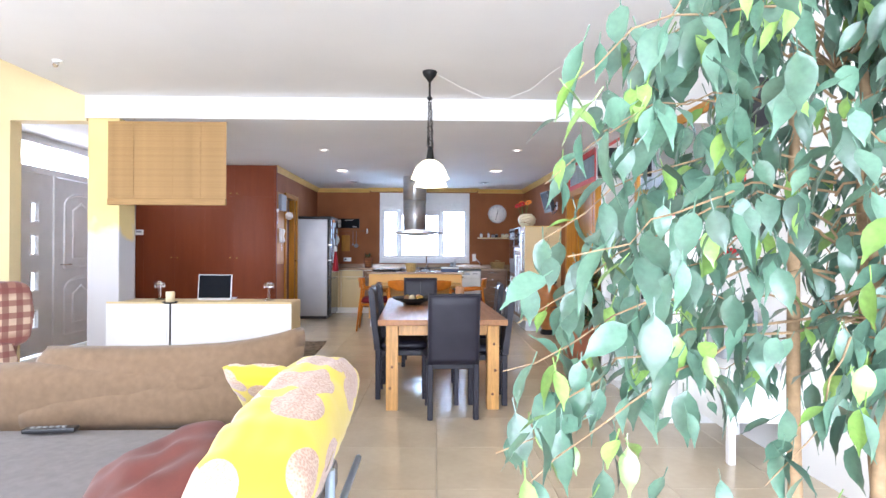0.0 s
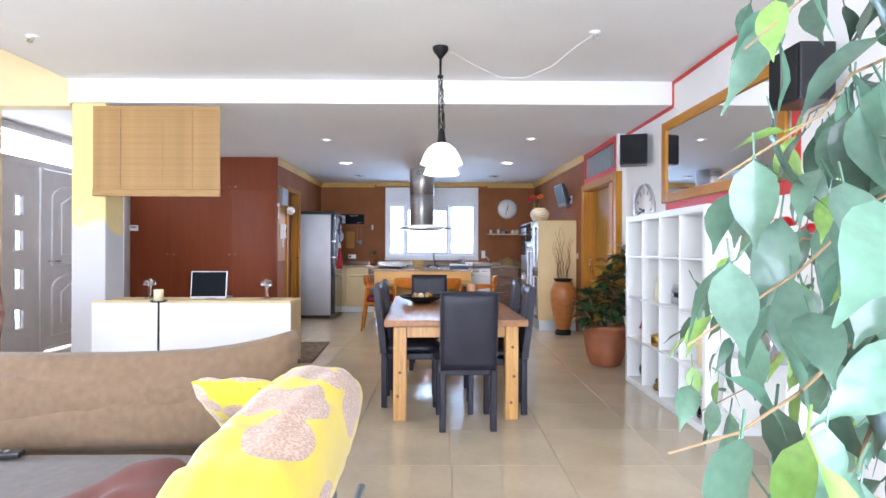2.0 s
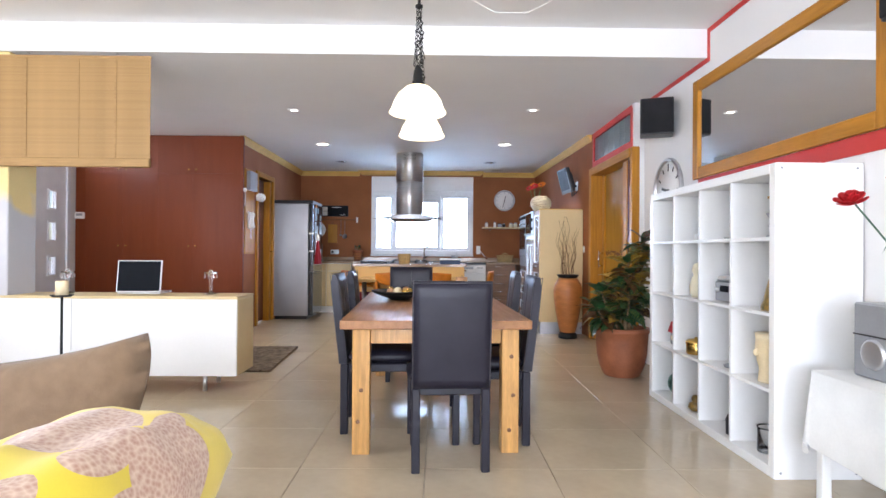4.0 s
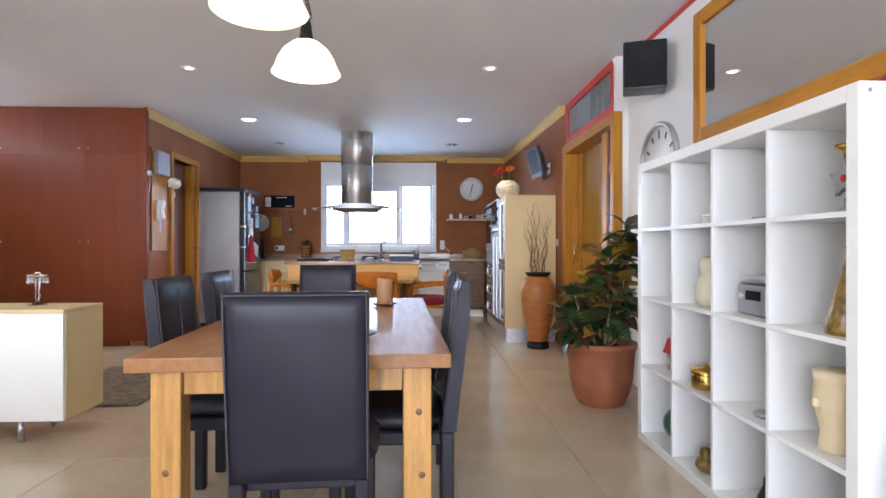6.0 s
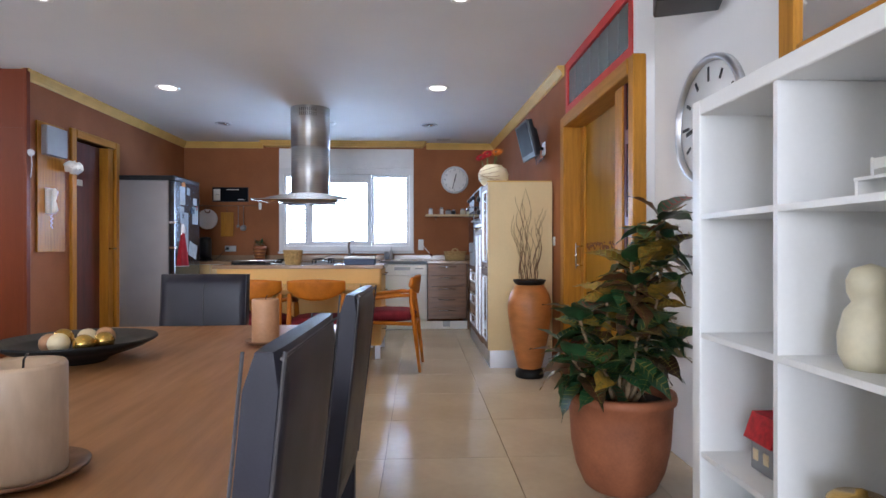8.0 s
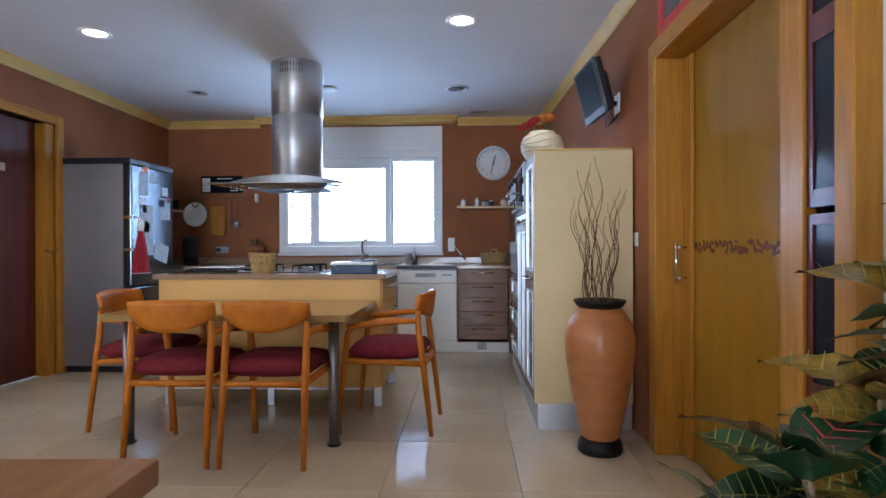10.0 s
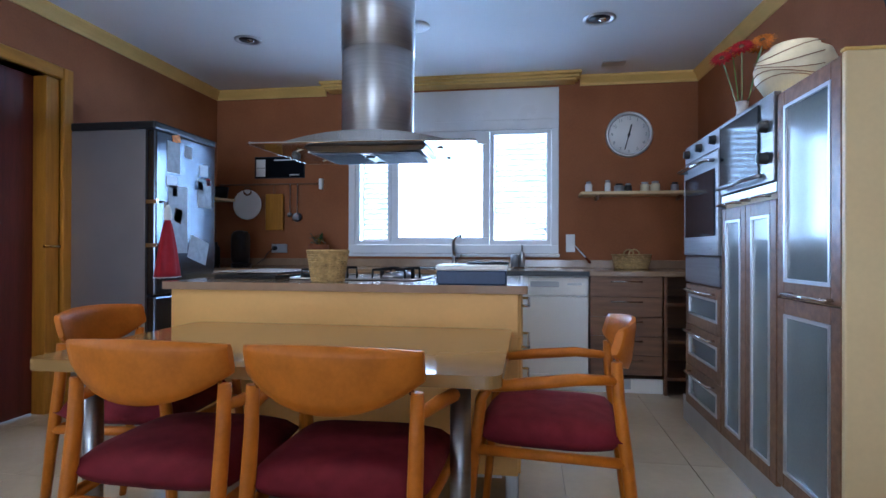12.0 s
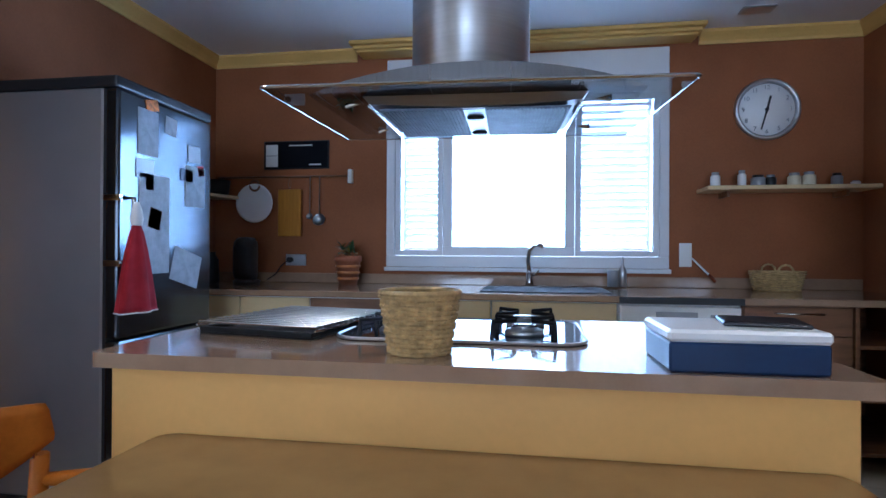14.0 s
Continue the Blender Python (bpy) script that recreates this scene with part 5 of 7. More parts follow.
def ficus():
    rnd = random.Random(11)
    base = Vector((1.0, 1.34, 0))
    t = thing("ficus", "leafy weeping fig in a terracotta pot, glossy green leaves", "plant", pose(*base))
    part("pot", lathe([(0, 0), (0.15, 0), (0.165, 0.02), (0.2, 0.30), (0.215, 0.31), (0.215, 0.345), (0.19, 0.345), (0.185, 0.31), (0, 0.31)], 32), terracotta, t)
    part("soil", lathe([(0, 0.315), (0.184, 0.312), (0.184, 0.30)], 24), soil, t)
    for k in range(3):
        a = k * 2.1
        pts = [Vector((0.05 * math.cos(a), 0.05 * math.sin(a), 0.30)) + Vector((0.03 * math.cos(a + h * 3) - 0.1 * h * (k == 1), 0.03 * math.sin(a + h * 3), 1.3 * h)) for h in [j / 7 for j in range(8)]]
        part("trunk", tube(pts, [0.016 - 0.007 * j / 7 for j in range(8)], 8), bark, t)
    meshes = [leaf_mesh("leaf", [ficus_leaf], 0.066 + 0.008 * k, 0.037 + 0.004 * (k % 3), 0.12 + 0.12 * k, wavy=0.0012) for k in range(4)]
    young = [leaf_mesh("leaf", [ficus_young], 0.058 + 0.008 * k, 0.030 + 0.004 * k, 0.2) for k in range(2)]

    def open_side(p):
        """The crown's slanting side towards the room, drawn in further up."""
        high = min(1, max(0, (p.z - 1.2) / 0.15))
        return 0.29 + 0.05 * high + (0.43 + 0.12 * high) * max(0, p.y - 1.05) + 1.3 * max(0, p.z - 1.48)
    tips = []
    fixed = [(0.27, 0.95, 0.95), (0.28, 1.02, 1.03), (0.31, 1.05, 1.12), (0.33, 1.06, 1.22), (0.34, 1.05, 1.32), (0.33, 1.0, 1.42), (0.46, 1.03, 1.45), (0.29, 0.92, 0.92), (0.42, 0.98, 1.37), (0.55, 0.95, 1.47)]
    for p in fixed:
        tips.append(Vector(p))
    while len(tips) < 58:
        p = Vector((rnd.uniform(0.28, 1.5), rnd.uniform(0.74, 1.77), rnd.uniform(0.80, 1.85)))
        e = ((p.x - 0.84) / 0.65) ** 2 + ((p.y - 1.27) / 0.57) ** 2 + ((p.z - 1.305) / 0.54) ** 2
        if 0.25 < e < 1 and p.x > open_side(p) + 0.02:
            tips.append(p)
    near, mass = [], {"old": ([], []), "young": ([], [])}
    for bi, tip in enumerate(tips):
        root = Vector((0.96, 1.34, min(1.57, max(1.07, tip.z + 0.14))))
        mid = root.lerp(tip, 0.6) + Vector((rnd.gauss(0, 0.08), rnd.gauss(0, 0.08), rnd.uniform(0.10, 0.26)))
        bend = [Vector((rnd.gauss(0, 0.010), rnd.gauss(0, 0.010), rnd.gauss(0, 0.008))) for k in range(11)]
        pts = []
        for k in range(11):
            q = k / 10
            pts.append((1 - q) ** 2 * root + 2 * q * (1 - q) * mid + q * q * tip + bend[k] * (q > 0))
        part("branch", tube([p - base for p in pts], [0.0030 - 0.0022 * k / 10 for k in range(len(pts))], 5), bark, t)
        n = 38
        for k in range(n):
            q = 0.32 + 0.68 * (k + rnd.random()) / n
            p = (1 - q) ** 2 * root + 2 * q * (1 - q) * mid + q * q * tip
            p = p + Vector((rnd.gauss(0, 0.040), rnd.gauss(0, 0.040), rnd.gauss(0, 0.032) - 0.015))
            if p.x < open_side(p) or p.x < 0.262:
                continue
            yaw = rnd.uniform(90, 300) if rnd.random() < 0.7 else rnd.uniform(0, 360)
            droop = rnd.gauss(56, 20)
            m = pose(*(p - base)) @ pose(0, 0, 0, 0, droop, yaw) @ pose(0, 0, 0, rnd.gauss(0, 28)) @ Matrix.Scale(rnd.uniform(0.6, 1.04), 4)
            fresh = rnd.random() < 0.15
            me = rnd.choice(young) if fresh else rnd.choice(meshes)
            near.append((p.x + p.y, m, me, "young" if fresh else "old"))
    near.sort(key=lambda v: v[0])
    for i, (dist, m, me, age) in enumerate(near):
        if i < 300:
            o = new("leaf", me)
            o.parent = t
            o.matrix_local = m
            continue
        vs, fs = mass[age]
        first = len(vs)
        vs.extend(tuple(m @ v.co) for v in me.vertices)
        fs.extend([first + j for j in f.vertices] for f in me.polygons)
    for age, mat in (("old", ficus_mass), ("young", young_mass)):
        me = bpy.data.meshes.new("foliage")
        me.from_pydata(mass[age][0], [], mass[age][1])
        me.polygons.foreach_set("use_smooth", [True] * len(me.polygons))
        me.materials.append(mat)
        o = new("foliage", me)
        o.parent = t
        tagged(o, kind="stuff")


ficus()


def croton():
    rnd = random.Random(5)
    t = thing("croton", "croton with dark green, red and yellow leaves in a terracotta pot", "plant", pose(1.828, 6.36, 0))
    part("pot", lathe([(0, 0), (0.135, 0), (0.15, 0.012), (0.185, 0.09), (0.205, 0.19), (0.212, 0.30), (0.216, 0.365), (0.228, 0.372), (0.232, 0.39), (0.228, 0.408), (0.205, 0.412), (0.198, 0.39), (0.195, 0.36), (0, 0.36)], 40), terracotta, t, "rounded terracotta pot")
    part("soil", lathe([(0, 0.372), (0.1, 0.37), (0.196, 0.363), (0.196, 0.35)], 24), soil, t)
    kinds = [leaf_mesh("leaf", [croton_green, vein], 0.18, 0.125, 0.40, 0.0016, 0.004, 9), leaf_mesh("leaf", [croton_red, vein], 0.17, 0.112, 0.5, 0.0015, 0.005, 8),
             leaf_mesh("leaf", [croton_yellow, vein], 0.17, 0.115, 0.45, 0.0018, 0.005, 8), leaf_mesh("leaf", [croton_green, red_vein], 0.19, 0.115, 0.5, 0.0010, 0.004, 8)]
    heads = [(0.15, -0.06, 1.15), (0.18, 0.05, 1.07), (0.16, -0.08, 1.0), (0.03, -0.10, 0.88), (0.11, -0.13, 0.82), (-0.06, 0.0, 0.83), (0.13, 0.08, 0.84), (0.0, -0.20, 0.68), (0.15, -0.16, 0.66),
             (-0.19, -0.03, 0.74), (-0.24, -0.10, 0.57), (-0.22, 0.10, 0.58), (-0.13, -0.17, 0.56), (-0.05, -0.12, 0.62), (0.06, 0.02, 0.97), (-0.12, 0.1, 0.66), (0.08, -0.02, 0.62)]
    for hx, hy, hz in heads:
        pts = [Vector((hx * (0.25 + 0.75 * h ** 0.8), hy * (0.25 + 0.75 * h ** 0.8), 0.36 + (hz - 0.36) * h)) for h in [k / 5 for k in range(6)]]
        part("stem", tube(pts, [0.011 - 0.005 * k / 5 for k in range(6)], 6), bark, t)
        n = 15
        for k in range(n):
            h = min(1.0, 1.0 - 0.13 * k / n / max(0.2, hz - 0.36))
            p = pts[4].lerp(pts[5], 5 * h - 4) if h > 0.8 else pts[3].lerp(pts[4], 5 * h - 3) if h > 0.6 else pts[2].lerp(pts[3], max(0, 5 * h - 2))
            yaw = k * 137.5 + rnd.uniform(-25, 25)
            if 1.828 + hx + 0.2 * math.cos(radians(yaw)) > 2.21:
                yaw = rnd.uniform(100, 260)
            tilt = -48 + 82 * k / n + rnd.gauss(0, 10)
            w = rnd.random()
            high = hz > 0.75
            me = kinds[0] if w < (0.30 if high else 0.58) else kinds[1] if w < (0.58 if high else 0.76) else kinds[2] if w < 0.92 else kinds[3]
            o = new("leaf", me)
            o.parent = t
            o.matrix_local = pose(*p) @ pose(0, 0, 0, 0, tilt, yaw) @ pose(0, 0, 0, rnd.uniform(-35, 35)) @ Matrix.Scale(rnd.uniform(0.65, 1.12), 4)


croton()


def tall_vase():
    rnd = random.Random(9)
    t = thing("floor_vase", "tall orange clay floor vase holding curly dry twigs", "vase", pose(1.845, 8.395, 0) @ Matrix.Scale(0.925, 4))
    part("body", lathe([(0.09, 0.075), (0.105, 0.09), (0.13, 0.2), (0.165, 0.38), (0.186, 0.54), (0.188, 0.62), (0.172, 0.70), (0.14, 0.76), (0.118, 0.785), (0.11, 0.79)], 44), vase_clay, t)
    part("foot", lathe([(0, 0), (0.115, 0), (0.122, 0.012), (0.118, 0.05), (0.1, 0.075), (0.09, 0.078), (0, 0.078)], 36), black_iron, t, "blackened foot")
    part("rim", lathe([(0.108, 0.788), (0.125, 0.80), (0.14, 0.822), (0.14, 0.832), (0.12, 0.828), (0.105, 0.81), (0.1, 0.79), (0, 0.78)], 36), black_iron, t, "blackened rim")
    for k in range(22):
        a = rnd.uniform(0, 2 * math.pi)
        top = rnd.uniform(0.45, 0.82)
        lean = rnd.uniform(0.02, 0.17) * (1.0 if math.cos(a) < 0.6 else 0.5)
        ph = rnd.uniform(0, 6)
        pts = []
        for i in range(23):
            h = i / 22
            pts.append((0.05 * math.cos(a) + lean * math.cos(a) * h ** 1.3 + 0.026 * math.sin(ph + h * 13) * (0.3 + h), 0.05 * math.sin(a) + lean * math.sin(a) * h ** 1.3 + 0.024 * math.cos(ph + h * 11) * (0.3 + h), 0.60 + (top + 0.2) * h))
        part("twig", tube(pts, [0.0038 - 0.0024 * i / 22 for i in range(23)], 5), twig, t)


tall_vase()


def rose_table():
    t = thing("side_table", "low side table under a white tablecloth", "table", pose(2.03, 3.72, 0))
    part("tabletop", boxes((-0.18, 0.19, -0.33, 0.27, 0.52, 0.54), bevel=0.004), white_lam, t)
    for x in (-0.15, 0.16):
        for y in (-0.29, 0.23):
            part("leg", boxes((x - 0.02, x + 0.02, y - 0.02, y + 0.02, 0, 0.52), bevel=0.003), white_lam, t)
    bm = bmesh.new()
    n = 64
    lo, hi = [], []
    outline = rounded(-0.19, 0.196, -0.34, 0.28, 0.04, 15)
    for k, (x, y) in enumerate(outline):
        f = 1 + 0.045 * math.sin(k * 1.15)
        hi.append(bm.verts.new((x, y, 0.546)))
        lo.append(bm.verts.new((min(0.198, x * f * 1.1), y * f * 1.04, 0.22 + 0.03 * math.sin(k * 0.7))))
    bm.faces.new(hi)
    for k in range(len(lo)):
        bm.faces.new((lo[k], lo[(k + 1) % len(lo)], hi[(k + 1) % len(lo)], hi[k])).smooth = True
    single("tablecloth", bm, paper, "white cloth hanging over the side table", "tablecloth", pose(2.03, 3.72, 0))
    s = thing("micro_stereo", "silver grey tabletop speaker box", "stereo", pose(2.07, 3.80, 0.547))
    part("body", boxes((-0.10, 0.12, -0.11, 0.11, 0, 0.30), bevel=0.008), grey_plastic, s)
    part("driver", moved(lathe([(0, 0.004), (0.05, 0.012), (0.06, 0.008), (0.06, 0)], 24), pose(-0.10, 0, 0.10, 0, -90)), aluminium, s)
    part("seam", boxes((-0.102, -0.1005, -0.108, 0.108, 0.168, 0.174)), black_plastic, s)
    v = thing("rose_vase", "slim glass vase with red roses", "vase of flowers", pose(2.08, 3.58, 0.547))
    part("vase", lathe([(0, 0), (0.035, 0), (0.04, 0.03), (0.028, 0.16), (0.036, 0.24), (0.032, 0.24), (0.024, 0.16), (0.034, 0.03), (0, 0.012)], 24), clear_glass, v)
    petal = mesh_of("petal", prism(rounded(-0.018, 0.018, 0, 0.05, 0.016, 4), -0.001, 0.001), red_petal)
    for x, y, z in ((-0.16, 0.28, 0.72), (-0.04, 0.16, 0.78), (0.03, 0.05, 0.74), (-0.10, 0.02, 0.66)):
        part("rose_stem", tube([(0, 0, 0.02), (x * 0.3, y * 0.3, 0.4), (x, y, z)], 0.004, 6), ficus_leaf, v)
        rose = part("rose", moved(lathe([(0, -0.022), (0.012, -0.016), (0.014, 0.0), (0.008, 0.016), (0, 0.018)], 12), pose(x, y, z)), red_petal, v, "open red rose")
        for ring, (r, n, op) in enumerate(((0.012, 4, 8), (0.024, 5, 24), (0.036, 6, 44), (0.044, 6, 62))):
            for k in range(n):
                o = part("petal", petal, None, rose)
                o.matrix_local = pose(x, y, z, 20 * (y > 0.1), -25 * (x < -0.1)) @ pose(0, 0, -0.02) @ pose(0, 0, 0, 0, 0, 360 * k / n + ring * 31) @ pose(0, r * 0.4, 0, 90 - op)
    lm = leaf_mesh("leaf", [ficus_leaf], 0.08, 0.045, 0.2)
    for x, y, z, a in ((-0.05, 0.08, 0.5, 200), (0.0, 0.1, 0.6, 100), (-0.08, 0.14, 0.56, 150), (0.01, 0.03, 0.45, 60)):
        o = part("leaf", lm, None, v)
        o.matrix_local = pose(x, y, z, 0, 40, a)


rose_table()


# ---- kitchen ----
def bar_handle(parent, p0, p1, out, r=0.006):
    """A bar on two stand-offs; out is the way it stands from the front."""
    o = Vector(out)
    a, b = Vector(p0), Vector(p1)
    part("handle", tube([a, a + o, b + o, b], r, 8), chrome, parent, "slim chrome bar handle")


def tall_units():
    X, XB = 1.552, 2.02
    side = thing("tall_end_panel", "cream end panel of the tall kitchen units", "cabinet panel", pose(0, 0, 0))
    part("panel", boxes((X, 2.105, 8.705, 8.727, 0.15, 1.585), bevel=0.003), cream_lam, side)
    part("top_edge", boxes((X - 0.004, 2.10, 8.703, 8.729, 1.5855, 1.595), bevel=0.002), cream_trim, side)
    single("tall_unit_plinth", boxes((1.57, 1.588, 8.725, 10.475, 0, 0.149), (1.57, 2.10, 8.71, 8.724, 0, 0.149)), aluminium, "brushed aluminium plinth under the tall units", "plinth")

    def framed(parent, y0, y1, z0, z1, name="cabinet_door"):
        f = 0.055
        d = part(name, boxes((X, X + 0.02, y0, y0 + f, z0, z1), (X, X + 0.02, y1 - f, y1, z0, z1), (X, X + 0.02, y0 + f, y1 - f, z0, z0 + f), (X, X + 0.02, y0 + f, y1 - f, z1 - f, z1), bevel=0.002), walnut, parent)
        part("trim_frame", boxes((X - 0.003, X + 0.012, y0 + f, y0 + f + 0.012, z0 + f, z1 - f), (X - 0.003, X + 0.012, y1 - f - 0.012, y1 - f, z0 + f, z1 - f), (X - 0.003, X + 0.012, y0 + f + 0.012, y1 - f - 0.012, z0 + f, z0 + f + 0.012), (X - 0.003, X + 0.012, y0 + f + 0.012, y1 - f - 0.012, z1 - f - 0.012, z1 - f)), aluminium, d)
        part("glass", boxes((X + 0.005, X + 0.011, y0 + f + 0.0125, y1 - f - 0.0125, z0 + f + 0.0125, z1 - f - 0.0125)), cabinet_glass, d, "frosted glass panel")
        return d

    u = thing("tall_unit", "tall kitchen unit with framed frosted glass doors", "cabinet", pose(0, 0, 0), "tall kitchen units")
    part("body", boxes((X + 0.022, XB, 8.729, 9.155, 0.15, 1.58)), cream_lam, u)
    d = framed(u, 8.731, 9.153, 0.84, 1.58)
    d = framed(u, 8.731, 9.153, 0.155, 0.835)
    bar_handle(d, (X, 8.775, 0.855), (X, 9.035, 0.855), (-0.035, 0, 0))
    u = thing("tall_unit", "tall unit with a built-in microwave above narrow glass doors", "cabinet", pose(0, 0, 0), "tall kitchen units")
    part("body", boxes((X + 0.022, XB, 9.159, 9.755, 0.13, 1.60)), cream_lam, u)
    for a, b in ((9.161, 9.455), (9.459, 9.753)):
        d = framed(u, a, b, 0.135, 1.20)
        bar_handle(d, (X, a + 0.05, 1.215), (X, b - 0.05, 1.215), (-0.035, 0, 0))
    part("filler", boxes((X, X + 0.02, 9.161, 9.753, 1.225, 1.262), bevel=0.002), aluminium, u)
    mw = thing("microwave", "built-in steel microwave with a dark glass door", "microwave", pose(0, 0, 0))
    part("fascia", boxes((X - 0.008, X + 0.021, 9.165, 9.75, 1.265, 1.60), bevel=0.004), steel, mw)
    part("door_glass", boxes((X - 0.016, X - 0.009, 9.29, 9.73, 1.295, 1.58), bevel=0.003), dark_glass, mw)
    for z in (1.36, 1.48):
        part("knob", moved(lathe([(0, 0.03), (0.02, 0.03), (0.024, 0)], 20), pose(X - 0.008, 9.23, z, 0, -90)), black_plastic, mw)
    part("handle", tube([(X - 0.01, 9.275, 1.30), (X - 0.04, 9.305, 1.292), (X - 0.05, 9.505, 1.288), (X - 0.04, 9.695, 1.292), (X - 0.01, 9.725, 1.30)], 0.009, 8), steel, mw)
    u = thing("oven_unit", "unit with a built-in oven above three glass drawers", "cabinet", pose(0, 0, 0), "tall kitchen units")
    part("body", boxes((X + 0.022, XB, 9.759, 10.355, 0.13, 1.60)), walnut, u)
    for a, b in ((0.135, 0.36), (0.365, 0.59), (0.595, 0.82)):
        d = framed(u, 9.761, 10.353, a, b, "drawer")
        bar_handle(d, (X, 9.855, b - 0.03), (X, 10.255, b - 0.03), (-0.035, 0, 0))
    ov = thing("oven", "built-in steel oven with dark glass door and knobs", "oven", pose(0, 0, 0))
    part("fascia", boxes((X - 0.006, X + 0.021, 9.761, 10.353, 1.50, 1.60), bevel=0.004), steel, ov)
    part("oven_door", boxes((X - 0.012, X + 0.021, 9.761, 10.353, 0.98, 1.495), bevel=0.005), steel, ov)
    part("door_glass", boxes((X - 0.018, X - 0.0125, 9.805, 10.31, 1.08, 1.41), bevel=0.003), dark_glass, ov)
    part("lower_panel", boxes((X - 0.004, X + 0.021, 9.761, 10.353, 0.83, 0.975), bevel=0.004), steel, ov)
    bar_handle(ov, (X - 0.012, 9.825, 1.45), (X - 0.012, 10.285, 1.45), (-0.045, 0, 0), 0.010)
    for y in (9.835, 10.055, 10.275):
        part("knob", moved(lathe([(0, 0.028), (0.02, 0.028), (0.024, 0)], 20), pose(X - 0.006, y, 1.55, 0, -90)), black_plastic, ov)


tall_units()
ps = thing("flower_pot", "ivory round ceramic pot standing on the tall units", "pot", pose(1.68, 9.31, 1.602))
part("pot", lathe([(0, 0), (0.06, 0), (0.11, 0.03), (0.14, 0.08), (0.145, 0.125), (0.125, 0.175), (0.085, 0.20), (0.085, 0.21), (0.075, 0.20), (0.0, 0.19)], 36), ivory_pot, ps)
for k in range(5):
    z = 0.05 + 0.028 * k
    part("scratch", tube([(0.146 * math.cos(a), 0.146 * math.sin(a), z + 0.02 * math.sin(2 * a + k)) for a in [3.0 + 0.25 * j for j in range(9)]], 0.0018, 5), walnut, ps, "thin brown line in the glaze")
fv = thing("gerbera_vase", "white slim vase with red and orange gerberas", "vase of flowers", pose(1.73, 10.0, 1.602))
part("vase", lathe([(0, 0), (0.03, 0), (0.034, 0.05), (0.026, 0.13), (0.032, 0.17), (0.026, 0.17), (0.02, 0.12), (0, 0.1)], 20), white_lam, fv)
for x, y, z, mt in ((0.06, -0.10, 0.44, orange_petal), (-0.09, 0.02, 0.40, red_petal), (0.10, 0.04, 0.46, orange_petal), (-0.03, -0.08, 0.42, red_petal), (-0.02, 0.08, 0.45, orange_petal)):
    part("flower_stem", tube([(0, 0, 0.1), (x * 0.4, y * 0.4, 0.2), (x, y, z)], 0.003, 6), ficus_young, fv)
    bm = bmesh.new()
    for ring in (0, 1):
        for k in range(16):
            a = 2 * math.pi * (k + 0.5 * ring) / 16
            c, s = math.cos(a), math.sin(a)
            r1, h = (0.055, 0.006) if ring == 0 else (0.042, 0.014)
            q = [bm.verts.new(v) for v in ((0.01 * c, 0.01 * s, h * 0.6), (0.03 * c - 0.008 * s, 0.03 * s + 0.008 * c, h), (r1 * c, r1 * s, h * 0.7), (0.03 * c + 0.008 * s, 0.03 * s - 0.008 * c, h))]
            bm.faces.new(q)
    fl = part("flower", moved(bm, pose(x, y, z, 40, -30) @ Matrix.Scale(1.25, 4)), mt, fv)
    part("flower_centre", moved(lathe([(0, 0.02), (0.009, 0.018), (0.012, 0.008)], 12), pose(x, y, z, 25, -25)), walnut, fl)


def wall_tv():
    t = thing("wall_television", "small black television on a swivel wall arm", "television", pose(1.945, 8.98, 1.985, 0, 0, 0))
    m = pose(0, 0, 0, 0, -14, 4)
    part("casing", moved(boxes((-0.02, 0.025, -0.20, 0.20, -0.16, 0.16), bevel=0.01, seg=2), m), black_plastic, t)
    part("bezel", moved(boxes((-0.026, -0.0205, -0.205, 0.205, -0.165, 0.165), bevel=0.003), m), black_plastic, t)
    part("screen", moved(boxes((-0.029, -0.0265, -0.175, 0.175, -0.12, 0.145)), m), screen_black, t)
    part("back", moved(boxes((0.0255, 0.075, -0.12, 0.12, -0.13, 0.10), bevel=0.02), m), black_plastic, t)
    part("arm", tube([(0.06, 0, -0.03), (0.12, 0.03, -0.06), (0.165, 0.05, -0.06)], 0.016, 8), black_iron, t)
    part("wall_plate", boxes((0.155, 0.17, 0.0, 0.10, -0.12, 0.0), bevel=0.003), white_lam, t)
    for k in range(4):
        part("cable", tube([(0.07, 0.03 * k - 0.05, -0.10), (0.10, 0.05 * k - 0.08, -0.17 - 0.01 * k), (0.15, 0.03, -0.15), (0.18, 0.05, -0.08)], 0.004, 5), black_plastic, t)


wall_tv()


def wall_plate(name, label, m, w=0.08, h=0.08, keys=1):
    t = thing(name, label, "switch", m)
    part("plate", boxes((-w / 2, w / 2, -0.010, 0, -h / 2, h / 2), bevel=0.003), white_lam, t)
    for k in range(keys):
        a = -w / 2 + 0.012 + (w - 0.024) * k / keys
        part("rocker", boxes((a + 0.001, a + (w - 0.024) / keys - 0.001, -0.014, -0.0105, -h / 2 + 0.012, h / 2 - 0.012), bevel=0.002), white_lam, t)


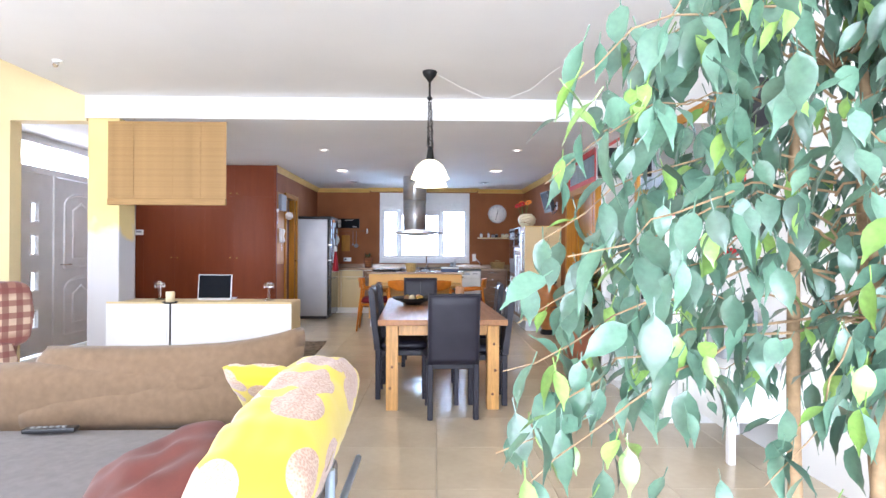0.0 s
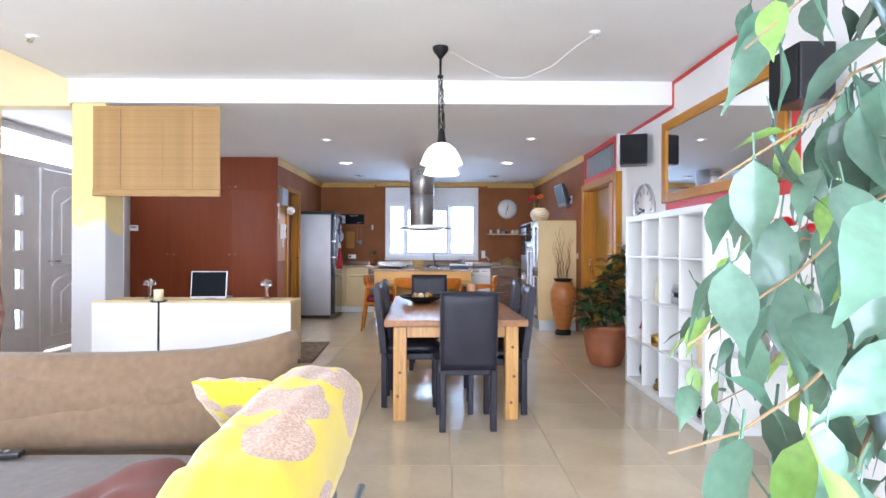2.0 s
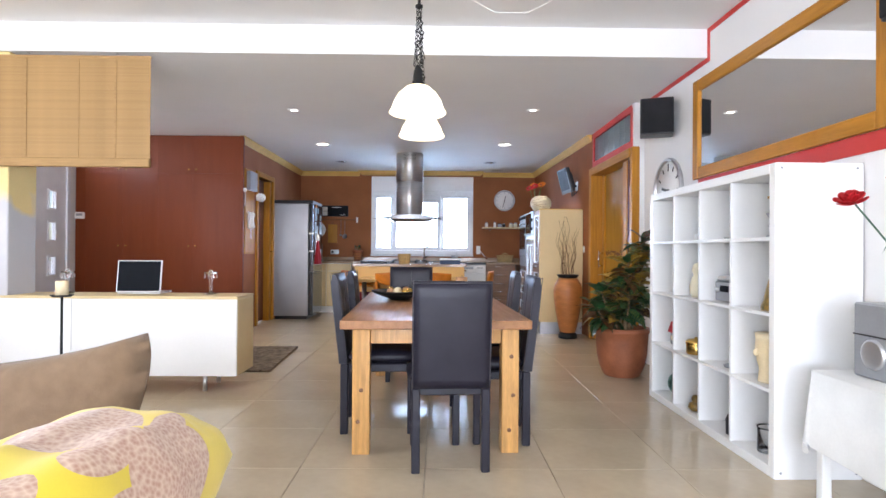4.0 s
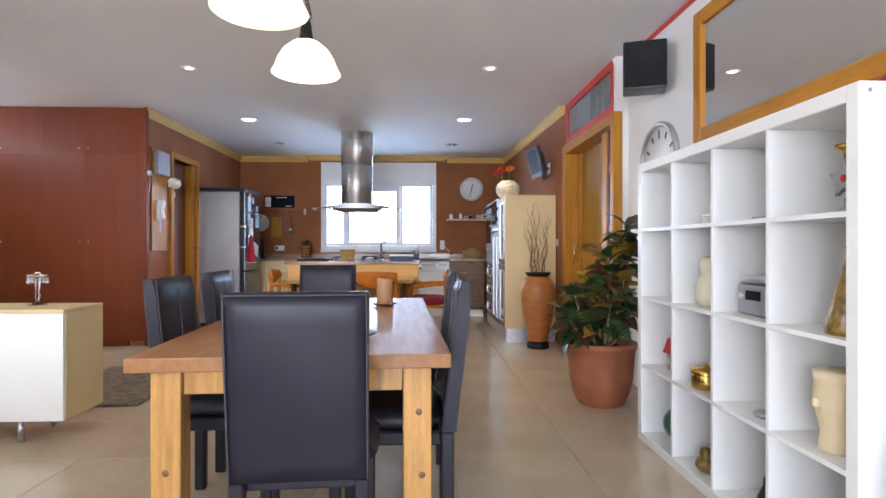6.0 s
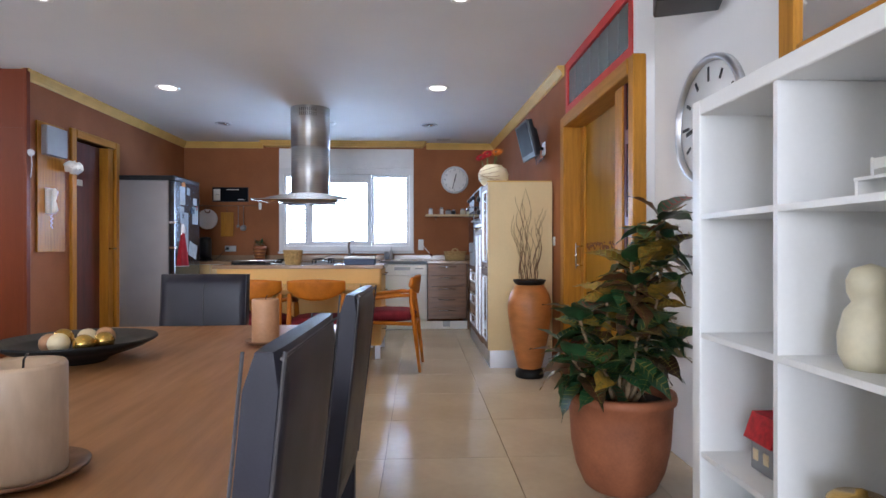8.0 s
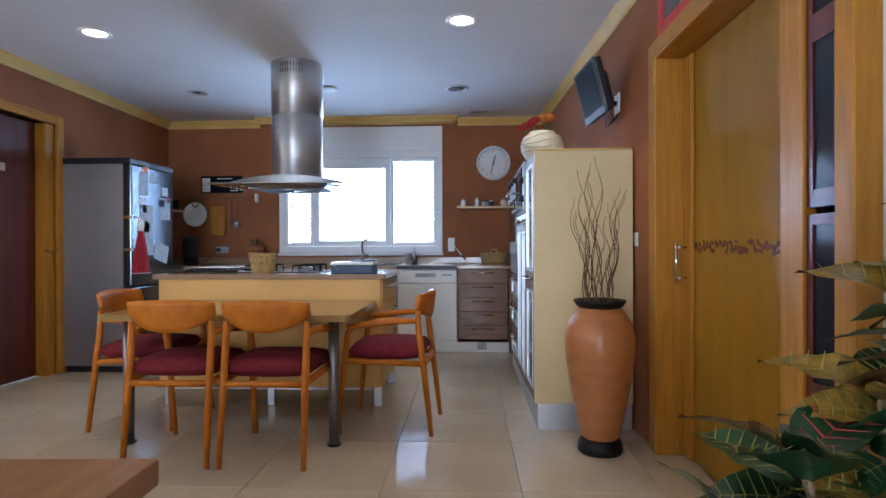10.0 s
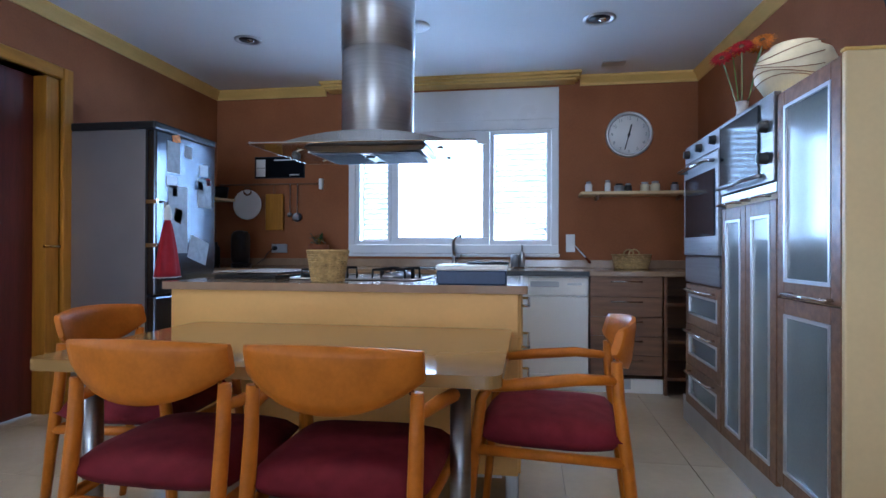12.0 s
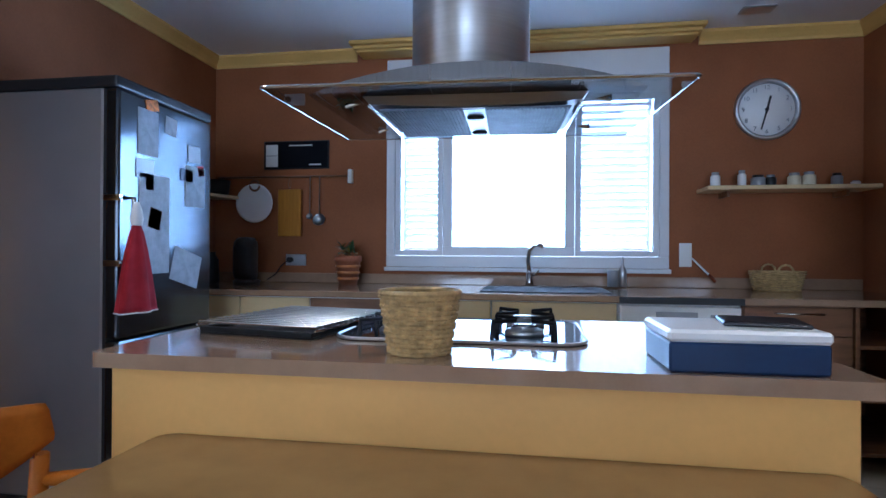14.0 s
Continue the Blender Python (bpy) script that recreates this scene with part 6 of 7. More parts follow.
wall_plate("light_switch", "white light switch beside the sliding door", pose(2.127, 8.70, 1.08, 0, 0, -90))
wall_plate("light_switch", "white switch under the intercom", pose(XL, 8.88, 1.03, 0, 0, 90))
wall_plate("wall_socket", "tall white socket plate beside the window", pose(0.995, YB, 1.07), 0.075, 0.15, 1)
ws = thing("wall_socket", "double socket with a black plug over the worktop", "socket", pose(-1.615, YB, 1.02))
part("plate", boxes((-0.075, 0.075, -0.010, 0, -0.04, 0.04), bevel=0.003), aluminium, ws)
part("plug", tube([(-0.035, -0.010, 0), (-0.035, -0.045, 0)], 0.02, 12), black_plastic, ws)
part("plug_cord", tube([(-0.035, -0.045, 0), (-0.08, -0.07, -0.04), (-0.13, -0.05, -0.10), (-0.16, -0.12, -0.138)], 0.004, 6), black_plastic, ws)
br = thing("dish_brush", "dark handled brush hanging from the socket", "brush", pose(1.03, YB - 0.02, 0.99))
part("stick", tube([(0, 0, 0.06), (0.05, -0.03, 0.0), (0.085, -0.05, -0.04)], 0.006, 8), white_lam, br)
part("grip", tube([(0.085, -0.05, -0.04), (0.12, -0.07, -0.085)], 0.01, 8), mahogany, br)


def base_units():
    Y = 11.0
    top = thing("worktop", "brown speckled worktop along the window wall", "worktop")
    part("slab", boxes((XL + 0.003, 2.0, Y - 0.03, YB - 0.002, 0.828, 0.862), bevel=0.004), worktop, top)
    part("upstand", boxes((XL + 0.003, 2.0, YB - 0.03, YB - 0.003, 0.8625, 0.93), bevel=0.003), worktop, top)
    cols = [(-2.2, -1.62, cream_lam), (-1.615, -1.2, cream_lam), (-1.195, -0.78, walnut), (-0.775, -0.18, cream_lam), (-0.175, 0.47, cream_lam)]
    for a, b, mt in cols:
        u = thing("base_unit", "kitchen base unit with a flat front, " + ("cream" if mt is cream_lam else "brown wood"), "cabinet", None, "kitchen base units")
        part("body", boxes((a, b, Y + 0.021, YB - 0.04, 0.10, 0.827)), white_lam, u)
        part("drawer", boxes((a + 0.002, b - 0.002, Y, Y + 0.02, 0.70, 0.82), bevel=0.002), mt, u)
        d = part("cabinet_door", boxes((a + 0.002, b - 0.002, Y, Y + 0.02, 0.11, 0.695), bevel=0.002), mt, u)
        bar_handle(d, (a + 0.1, Y, 0.66), (b - 0.1, Y, 0.66), (0, -0.035, 0))
    dw = thing("dishwasher", "white freestanding dishwasher under the worktop", "dishwasher")
    part("body", boxes((0.478, 1.07, Y + 0.03, YB - 0.05, 0.03, 0.82)), white_lam, dw)
    part("door", boxes((0.482, 1.066, Y, Y + 0.029, 0.12, 0.68), bevel=0.006), white_lam, dw)
    part("fascia", boxes((0.482, 1.066, Y - 0.005, Y + 0.029, 0.685, 0.815), bevel=0.006), white_lam, dw)
    part("grip", boxes((0.66, 0.86, Y - 0.0065, Y - 0.0052, 0.745, 0.785)), grey_plastic, dw)
    part("button_row", boxes((0.92, 1.02, Y - 0.0065, Y - 0.0052, 0.76, 0.775)), grey_plastic, dw)
    part("top_gap", boxes((0.476, 1.072, Y - 0.034, Y - 0.0305, 0.826, 0.86)), black_plastic, dw, "black strip under the worktop edge")
    part("kick", boxes((0.482, 1.066, Y + 0.02, Y + 0.029, 0.02, 0.115)), white_lam, dw)
    du = thing("drawer_unit", "brown wood unit of five drawers with slim handles", "drawers")
    part("body", boxes((1.078, 1.57, Y + 0.021, YB - 0.04, 0.13, 0.827)), walnut, du)
    z = 0.82
    for h in (0.14, 0.14, 0.135, 0.135, 0.135):
        d = part("drawer", boxes((1.08, 1.568, Y, Y + 0.02, z - h + 0.004, z), bevel=0.002), walnut, du)
        bar_handle(d, (1.22, Y, z - 0.03), (1.43, Y, z - 0.03), (0, -0.03, 0), 0.005)
        z -= h
    part("vent", boxes((1.27, 1.36, Y + 0.022, Y + 0.05, 0.03, 0.10)), grey_plastic, du)
    ou = thing("open_corner_unit", "dark open corner shelves under the worktop", "shelf")
    part("side", boxes((1.58, 1.60, Y, YB - 0.04, 0.0, 0.827)), walnut, ou)
    part("back", boxes((1.60, 2.0, YB - 0.06, YB - 0.04, 0, 0.827)), walnut, ou)
    for z in (0.1, 0.36, 0.62):
        part("board", boxes((1.602, 2.0, Y + 0.02, YB - 0.062, z, z + 0.02), bevel=0.002), walnut, ou)
    sk = thing("sink", "grey composite sink set into the worktop", "sink", pose(0.1, 11.35, 0.863))
    part("rim", boxes((-0.35, 0.36, -0.23, -0.2, 0, 0.005), (-0.35, 0.36, 0.17, 0.22, 0, 0.005), (-0.35, -0.31, -0.2, 0.17, 0, 0.005), (0.10, 0.36, -0.2, 0.17, 0, 0.005), bevel=0.002), sink_grey, sk)
    part("basin", boxes((-0.31, 0.10, -0.2, 0.17, 0.0005, 0.003)), sink_grey, sk)
    ta = thing("tap", "chrome curved kitchen tap", "tap", pose(0.02, 11.66, 0.87))
    part("body", lathe([(0, 0), (0.026, 0), (0.024, 0.02), (0.02, 0.08), (0.016, 0.09), (0, 0.09)], 16), chrome, ta)
    part("spout", tube([(0, 0, 0.08), (-0.01, -0.02, 0.16), (0.0, -0.06, 0.225), (0.03, -0.12, 0.255), (0.06, -0.17, 0.26), (0.075, -0.20, 0.25)], [0.014, 0.014, 0.014, 0.013, 0.013, 0.014], 10), chrome, ta)
    part("lever", tube([(0.02, 0, 0.06), (0.06, -0.01, 0.10)], 0.007, 8), chrome, ta)


base_units()
so = thing("soap_bottles", "grey soap dispenser and brush pot by the sink", "soap dispenser", pose(0.53, 11.60, 0.872))
part("pot", lathe([(0, 0), (0.032, 0), (0.034, 0.10), (0.03, 0.10), (0.029, 0.01), (0, 0.01)], 18), grey_plastic, so)
part("bottle", lathe([(0, 0), (0.024, 0), (0.024, 0.10), (0.008, 0.13), (0.006, 0.18), (0, 0.20)], 14, at=(0.06, 0.01, 0)), aluminium, so)
wb = thing("bread_basket", "low woven basket on the worktop", "basket", pose(1.46, 11.58, 0.863))


def weave(bm, rx0, ry0, rx1, ry1, h, rows, n=40, amp=0.004, r=0.005):
    """Basket wall: rods woven in and out of upright stakes."""
    for k in range(rows):
        s = (k + 0.5) / rows
        rx, ry = rx0 + (rx1 - rx0) * s, ry0 + (ry1 - ry0) * s
        pts = []
        for j in range(n * 2 + 1):
            a = 2 * math.pi * j / (n * 2)
            o = amp * math.cos(n / 2 * a + math.pi * (k % 2))
            pts.append(((rx + o) * math.cos(a), (ry + o) * math.sin(a), h * s))
        tube(pts, r, 5, bm, close=False)
    return bm


part("weave", weave(bmesh.new(), 0.12, 0.10, 0.15, 0.12, 0.12, 9, 24), wicker, wb)
part("bottom", lathe([(0, 0.001), (0.10, 0.001), (0.10, 0.008), (0, 0.008)], 24), wicker, wb)
for s in (-1, 1):
    part("handle", tube([(0.04 * math.cos(a), s * 0.12, 0.115 + 0.04 * math.sin(a)) for a in [math.pi * j / 6 for j in range(7)]], 0.006, 6), wicker, wb)
cm = thing("coffee_machine", "black capsule coffee machine on the worktop", "coffee machine", pose(-1.86, 11.52, 0.863))
part("base", lathe([(0, 0), (0.085, 0), (0.09, 0.02), (0.06, 0.03), (0, 0.03)], 24), black_plastic, cm)
part("body", moved(cushion(0.15, 0.30, 0.15, puff=0.35, n=10), pose(0, 0.06, 0.16, 90)), black_plastic, cm)
part("head", lathe([(0, 0.21), (0.05, 0.215), (0.07, 0.25), (0.06, 0.29), (0.03, 0.31), (0, 0.312)], 20, at=(0, -0.03, 0)), black_plastic, cm)
fp = thing("herb_pot", "small terracotta pot with dried flowers", "plant pot", pose(-1.17, 11.58, 0.863) @ Matrix.Scale(1.35, 4))
part("pot", lathe([(0, 0), (0.045, 0), (0.06, 0.11), (0.066, 0.112), (0.066, 0.14), (0.056, 0.14), (0.05, 0.11), (0, 0.11)], 24), terracotta, fp)
for z in (0.03, 0.06, 0.09):
    part("band", lathe([(0.0475 + z * 0.14, z - 0.006), (0.0505 + z * 0.14, z), (0.0485 + z * 0.14, z + 0.006)], 24), vase_clay, fp)
rnd = random.Random(6)
lm = leaf_mesh("leaf", [croton_green], 0.05, 0.02, 0.2)
lm2 = leaf_mesh("leaf", [croton_yellow], 0.04, 0.022, 0.1)
for k in range(34):
    o = part("leaf", rnd.choice((lm, lm, lm2)), None, fp)
    o.matrix_local = pose(rnd.gauss(0, 0.022), rnd.gauss(0, 0.022), 0.14 + rnd.uniform(0, 0.04), 0, rnd.uniform(-80, 10), rnd.uniform(0, 360))
cr = thing("cork_jar", "row of dark jars behind the fridge on the worktop", "jars", pose(-2.08, 11.45, 0.863))
for k in range(2):
    jar = part("jar", lathe([(0, 0), (0.05, 0), (0.055, 0.02), (0.05, 0.16), (0.03, 0.19), (0.03, 0.21), (0, 0.21)], 18, at=(0.0, -0.12 * k, 0)), black_iron, cr)

# things on the back wall
pb = thing("picture_board", "dark framed notice picture on the wall", "picture", pose(-1.615, YB, 1.762))
part("frame", boxes((-0.243, 0.243, -0.014, -0.001, -0.10, 0.10), bevel=0.003), black_plastic, pb)
part("picture", boxes((-0.235, 0.235, -0.0165, -0.0145, -0.092, 0.092)), screen_black, pb)
for z in (0.035, -0.045):
    part("photo", boxes((-0.225, -0.135, -0.0185, -0.017, z - 0.038, z + 0.038)), paper, pb)
part("line_of_text", boxes((-0.05, 0.12, -0.018, -0.017, 0.062, 0.070)), paper, pb)
part("line_of_text", boxes((0.10, 0.19, -0.018, -0.017, -0.075, -0.066)), paper, pb)
ur = thing("utensil_rail", "brown utensil rail screwed to the wall", "rail", pose(0, YB, 1.605))
part("rail", tube([(-2.2, -0.03, 0), (-1.22, -0.03, 0)], 0.007, 8), walnut, ur)
part("end_cap", boxes((-1.225, -1.195, -0.045, -0.001, -0.05, 0.045), bevel=0.004), white_lam, ur)
part("bracket", boxes((-2.19, -2.17, -0.03, -0.001, -0.01, 0.01)), walnut, ur)
tr = thing("round_tray", "round white tray hanging from the rail", "tray", pose(-1.912, YB - 0.035, 1.42))
part("disc", moved(lathe([(0, 0), (0.125, 0), (0.138, 0.008), (0.138, 0.014), (0.12, 0.006), (0, 0.006)], 40), pose(0, 0, 0, 90)), white_lam, tr)
part("grip", moved(lathe([(0.028, 0), (0.036, 0.008), (0.044, 0)], 20), pose(0.0, -0.006, 0.125, 90)), walnut, tr)
cb = thing("chopping_board", "wooden chopping board hanging from the rail", "chopping board", pose(-1.648, YB - 0.035, 1.35))
part("board", boxes((-0.085, 0.085, -0.018, 0.0, -0.165, 0.165), bevel=0.005), oak, cb)
part("loop", tube([(0, -0.009, 0.165), (0.012, -0.009, 0.20), (0, -0.009, 0.24), (-0.012, -0.009, 0.20), (0, -0.009, 0.165)], 0.003, 6), walnut, cb)
for x, L, rr in ((-1.50, 0.26, 0.022), (-1.43, 0.27, 0.045)):
    la = thing("ladle", "steel ladle hanging from the rail", "ladle", pose(x, YB - 0.035, 1.60), "hanging utensils")
    part("handle", tube([(0, 0, 0), (0, -0.004, -L)], 0.004, 6), steel, la)
    part("bowl", moved(lathe([(0, -rr * 0.8), (rr * 0.7, -rr * 0.6), (rr, 0), (rr * 0.95, 0), (rr * 0.66, -rr * 0.52), (0, -rr * 0.7)], 18), pose(0, -0.012, -L - rr * 0.6, 70)), steel, la)
sf = thing("spice_shelf", "pale wall shelf on brown brackets", "shelf", pose(0, YB, 1.47))
part("board", boxes((1.06, 1.99, -0.24, -0.002, -0.012, 0.012), bevel=0.003), cream_lam, sf)
for x in (1.2, 1.85):
    part("bracket", boxes((x - 0.008, x + 0.008, -0.16, -0.002, -0.045, -0.0125)), walnut, sf)
for x, r, h, mt, lb in ((1.13, 0.028, 0.09, white_lam, "white"), (1.28, 0.024, 0.10, white_lam, "white"), (1.37, 0.04, 0.07, grey_plastic, "grey patterned"), (1.44, 0.03, 0.07, black_plastic, "dark"), (1.57, 0.036, 0.08, ivory_pot, "ivory"), (1.65, 0.036, 0.085, ivory_pot, "ivory"), (1.80, 0.03, 0.075, grey_plastic, "grey"), (1.9, 0.025, 0.03, white_lam, "white")):
    j = thing("spice_jar", "small " + lb + " jar on the wall shelf", "jar", pose(x, YB - 0.14, 1.482), "jars on the wall shelf")
    part("body", lathe([(0, 0), (r * 0.9, 0), (r, 0.008), (r, h * 0.72), (r * 0.7, h * 0.8)], 18), mt, j)
    part("lid", lathe([(r * 0.72, h * 0.78), (r * 0.75, h * 0.98), (r * 0.6, h), (0, h)], 18), grey_plastic if mt is not grey_plastic else black_plastic, j)
ls = thing("corner_shelf", "pale corner shelf beside the fridge", "shelf", pose(0, 0, 1.46))
part("board", prism([(XL + 0.002, YB - 0.002), (XL + 0.002, YB - 0.42), (XL + 0.10, YB - 0.42), (XL + 0.22, YB - 0.002)], -0.01, 0.01), cream_lam, ls)
pn = single("dark_pan", lathe([(0, 0), (0.07, 0), (0.085, 0.10), (0.08, 0.10), (0.066, 0.006), (0, 0.006)], 24), black_iron, "dark pan on the corner shelf", "pan", pose(XL + 0.11, YB - 0.15, 1.471))


def fridge():
    x0, x1, y0, y1, z = -2.232, -1.63, 10.06, 10.72, 1.802
    t = thing("fridge", "tall grey fridge freezer covered with notes and magnets", "fridge", pose(0, 0, 0))
    part("body", boxes((x0, x1 - 0.075, y0, y1, 0.05, z - 0.05), bevel=0.006), fridge_side, t)
    part("top", boxes((x0, x1 - 0.002, y0 - 0.006, y1 + 0.006, z - 0.05, z), bevel=0.012, seg=2), black_plastic, t, "black top cover")
    part("gasket", boxes((x1 - 0.075, x1 - 0.06, y0 + 0.008, y1 - 0.008, 0.06, z - 0.052)), black_plastic, t)
    part("fridge_door", boxes((x1 - 0.06, x1, y0, y1, 0.72, z - 0.052), bevel=0.012, seg=2), fridge_door_steel, t)
    part("freezer_door", boxes((x1 - 0.06, x1, y0, y1, 0.06, 0.71), bevel=0.012, seg=2), fridge_door_steel, t)
    for za, zb in ((1.03, 1.30),):
        part("handle", tube([(x1, y0 + 0.035, za), (x1 + 0.045, y0 + 0.035, za), (x1 + 0.045, y0 + 0.035, zb), (x1, y0 + 0.035, zb)], 0.010, 8), chrome, t)
    for za in (1.03, 1.30):
        part("hinge_cap", boxes((x1 - 0.065, x1 + 0.01, y0 - 0.003, y0 + 0.012, za - 0.012, za + 0.012)), chrome, t)
    part("foot", boxes((x0 + 0.03, x1 - 0.09, y0 + 0.02, y1 - 0.02, 0.0, 0.05)), black_plastic, t)
    slips = [("paper_note", 10.17, 10.30, 1.50, 1.70, note_paper, 0), ("orange_magnet", 10.22, 10.30, 1.70, 1.75, orange_petal, 14), ("paper_note", 10.35, 10.43, 1.62, 1.70, note_paper, -5), ("photo_note", 10.16, 10.27, 1.40, 1.48, grey_plastic, 0), ("paper_note", 10.18, 10.38, 0.98, 1.42, note_paper, 0),
             ("photo_note", 10.52, 10.62, 1.52, 1.60, grey_plastic, 3), ("paper_note", 10.50, 10.66, 1.30, 1.50, note_paper, 0), ("red_magnet", 10.60, 10.65, 1.46, 1.51, red_petal, 10), ("wooden_magnet", 10.24, 10.32, 1.18, 1.27, oak, -12), ("photo_note", 10.46, 10.56, 1.42, 1.48, blue_box, 0),
             ("paper_note", 10.40, 10.62, 0.92, 1.08, note_paper, -16), ("dark_magnet", 10.22, 10.27, 1.35, 1.40, black_plastic, 0)]
    for name, a, b, c, d, mt, r in slips:
        o = part(name, boxes((-0.001, 0.002, -(b - a) / 2, (b - a) / 2, -(d - c) / 2, (d - c) / 2)), mt, t)
        o.matrix_local = pose(x1 + 0.002, (a + b) / 2, (c + d) / 2, r)
    tw = thing("red_towel", "red hanging towel gathered under a white loop", "towel", pose(x1 + 0.07, y0 + 0.02, 0.83))
    bm = bmesh.new()
    rings = []
    for i in range(13):
        h = i / 12
        w = 0.085 * (1 - h) ** 0.7 + 0.018
        rings.append([bm.verts.new((0.45 * w * math.sin(a) * (1 + 0.22 * math.sin(5 * a)), w * math.cos(a) * (1 + 0.10 * math.sin(5 * a)), 0.36 * h)) for a in [2 * math.pi * k / 30 for k in range(30)]])
    for a, b in zip(rings, rings[1:]):
        for k in range(30):
            bm.faces.new((a[k], a[(k + 1) % 30], b[(k + 1) % 30], b[k])).smooth = True
    bm.faces.new(rings[0][::-1])
    bm.faces.new(rings[-1])
    part("cloth", bm, red_velvet, tw)
    part("hem", tube([(0.45 * 0.103 * math.sin(a) * (1 + 0.22 * math.sin(5 * a)), 0.103 * math.cos(a) * (1 + 0.10 * math.sin(5 * a)), 0.003) for a in [2 * math.pi * k / 30 for k in range(31)]], 0.003, 5, close=False), paper, tw)
    part("collar", lathe([(0.02, 0.355), (0.026, 0.38), (0.02, 0.42), (0.01, 0.45), (0, 0.452)], 16), paper, tw, "white knitted collar")


fridge()


def island():
    x0, x1, y0, y1 = -0.895, 0.645, 9.085, 9.86
    t = thing("kitchen_island", "cream kitchen island with drawers on aluminium feet", "kitchen island", pose(0, 0, 0))
    part("body", boxes((x0 + 0.045, x1 - 0.045, y0 + 0.045, y1 - 0.03, 0.13, 0.834), bevel=0.003), island_lam, t)
    part("back_panel", boxes((x0 + 0.035, x1 - 0.035, y0 + 0.025, y0 + 0.044, 0.13, 0.834), bevel=0.003), island_lam, t)
    z = 0.825
    for h in (0.17, 0.17, 0.17, 0.19):
        d = part("drawer", boxes((x1 - 0.044, x1 - 0.026, y0 + 0.06, y1 - 0.05, z - h + 0.004, z), bevel=0.002), island_lam, t)
        bar_handle(d, (x1 - 0.026, y0 + 0.18, z - 0.05), (x1 - 0.026, y1 - 0.2, z - 0.05), (0.03, 0, 0))
        z -= h
    for x in (x0 + 0.08, -0.125, x1 - 0.06):
        for y in (y0 + 0.06, y1 - 0.09):
            part("foot", boxes((x - 0.025, x + 0.025, y, y + 0.03, 0, 0.129), bevel=0.003), aluminium, t)
    part("foot_rail", boxes((x0 + 0.10, x1 - 0.10, y0 + 0.062, y0 + 0.075, 0.105, 0.128)), aluminium, t)
    wt = thing("island_worktop", "brown speckled polished worktop of the island", "worktop", pose(0, 0, 0))
    part("slab", prism(rounded(x0, x1, y0, y1, 0.02), 0.836, 0.868), worktop, wt)
    h = thing("gas_hob", "glass gas hob with black burners", "hob", pose(-0.14, 9.56, 0.869))
    part("plate", prism(rounded(-0.31, 0.31, -0.22, 0.22, 0.07), 0, 0.006), dark_glass, h)
    part("trim_ring", tube([(*p, 0.005) for p in rounded(-0.31, 0.31, -0.22, 0.22, 0.07)] + [(0.31, 0.15, 0.005)], 0.004, 6), aluminium, h)
    for bx, by, r in ((-0.17, 0.09, 0.045), (0.16, 0.10, 0.05), (-0.17, -0.11, 0.04), (0.16, -0.09, 0.045)):
        b = part("burner", lathe([(0, 0.006), (r * 1.1, 0.006), (r * 1.1, 0.016), (r, 0.02), (r * 0.7, 0.026), (0, 0.026)], 24, at=(bx, by, 0)), aluminium, h)
        part("cap", lathe([(0, 0.034), (r * 0.7, 0.033), (r * 0.75, 0.028), (0, 0.027)], 24, at=(bx, by, 0)), chrome, b)
        for k in range(4):
            a = k * math.pi / 2 + math.pi / 4
            c, s = math.cos(a), math.sin(a)
            part("pan_support", tube([(bx + 0.03 * c, by + 0.03 * s, 0.045), (bx + 0.105 * c, by + 0.105 * s, 0.045), (bx + 0.108 * c, by + 0.108 * s, 0.0065)], 0.006, 6), black_iron, b)
    bk = thing("wicker_basket", "small round straw basket on the island", "basket", pose(-0.20, 9.215, 0.869) @ Matrix.Scale(0.9, 4))
    part("weave", weave(bmesh.new(), 0.070, 0.070, 0.092, 0.092, 0.14, 13, 26, 0.004, 0.0058), wicker, bk)
    for k in range(26):
        a = 2 * math.pi * k / 26
        part("stake", tube([(0.069 * math.cos(a), 0.069 * math.sin(a), 0.002), (0.093 * math.cos(a), 0.093 * math.sin(a), 0.14)], 0.003, 5), wicker, bk)
    part("rim", tube([(0.094 * math.cos(a), 0.094 * math.sin(a), 0.144) for a in [2 * math.pi * k / 30 for k in range(31)]], 0.008, 6, close=False), wicker, bk)
    part("bottom", lathe([(0, 0.001), (0.068, 0.001), (0.068, 0.008), (0, 0.008)], 24), wicker, bk)
    tray = thing("oven_rack", "wire rack lying on a dark baking tray", "oven rack", pose(-0.615, 9.56, 0.869, 0, 0, -10) @ Matrix.Scale(0.85, 4))
    part("tray", boxes((-0.20, 0.20, -0.26, 0.20, 0, 0.006), (-0.20, 0.20, -0.26, -0.245, 0.006, 0.022), (-0.20, 0.20, 0.185, 0.20, 0.006, 0.022), (-0.20, -0.185, -0.245, 0.185, 0.006, 0.022), (0.185, 0.20, -0.245, 0.185, 0.006, 0.022), bevel=0.002), black_iron, tray)
    for k in range(14):
        y = -0.25 + 0.037 * k
        part("wire", tube([(-0.21, y, 0.036), (0.21, y, 0.036)], 0.0045, 6), bright_wire, tray)
    for x in (-0.21, 0.21):
        part("side_wire", tube([(x, -0.26, 0.026), (x, 0.24, 0.026)], 0.0035, 6), chrome, tray)
    bx = thing("storage_box", "dark blue tin box with a white lid", "box", pose(0.425, 9.105, 0.869, 0, 0, 1))
    part("box", boxes((-0.137, 0.137, 0, 0.20, 0, 0.055), bevel=0.004), blue_box, bx)
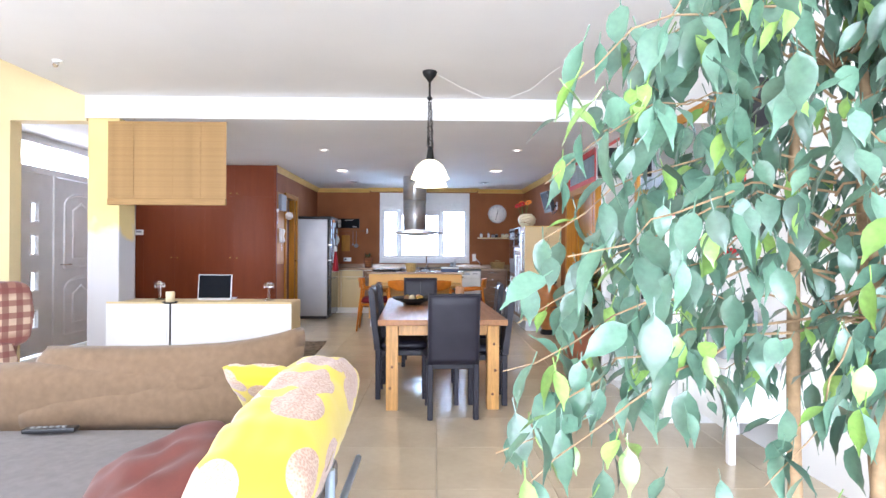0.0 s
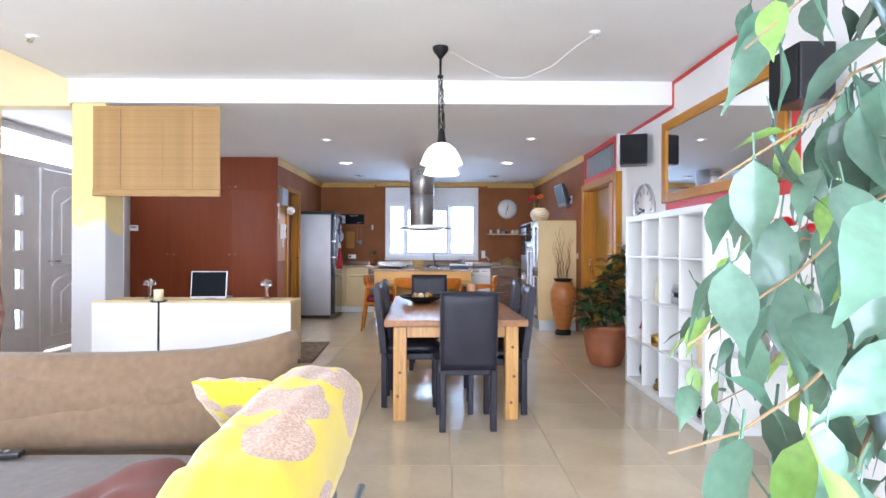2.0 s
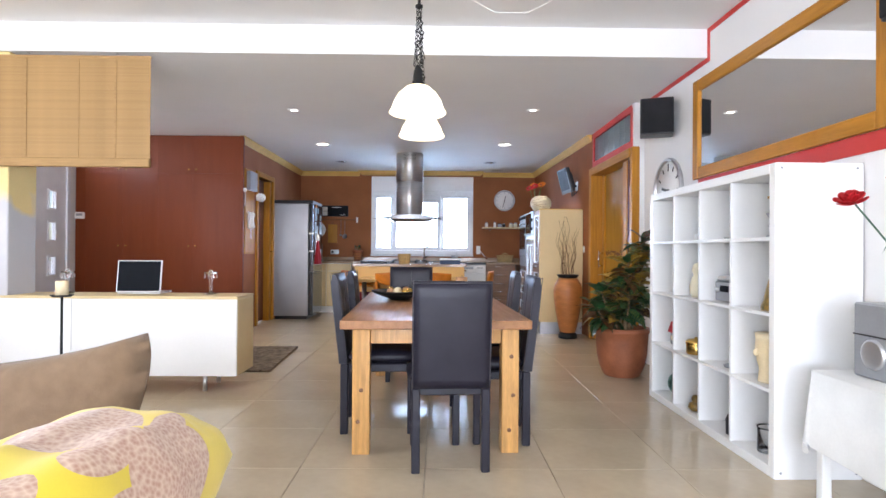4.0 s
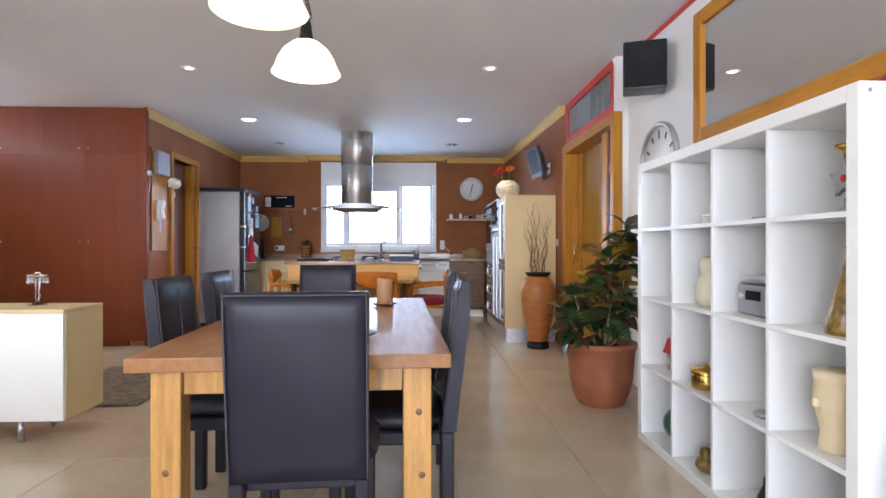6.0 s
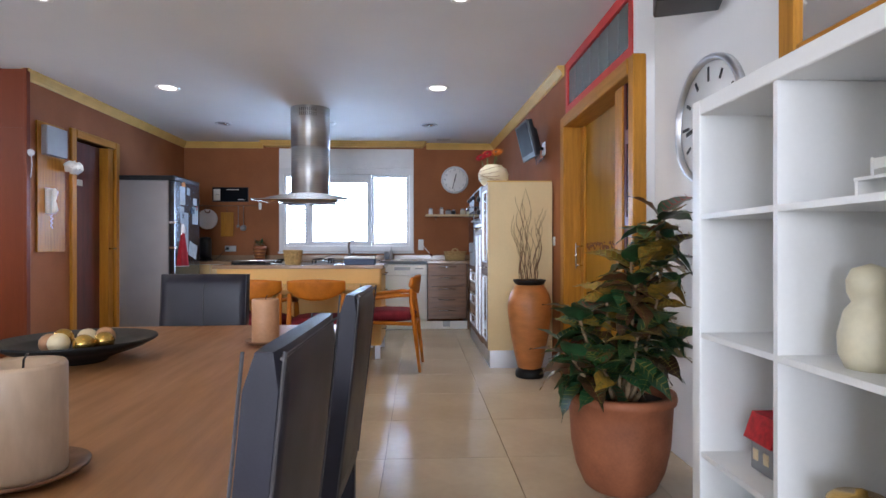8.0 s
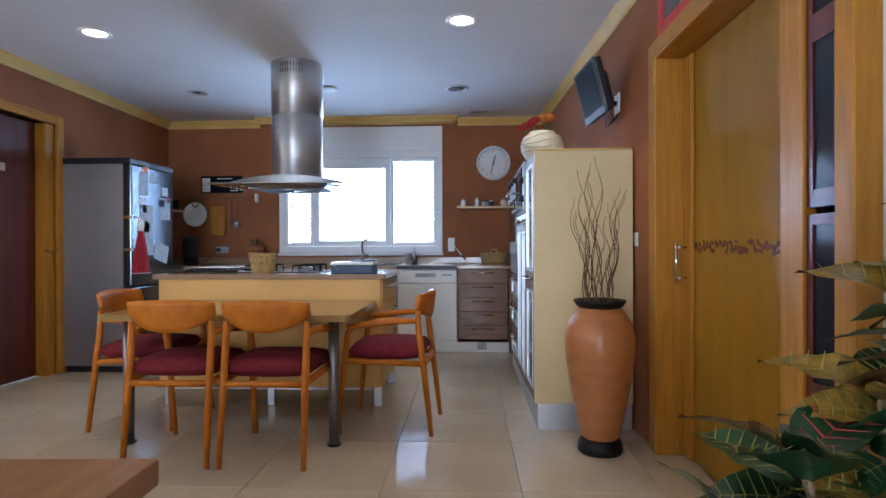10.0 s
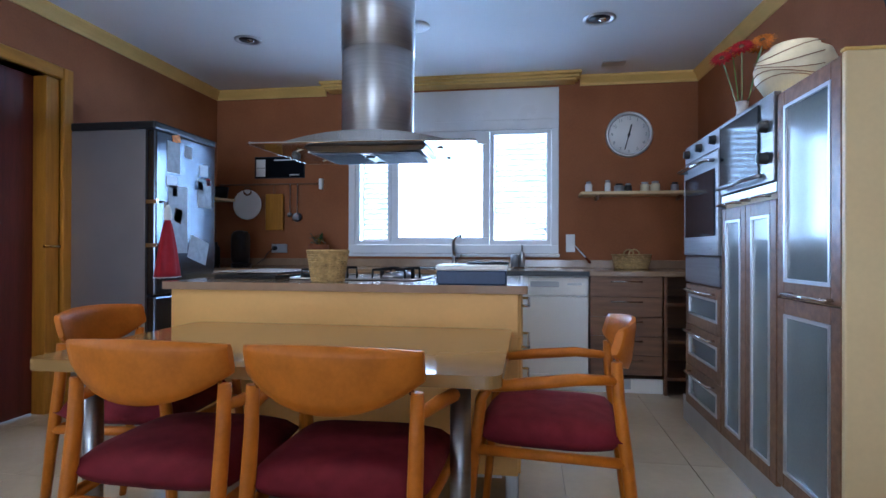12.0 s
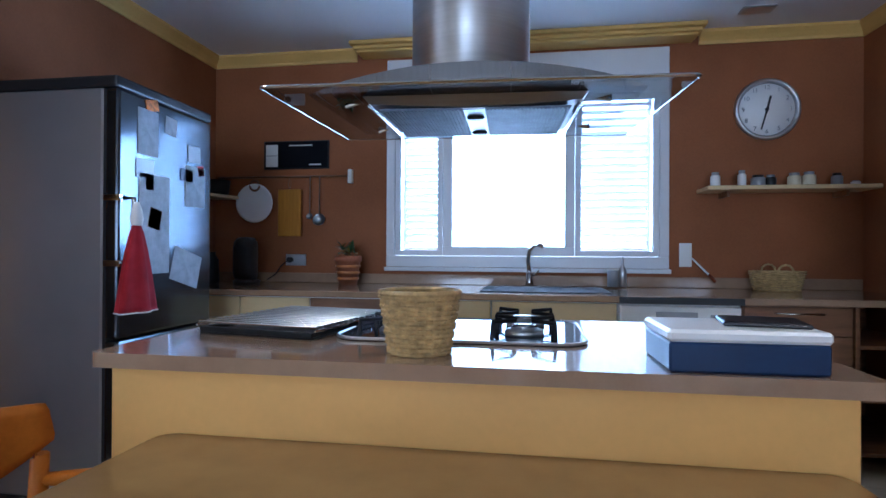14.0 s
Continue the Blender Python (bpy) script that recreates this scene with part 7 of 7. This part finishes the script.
    part("lid", boxes((-0.14, 0.14, -0.003, 0.203, 0.0555, 0.078), bevel=0.006), white_lam, bx)
    tb = thing("tablet", "thin black tablet lying on the box", "tablet", pose(0.485, 9.215, 0.9475, 0, 0, 80))
    part("body", boxes((-0.06, 0.06, -0.075, 0.075, 0, 0.008), bevel=0.003), black_plastic, tb)
    part("screen", boxes((-0.054, 0.054, -0.068, 0.068, 0.0082, 0.0095)), screen_black, tb)


island()


def kitchen_table():
    x0, x1, y0, y1, z = -0.73, 0.585, 8.28, 9.106, 0.70
    t = thing("kitchen_table", "tan polished breakfast table on steel legs, joined to the island", "table", pose(0, 0, 0))
    part("tabletop", prism(rounded(x0, x1, y0, y1, 0.04), z - 0.032, z), ktop, t)
    for x in (0.468, -0.64):
        part("leg", tube([(x, 8.43, 0.012), (x, 8.43, z - 0.033)], 0.028, 20), steel, t)
        part("foot", lathe([(0, 0), (0.036, 0), (0.036, 0.012), (0, 0.012)], 20, at=(x, 8.43, 0)), black_plastic, t)


kitchen_table()


def kitchen_chair():
    """Faces +y; origin on the floor between the legs."""
    c = thing("kitchen_chair", "orange beech armchair with a wine-red padded seat", "chair", None, "chairs round the breakfast table")
    part("seat", moved(cushion(0.46, 0.44, 0.105, puff=0.35, n=12, wrinkle=0.002), pose(0, 0.02, 0.405)), red_cloth, c)
    for s in (-1, 1):
        part("leg", tube([(s * 0.203, -0.245, 0), (s * 0.198, -0.200, 0.39), (s * 0.198, -0.175, 0.58), (s * 0.198, -0.170, 0.685)], [0.013, 0.019, 0.018, 0.016], 8), beech, c)
        part("leg", tube([(s * 0.245, 0.275, 0), (s * 0.228, 0.235, 0.42), (s * 0.235, 0.215, 0.567), (s * 0.24, 0.19, 0.604)], [0.013, 0.018, 0.017, 0.015], 8), beech, c)
        part("armrest", tube([(s * 0.24, 0.215, 0.60), (s * 0.246, 0.10, 0.617), (s * 0.228, -0.06, 0.635), (s * 0.200, -0.175, 0.632)], [0.015, 0.019, 0.018, 0.013], 8), beech, c)
        part("side_rail", tube([(s * 0.198, -0.200, 0.395), (s * 0.23, 0.235, 0.415)], 0.016, 8), beech, c)
        part("pin", tube([(s * 0.186, -0.172, 0.68), (s * 0.186, -0.178, 0.72)], 0.006, 8), chrome, c)
    part("front_rail", tube([(-0.228, 0.232, 0.41), (0.228, 0.232, 0.41)], 0.016, 8), beech, c)
    part("rear_rail", tube([(-0.197, -0.200, 0.39), (0.197, -0.200, 0.39)], 0.016, 8), beech, c)
    bm = bmesh.new()
    layers = []
    nx, nz = 18, 6
    for off in (0.011, -0.011):
        rows = []
        for i in range(nz + 1):
            row = []
            for j in range(nx + 1):
                u = 2 * j / nx - 1
                low = 0.635 + 0.072 * abs(u) ** 2.2
                high = 0.793 - 0.014 * u * u
                zc = low + (high - low) * i / nz
                y = -0.215 + 0.055 * u * u - 0.02 * (i / nz) + off * (1 - 0.5 * (i in (0, nz)))
                row.append(bm.verts.new((u * 0.214, y, zc)))
            rows.append(row)
        layers.append(rows)
    for L, rows in enumerate(layers):
        for i in range(nz):
            for j in range(nx):
                q = [rows[i][j], rows[i][j + 1], rows[i + 1][j + 1], rows[i + 1][j]]
                bm.faces.new(q if L else q[::-1]).smooth = True
    a, b = layers
    for i in range(nz):
        for j in (0, nx):
            bm.faces.new((a[i][j], a[i + 1][j], b[i + 1][j], b[i][j]))
    for j in range(nx):
        for i in (0, nz):
            bm.faces.new((a[i][j], a[i][j + 1], b[i][j + 1], b[i][j]))
    part("backrest", bm, beech, c, "curved orange beech backrest")
    return c


kc = kitchen_chair()
kc.matrix_world = pose(-0.263, 8.34, 0, 0, 0, 0)
copy_thing(kc, pose(0.208, 8.335, 0, 0, 0, -1))
copy_thing(kc, pose(0.742, 8.80, 0, 0, 0, 86))
copy_thing(kc, pose(-0.74, 8.80, 0, 0, 0, -88))


def hood():
    cx, cy = -0.125, 9.735
    t = thing("extractor_hood", "steel island extractor hood with a flat glass canopy", "extractor hood", pose(cx, cy, -0.035, 0, 0, 2.7))
    DX, DY = -0.035, 0.15
    part("duct", tube([(DX, DY, 1.59), (DX, DY, 2.10)], 0.195, 48), hood_steel, t)
    part("upper_duct", tube([(DX, DY, 2.10), (DX, DY, ZK + 0.034)], 0.2, 48), hood_steel, t)
    for row in range(2):
        for k in range(9):
            a = radians(-90 - 24 + 6 * k)
            o = part("vent_slot", boxes((-0.0025, 0.0025, -0.002, 0.001, -0.016, 0.016)), black_plastic, t)
            o.matrix_local = pose(DX + 0.2 * math.cos(a), DY + 0.2 * math.sin(a), 2.47 - 0.045 * row, 0, 0, math.degrees(a) + 90)
    part("collar", lathe([(0.1955, 1.618), (0.207, 1.612), (0.207, 1.600), (0.16, 1.595)], 48, at=(DX, DY, 0)), hood_steel, t)
    # arched steel body
    bm = bmesh.new()
    n = 16
    top, bot = [], []
    for i in range(n + 1):
        u = 2 * i / n - 1
        x = 0.43 * u
        zt = 1.548 + 0.056 * (1 - u * u)
        top.append([bm.verts.new((x, s * 0.34 * (1 - 0.12 * u * u), zt)) for s in (-1, 1)])
        bot.append([bm.verts.new((x, s * 0.345 * (1 - 0.12 * u * u), 1.5445)) for s in (-1, 1)])
    for i in range(n):
        for q in ((top[i][0], top[i + 1][0], top[i + 1][1], top[i][1]), (bot[i][1], bot[i + 1][1], bot[i + 1][0], bot[i][0]), (bot[i][0], bot[i + 1][0], top[i + 1][0], top[i][0]), (top[i][1], top[i + 1][1], bot[i + 1][1], bot[i][1])):
            bm.faces.new(q).smooth = False
    for i in (0, n):
        bm.faces.new((top[i][0], top[i][1], bot[i][1], bot[i][0]))
    part("canopy_body", bm, hood_dark, t, "arched dark steel hood top")
    bm = bmesh.new()
    low, upp = [], []
    for i in range(17):
        u = i / 8 - 1
        low.append([bm.verts.new((0.275 * u, y, 1.520 - 0.012 * (1 - u * u))) for y in (-0.275, 0.16)])
        upp.append([bm.verts.new((0.29 * u, y, 1.5365)) for y in (-0.29, 0.18)])
    for i in range(16):
        bm.faces.new((low[i][0], low[i + 1][0], upp[i + 1][0], upp[i][0]))
        bm.faces.new((low[i][1], upp[i][1], upp[i + 1][1], low[i + 1][1]))
        bm.faces.new((low[i][1], low[i + 1][1], low[i + 1][0], low[i][0]))
    for i in (0, 16):
        bm.faces.new((low[i][0], upp[i][0], upp[i][1], low[i][1]))
    part("filter_box", bm, steel, t, "satin steel body under the glass")
    for a, b in ((-0.25, -0.03), (0.03, 0.25)):
        f = part("grease_filter", boxes((a, b, -0.262, 0.15, 1.5035, 1.5075)), filter_metal, t, "ribbed metal grease filter")
        for k in range(22):
            x = a + 0.006 + (b - a - 0.012) * k / 21
            part("rib", boxes((x - 0.0022, x + 0.0022, -0.255, 0.143, 1.501, 1.5034)), filter_metal, f)
    for s in (-1, 1):
        part("side_trim", tube([(s * 0.274, -0.272, 1.5145), (s * 0.274, 0.155, 1.5145)], 0.006, 6), chrome, t)
    part("lamp_strip", boxes((-0.029, 0.029, -0.262, 0.15, 1.502, 1.5074), bevel=0.001), steel, t)
    for y in (-0.16, 0.08):
        part("lamp", lathe([(0, 1.496), (0.021, 1.496), (0.025, 1.5018), (0, 1.5019)], 16, at=(0, y, 0)), black_plastic, t)
    g = part("glass_canopy", prism(rounded(-0.52, 0.52, -0.395, 0.395, 0.02), 1.537, 1.543), smoked_glass, t, "flat grey tinted glass canopy")
    part("glass_edge", tube([(*p, 1.540) for p in rounded(-0.523, 0.523, -0.398, 0.398, 0.02)] + [(0.523, 0.378, 1.540)], 0.0045, 6), chrome, t)
    for s in (-1, 1):
        for e in (-1, 1):
            part("bracket", tube([(s * 0.30, e * 0.20, 1.55), (s * 0.36, e * 0.20, 1.531)], 0.006, 6), chrome, t)
    # the canopy tips up a little towards the window
    tip = pose(0, 0, 1.54, 2.2) @ pose(0, 0, -1.54)
    for c in t.children:
        if c.name.split(".")[0] not in ("duct", "upper_duct", "collar", "vent_slot"):
            c.matrix_basis = tip @ c.matrix_basis


hood()

# intercom corner on the left kitchen wall
ib = thing("wall_board", "pale wooden board with a small grey cabinet", "wall board", pose(XL, 0, 0))
part("board", boxes((0, 0.018, 8.80, 9.16, 0.99, 2.10), bevel=0.003), oak, ib)
part("cabinet", boxes((0.019, 0.07, 8.84, 9.12, 1.82, 2.07), bevel=0.006), grey_plastic, ib, "small grey wall cabinet")
ip = thing("intercom_phone", "white wall intercom handset with a curled cord", "intercom", pose(XL + 0.019, 8.93, 1.38))
part("base", boxes((0, 0.03, -0.045, 0.045, -0.06, 0.16), bevel=0.006), white_lam, ip)
part("handset", tube([(0.045, 0, 0.15), (0.06, 0, 0.13), (0.05, 0, 0.05), (0.06, 0, -0.03), (0.045, 0, -0.05)], [0.02, 0.024, 0.016, 0.024, 0.02], 10), white_lam, ip)
part("cord", tube([(0.03 + 0.008 * math.sin(k), 0.008 * math.cos(k), -0.06 - 0.006 * k) for k in range(22)], 0.003, 5), white_lam, ip)
bm = cushion(0.10, 0.16, 0.10, puff=0.4, n=10, wrinkle=0.03, seed=12)
single("crumpled_paper", bm, paper, "crumpled white paper bundle on the wall board", "paper", pose(XL + 0.09, 9.14, 1.70, 0, 20, 0))
th = thing("thermostat", "small white thermostat on the wardrobe side", "thermostat", pose(-4.22, YC, 1.46))
part("body", boxes((-0.06, 0.06, -0.022, -0.001, -0.04, 0.04), bevel=0.004), white_lam, th)
part("display", boxes((-0.04, 0.04, -0.0235, -0.0222, -0.005, 0.025)), grey_plastic, th)
al = thing("wall_sensor", "small white sensor on the wardrobe edge", "sensor", pose(-2.19, YC + 0.03, 1.80))
part("body", lathe([(0, 0.03), (0.022, 0.026), (0.028, 0.01), (0.028, 0)], 16), white_lam, al).matrix_local = pose(0, 0, 0, 0, 90)
part("cord", tube([(0.012, 0, -0.02), (0.012, 0.01, -0.1), (0.008, 0.0, -0.2)], 0.003, 5), white_lam, al)

# ---- floor tiles, last ----
STEP = 0.60
tile_full = mesh_of("tile", boxes((-STEP / 2 + 0.0012, STEP / 2 - 0.0012, -STEP / 2 + 0.0012, STEP / 2 - 0.0012, -0.011, 0.0), bevel=0.0012), tile)
floor_ob = bpy.data.objects["floor"]
for i in range(13):
    for j in range(25):
        x, y = -4.9 + STEP * i, -2.6 + STEP * j
        if x > 2.4 or (x < -2.6 and y > 8.95) or y > 12.0:
            continue
        o = new("tile", tile_full)
        o.parent = floor_ob
        o.location = (x, y, 0)
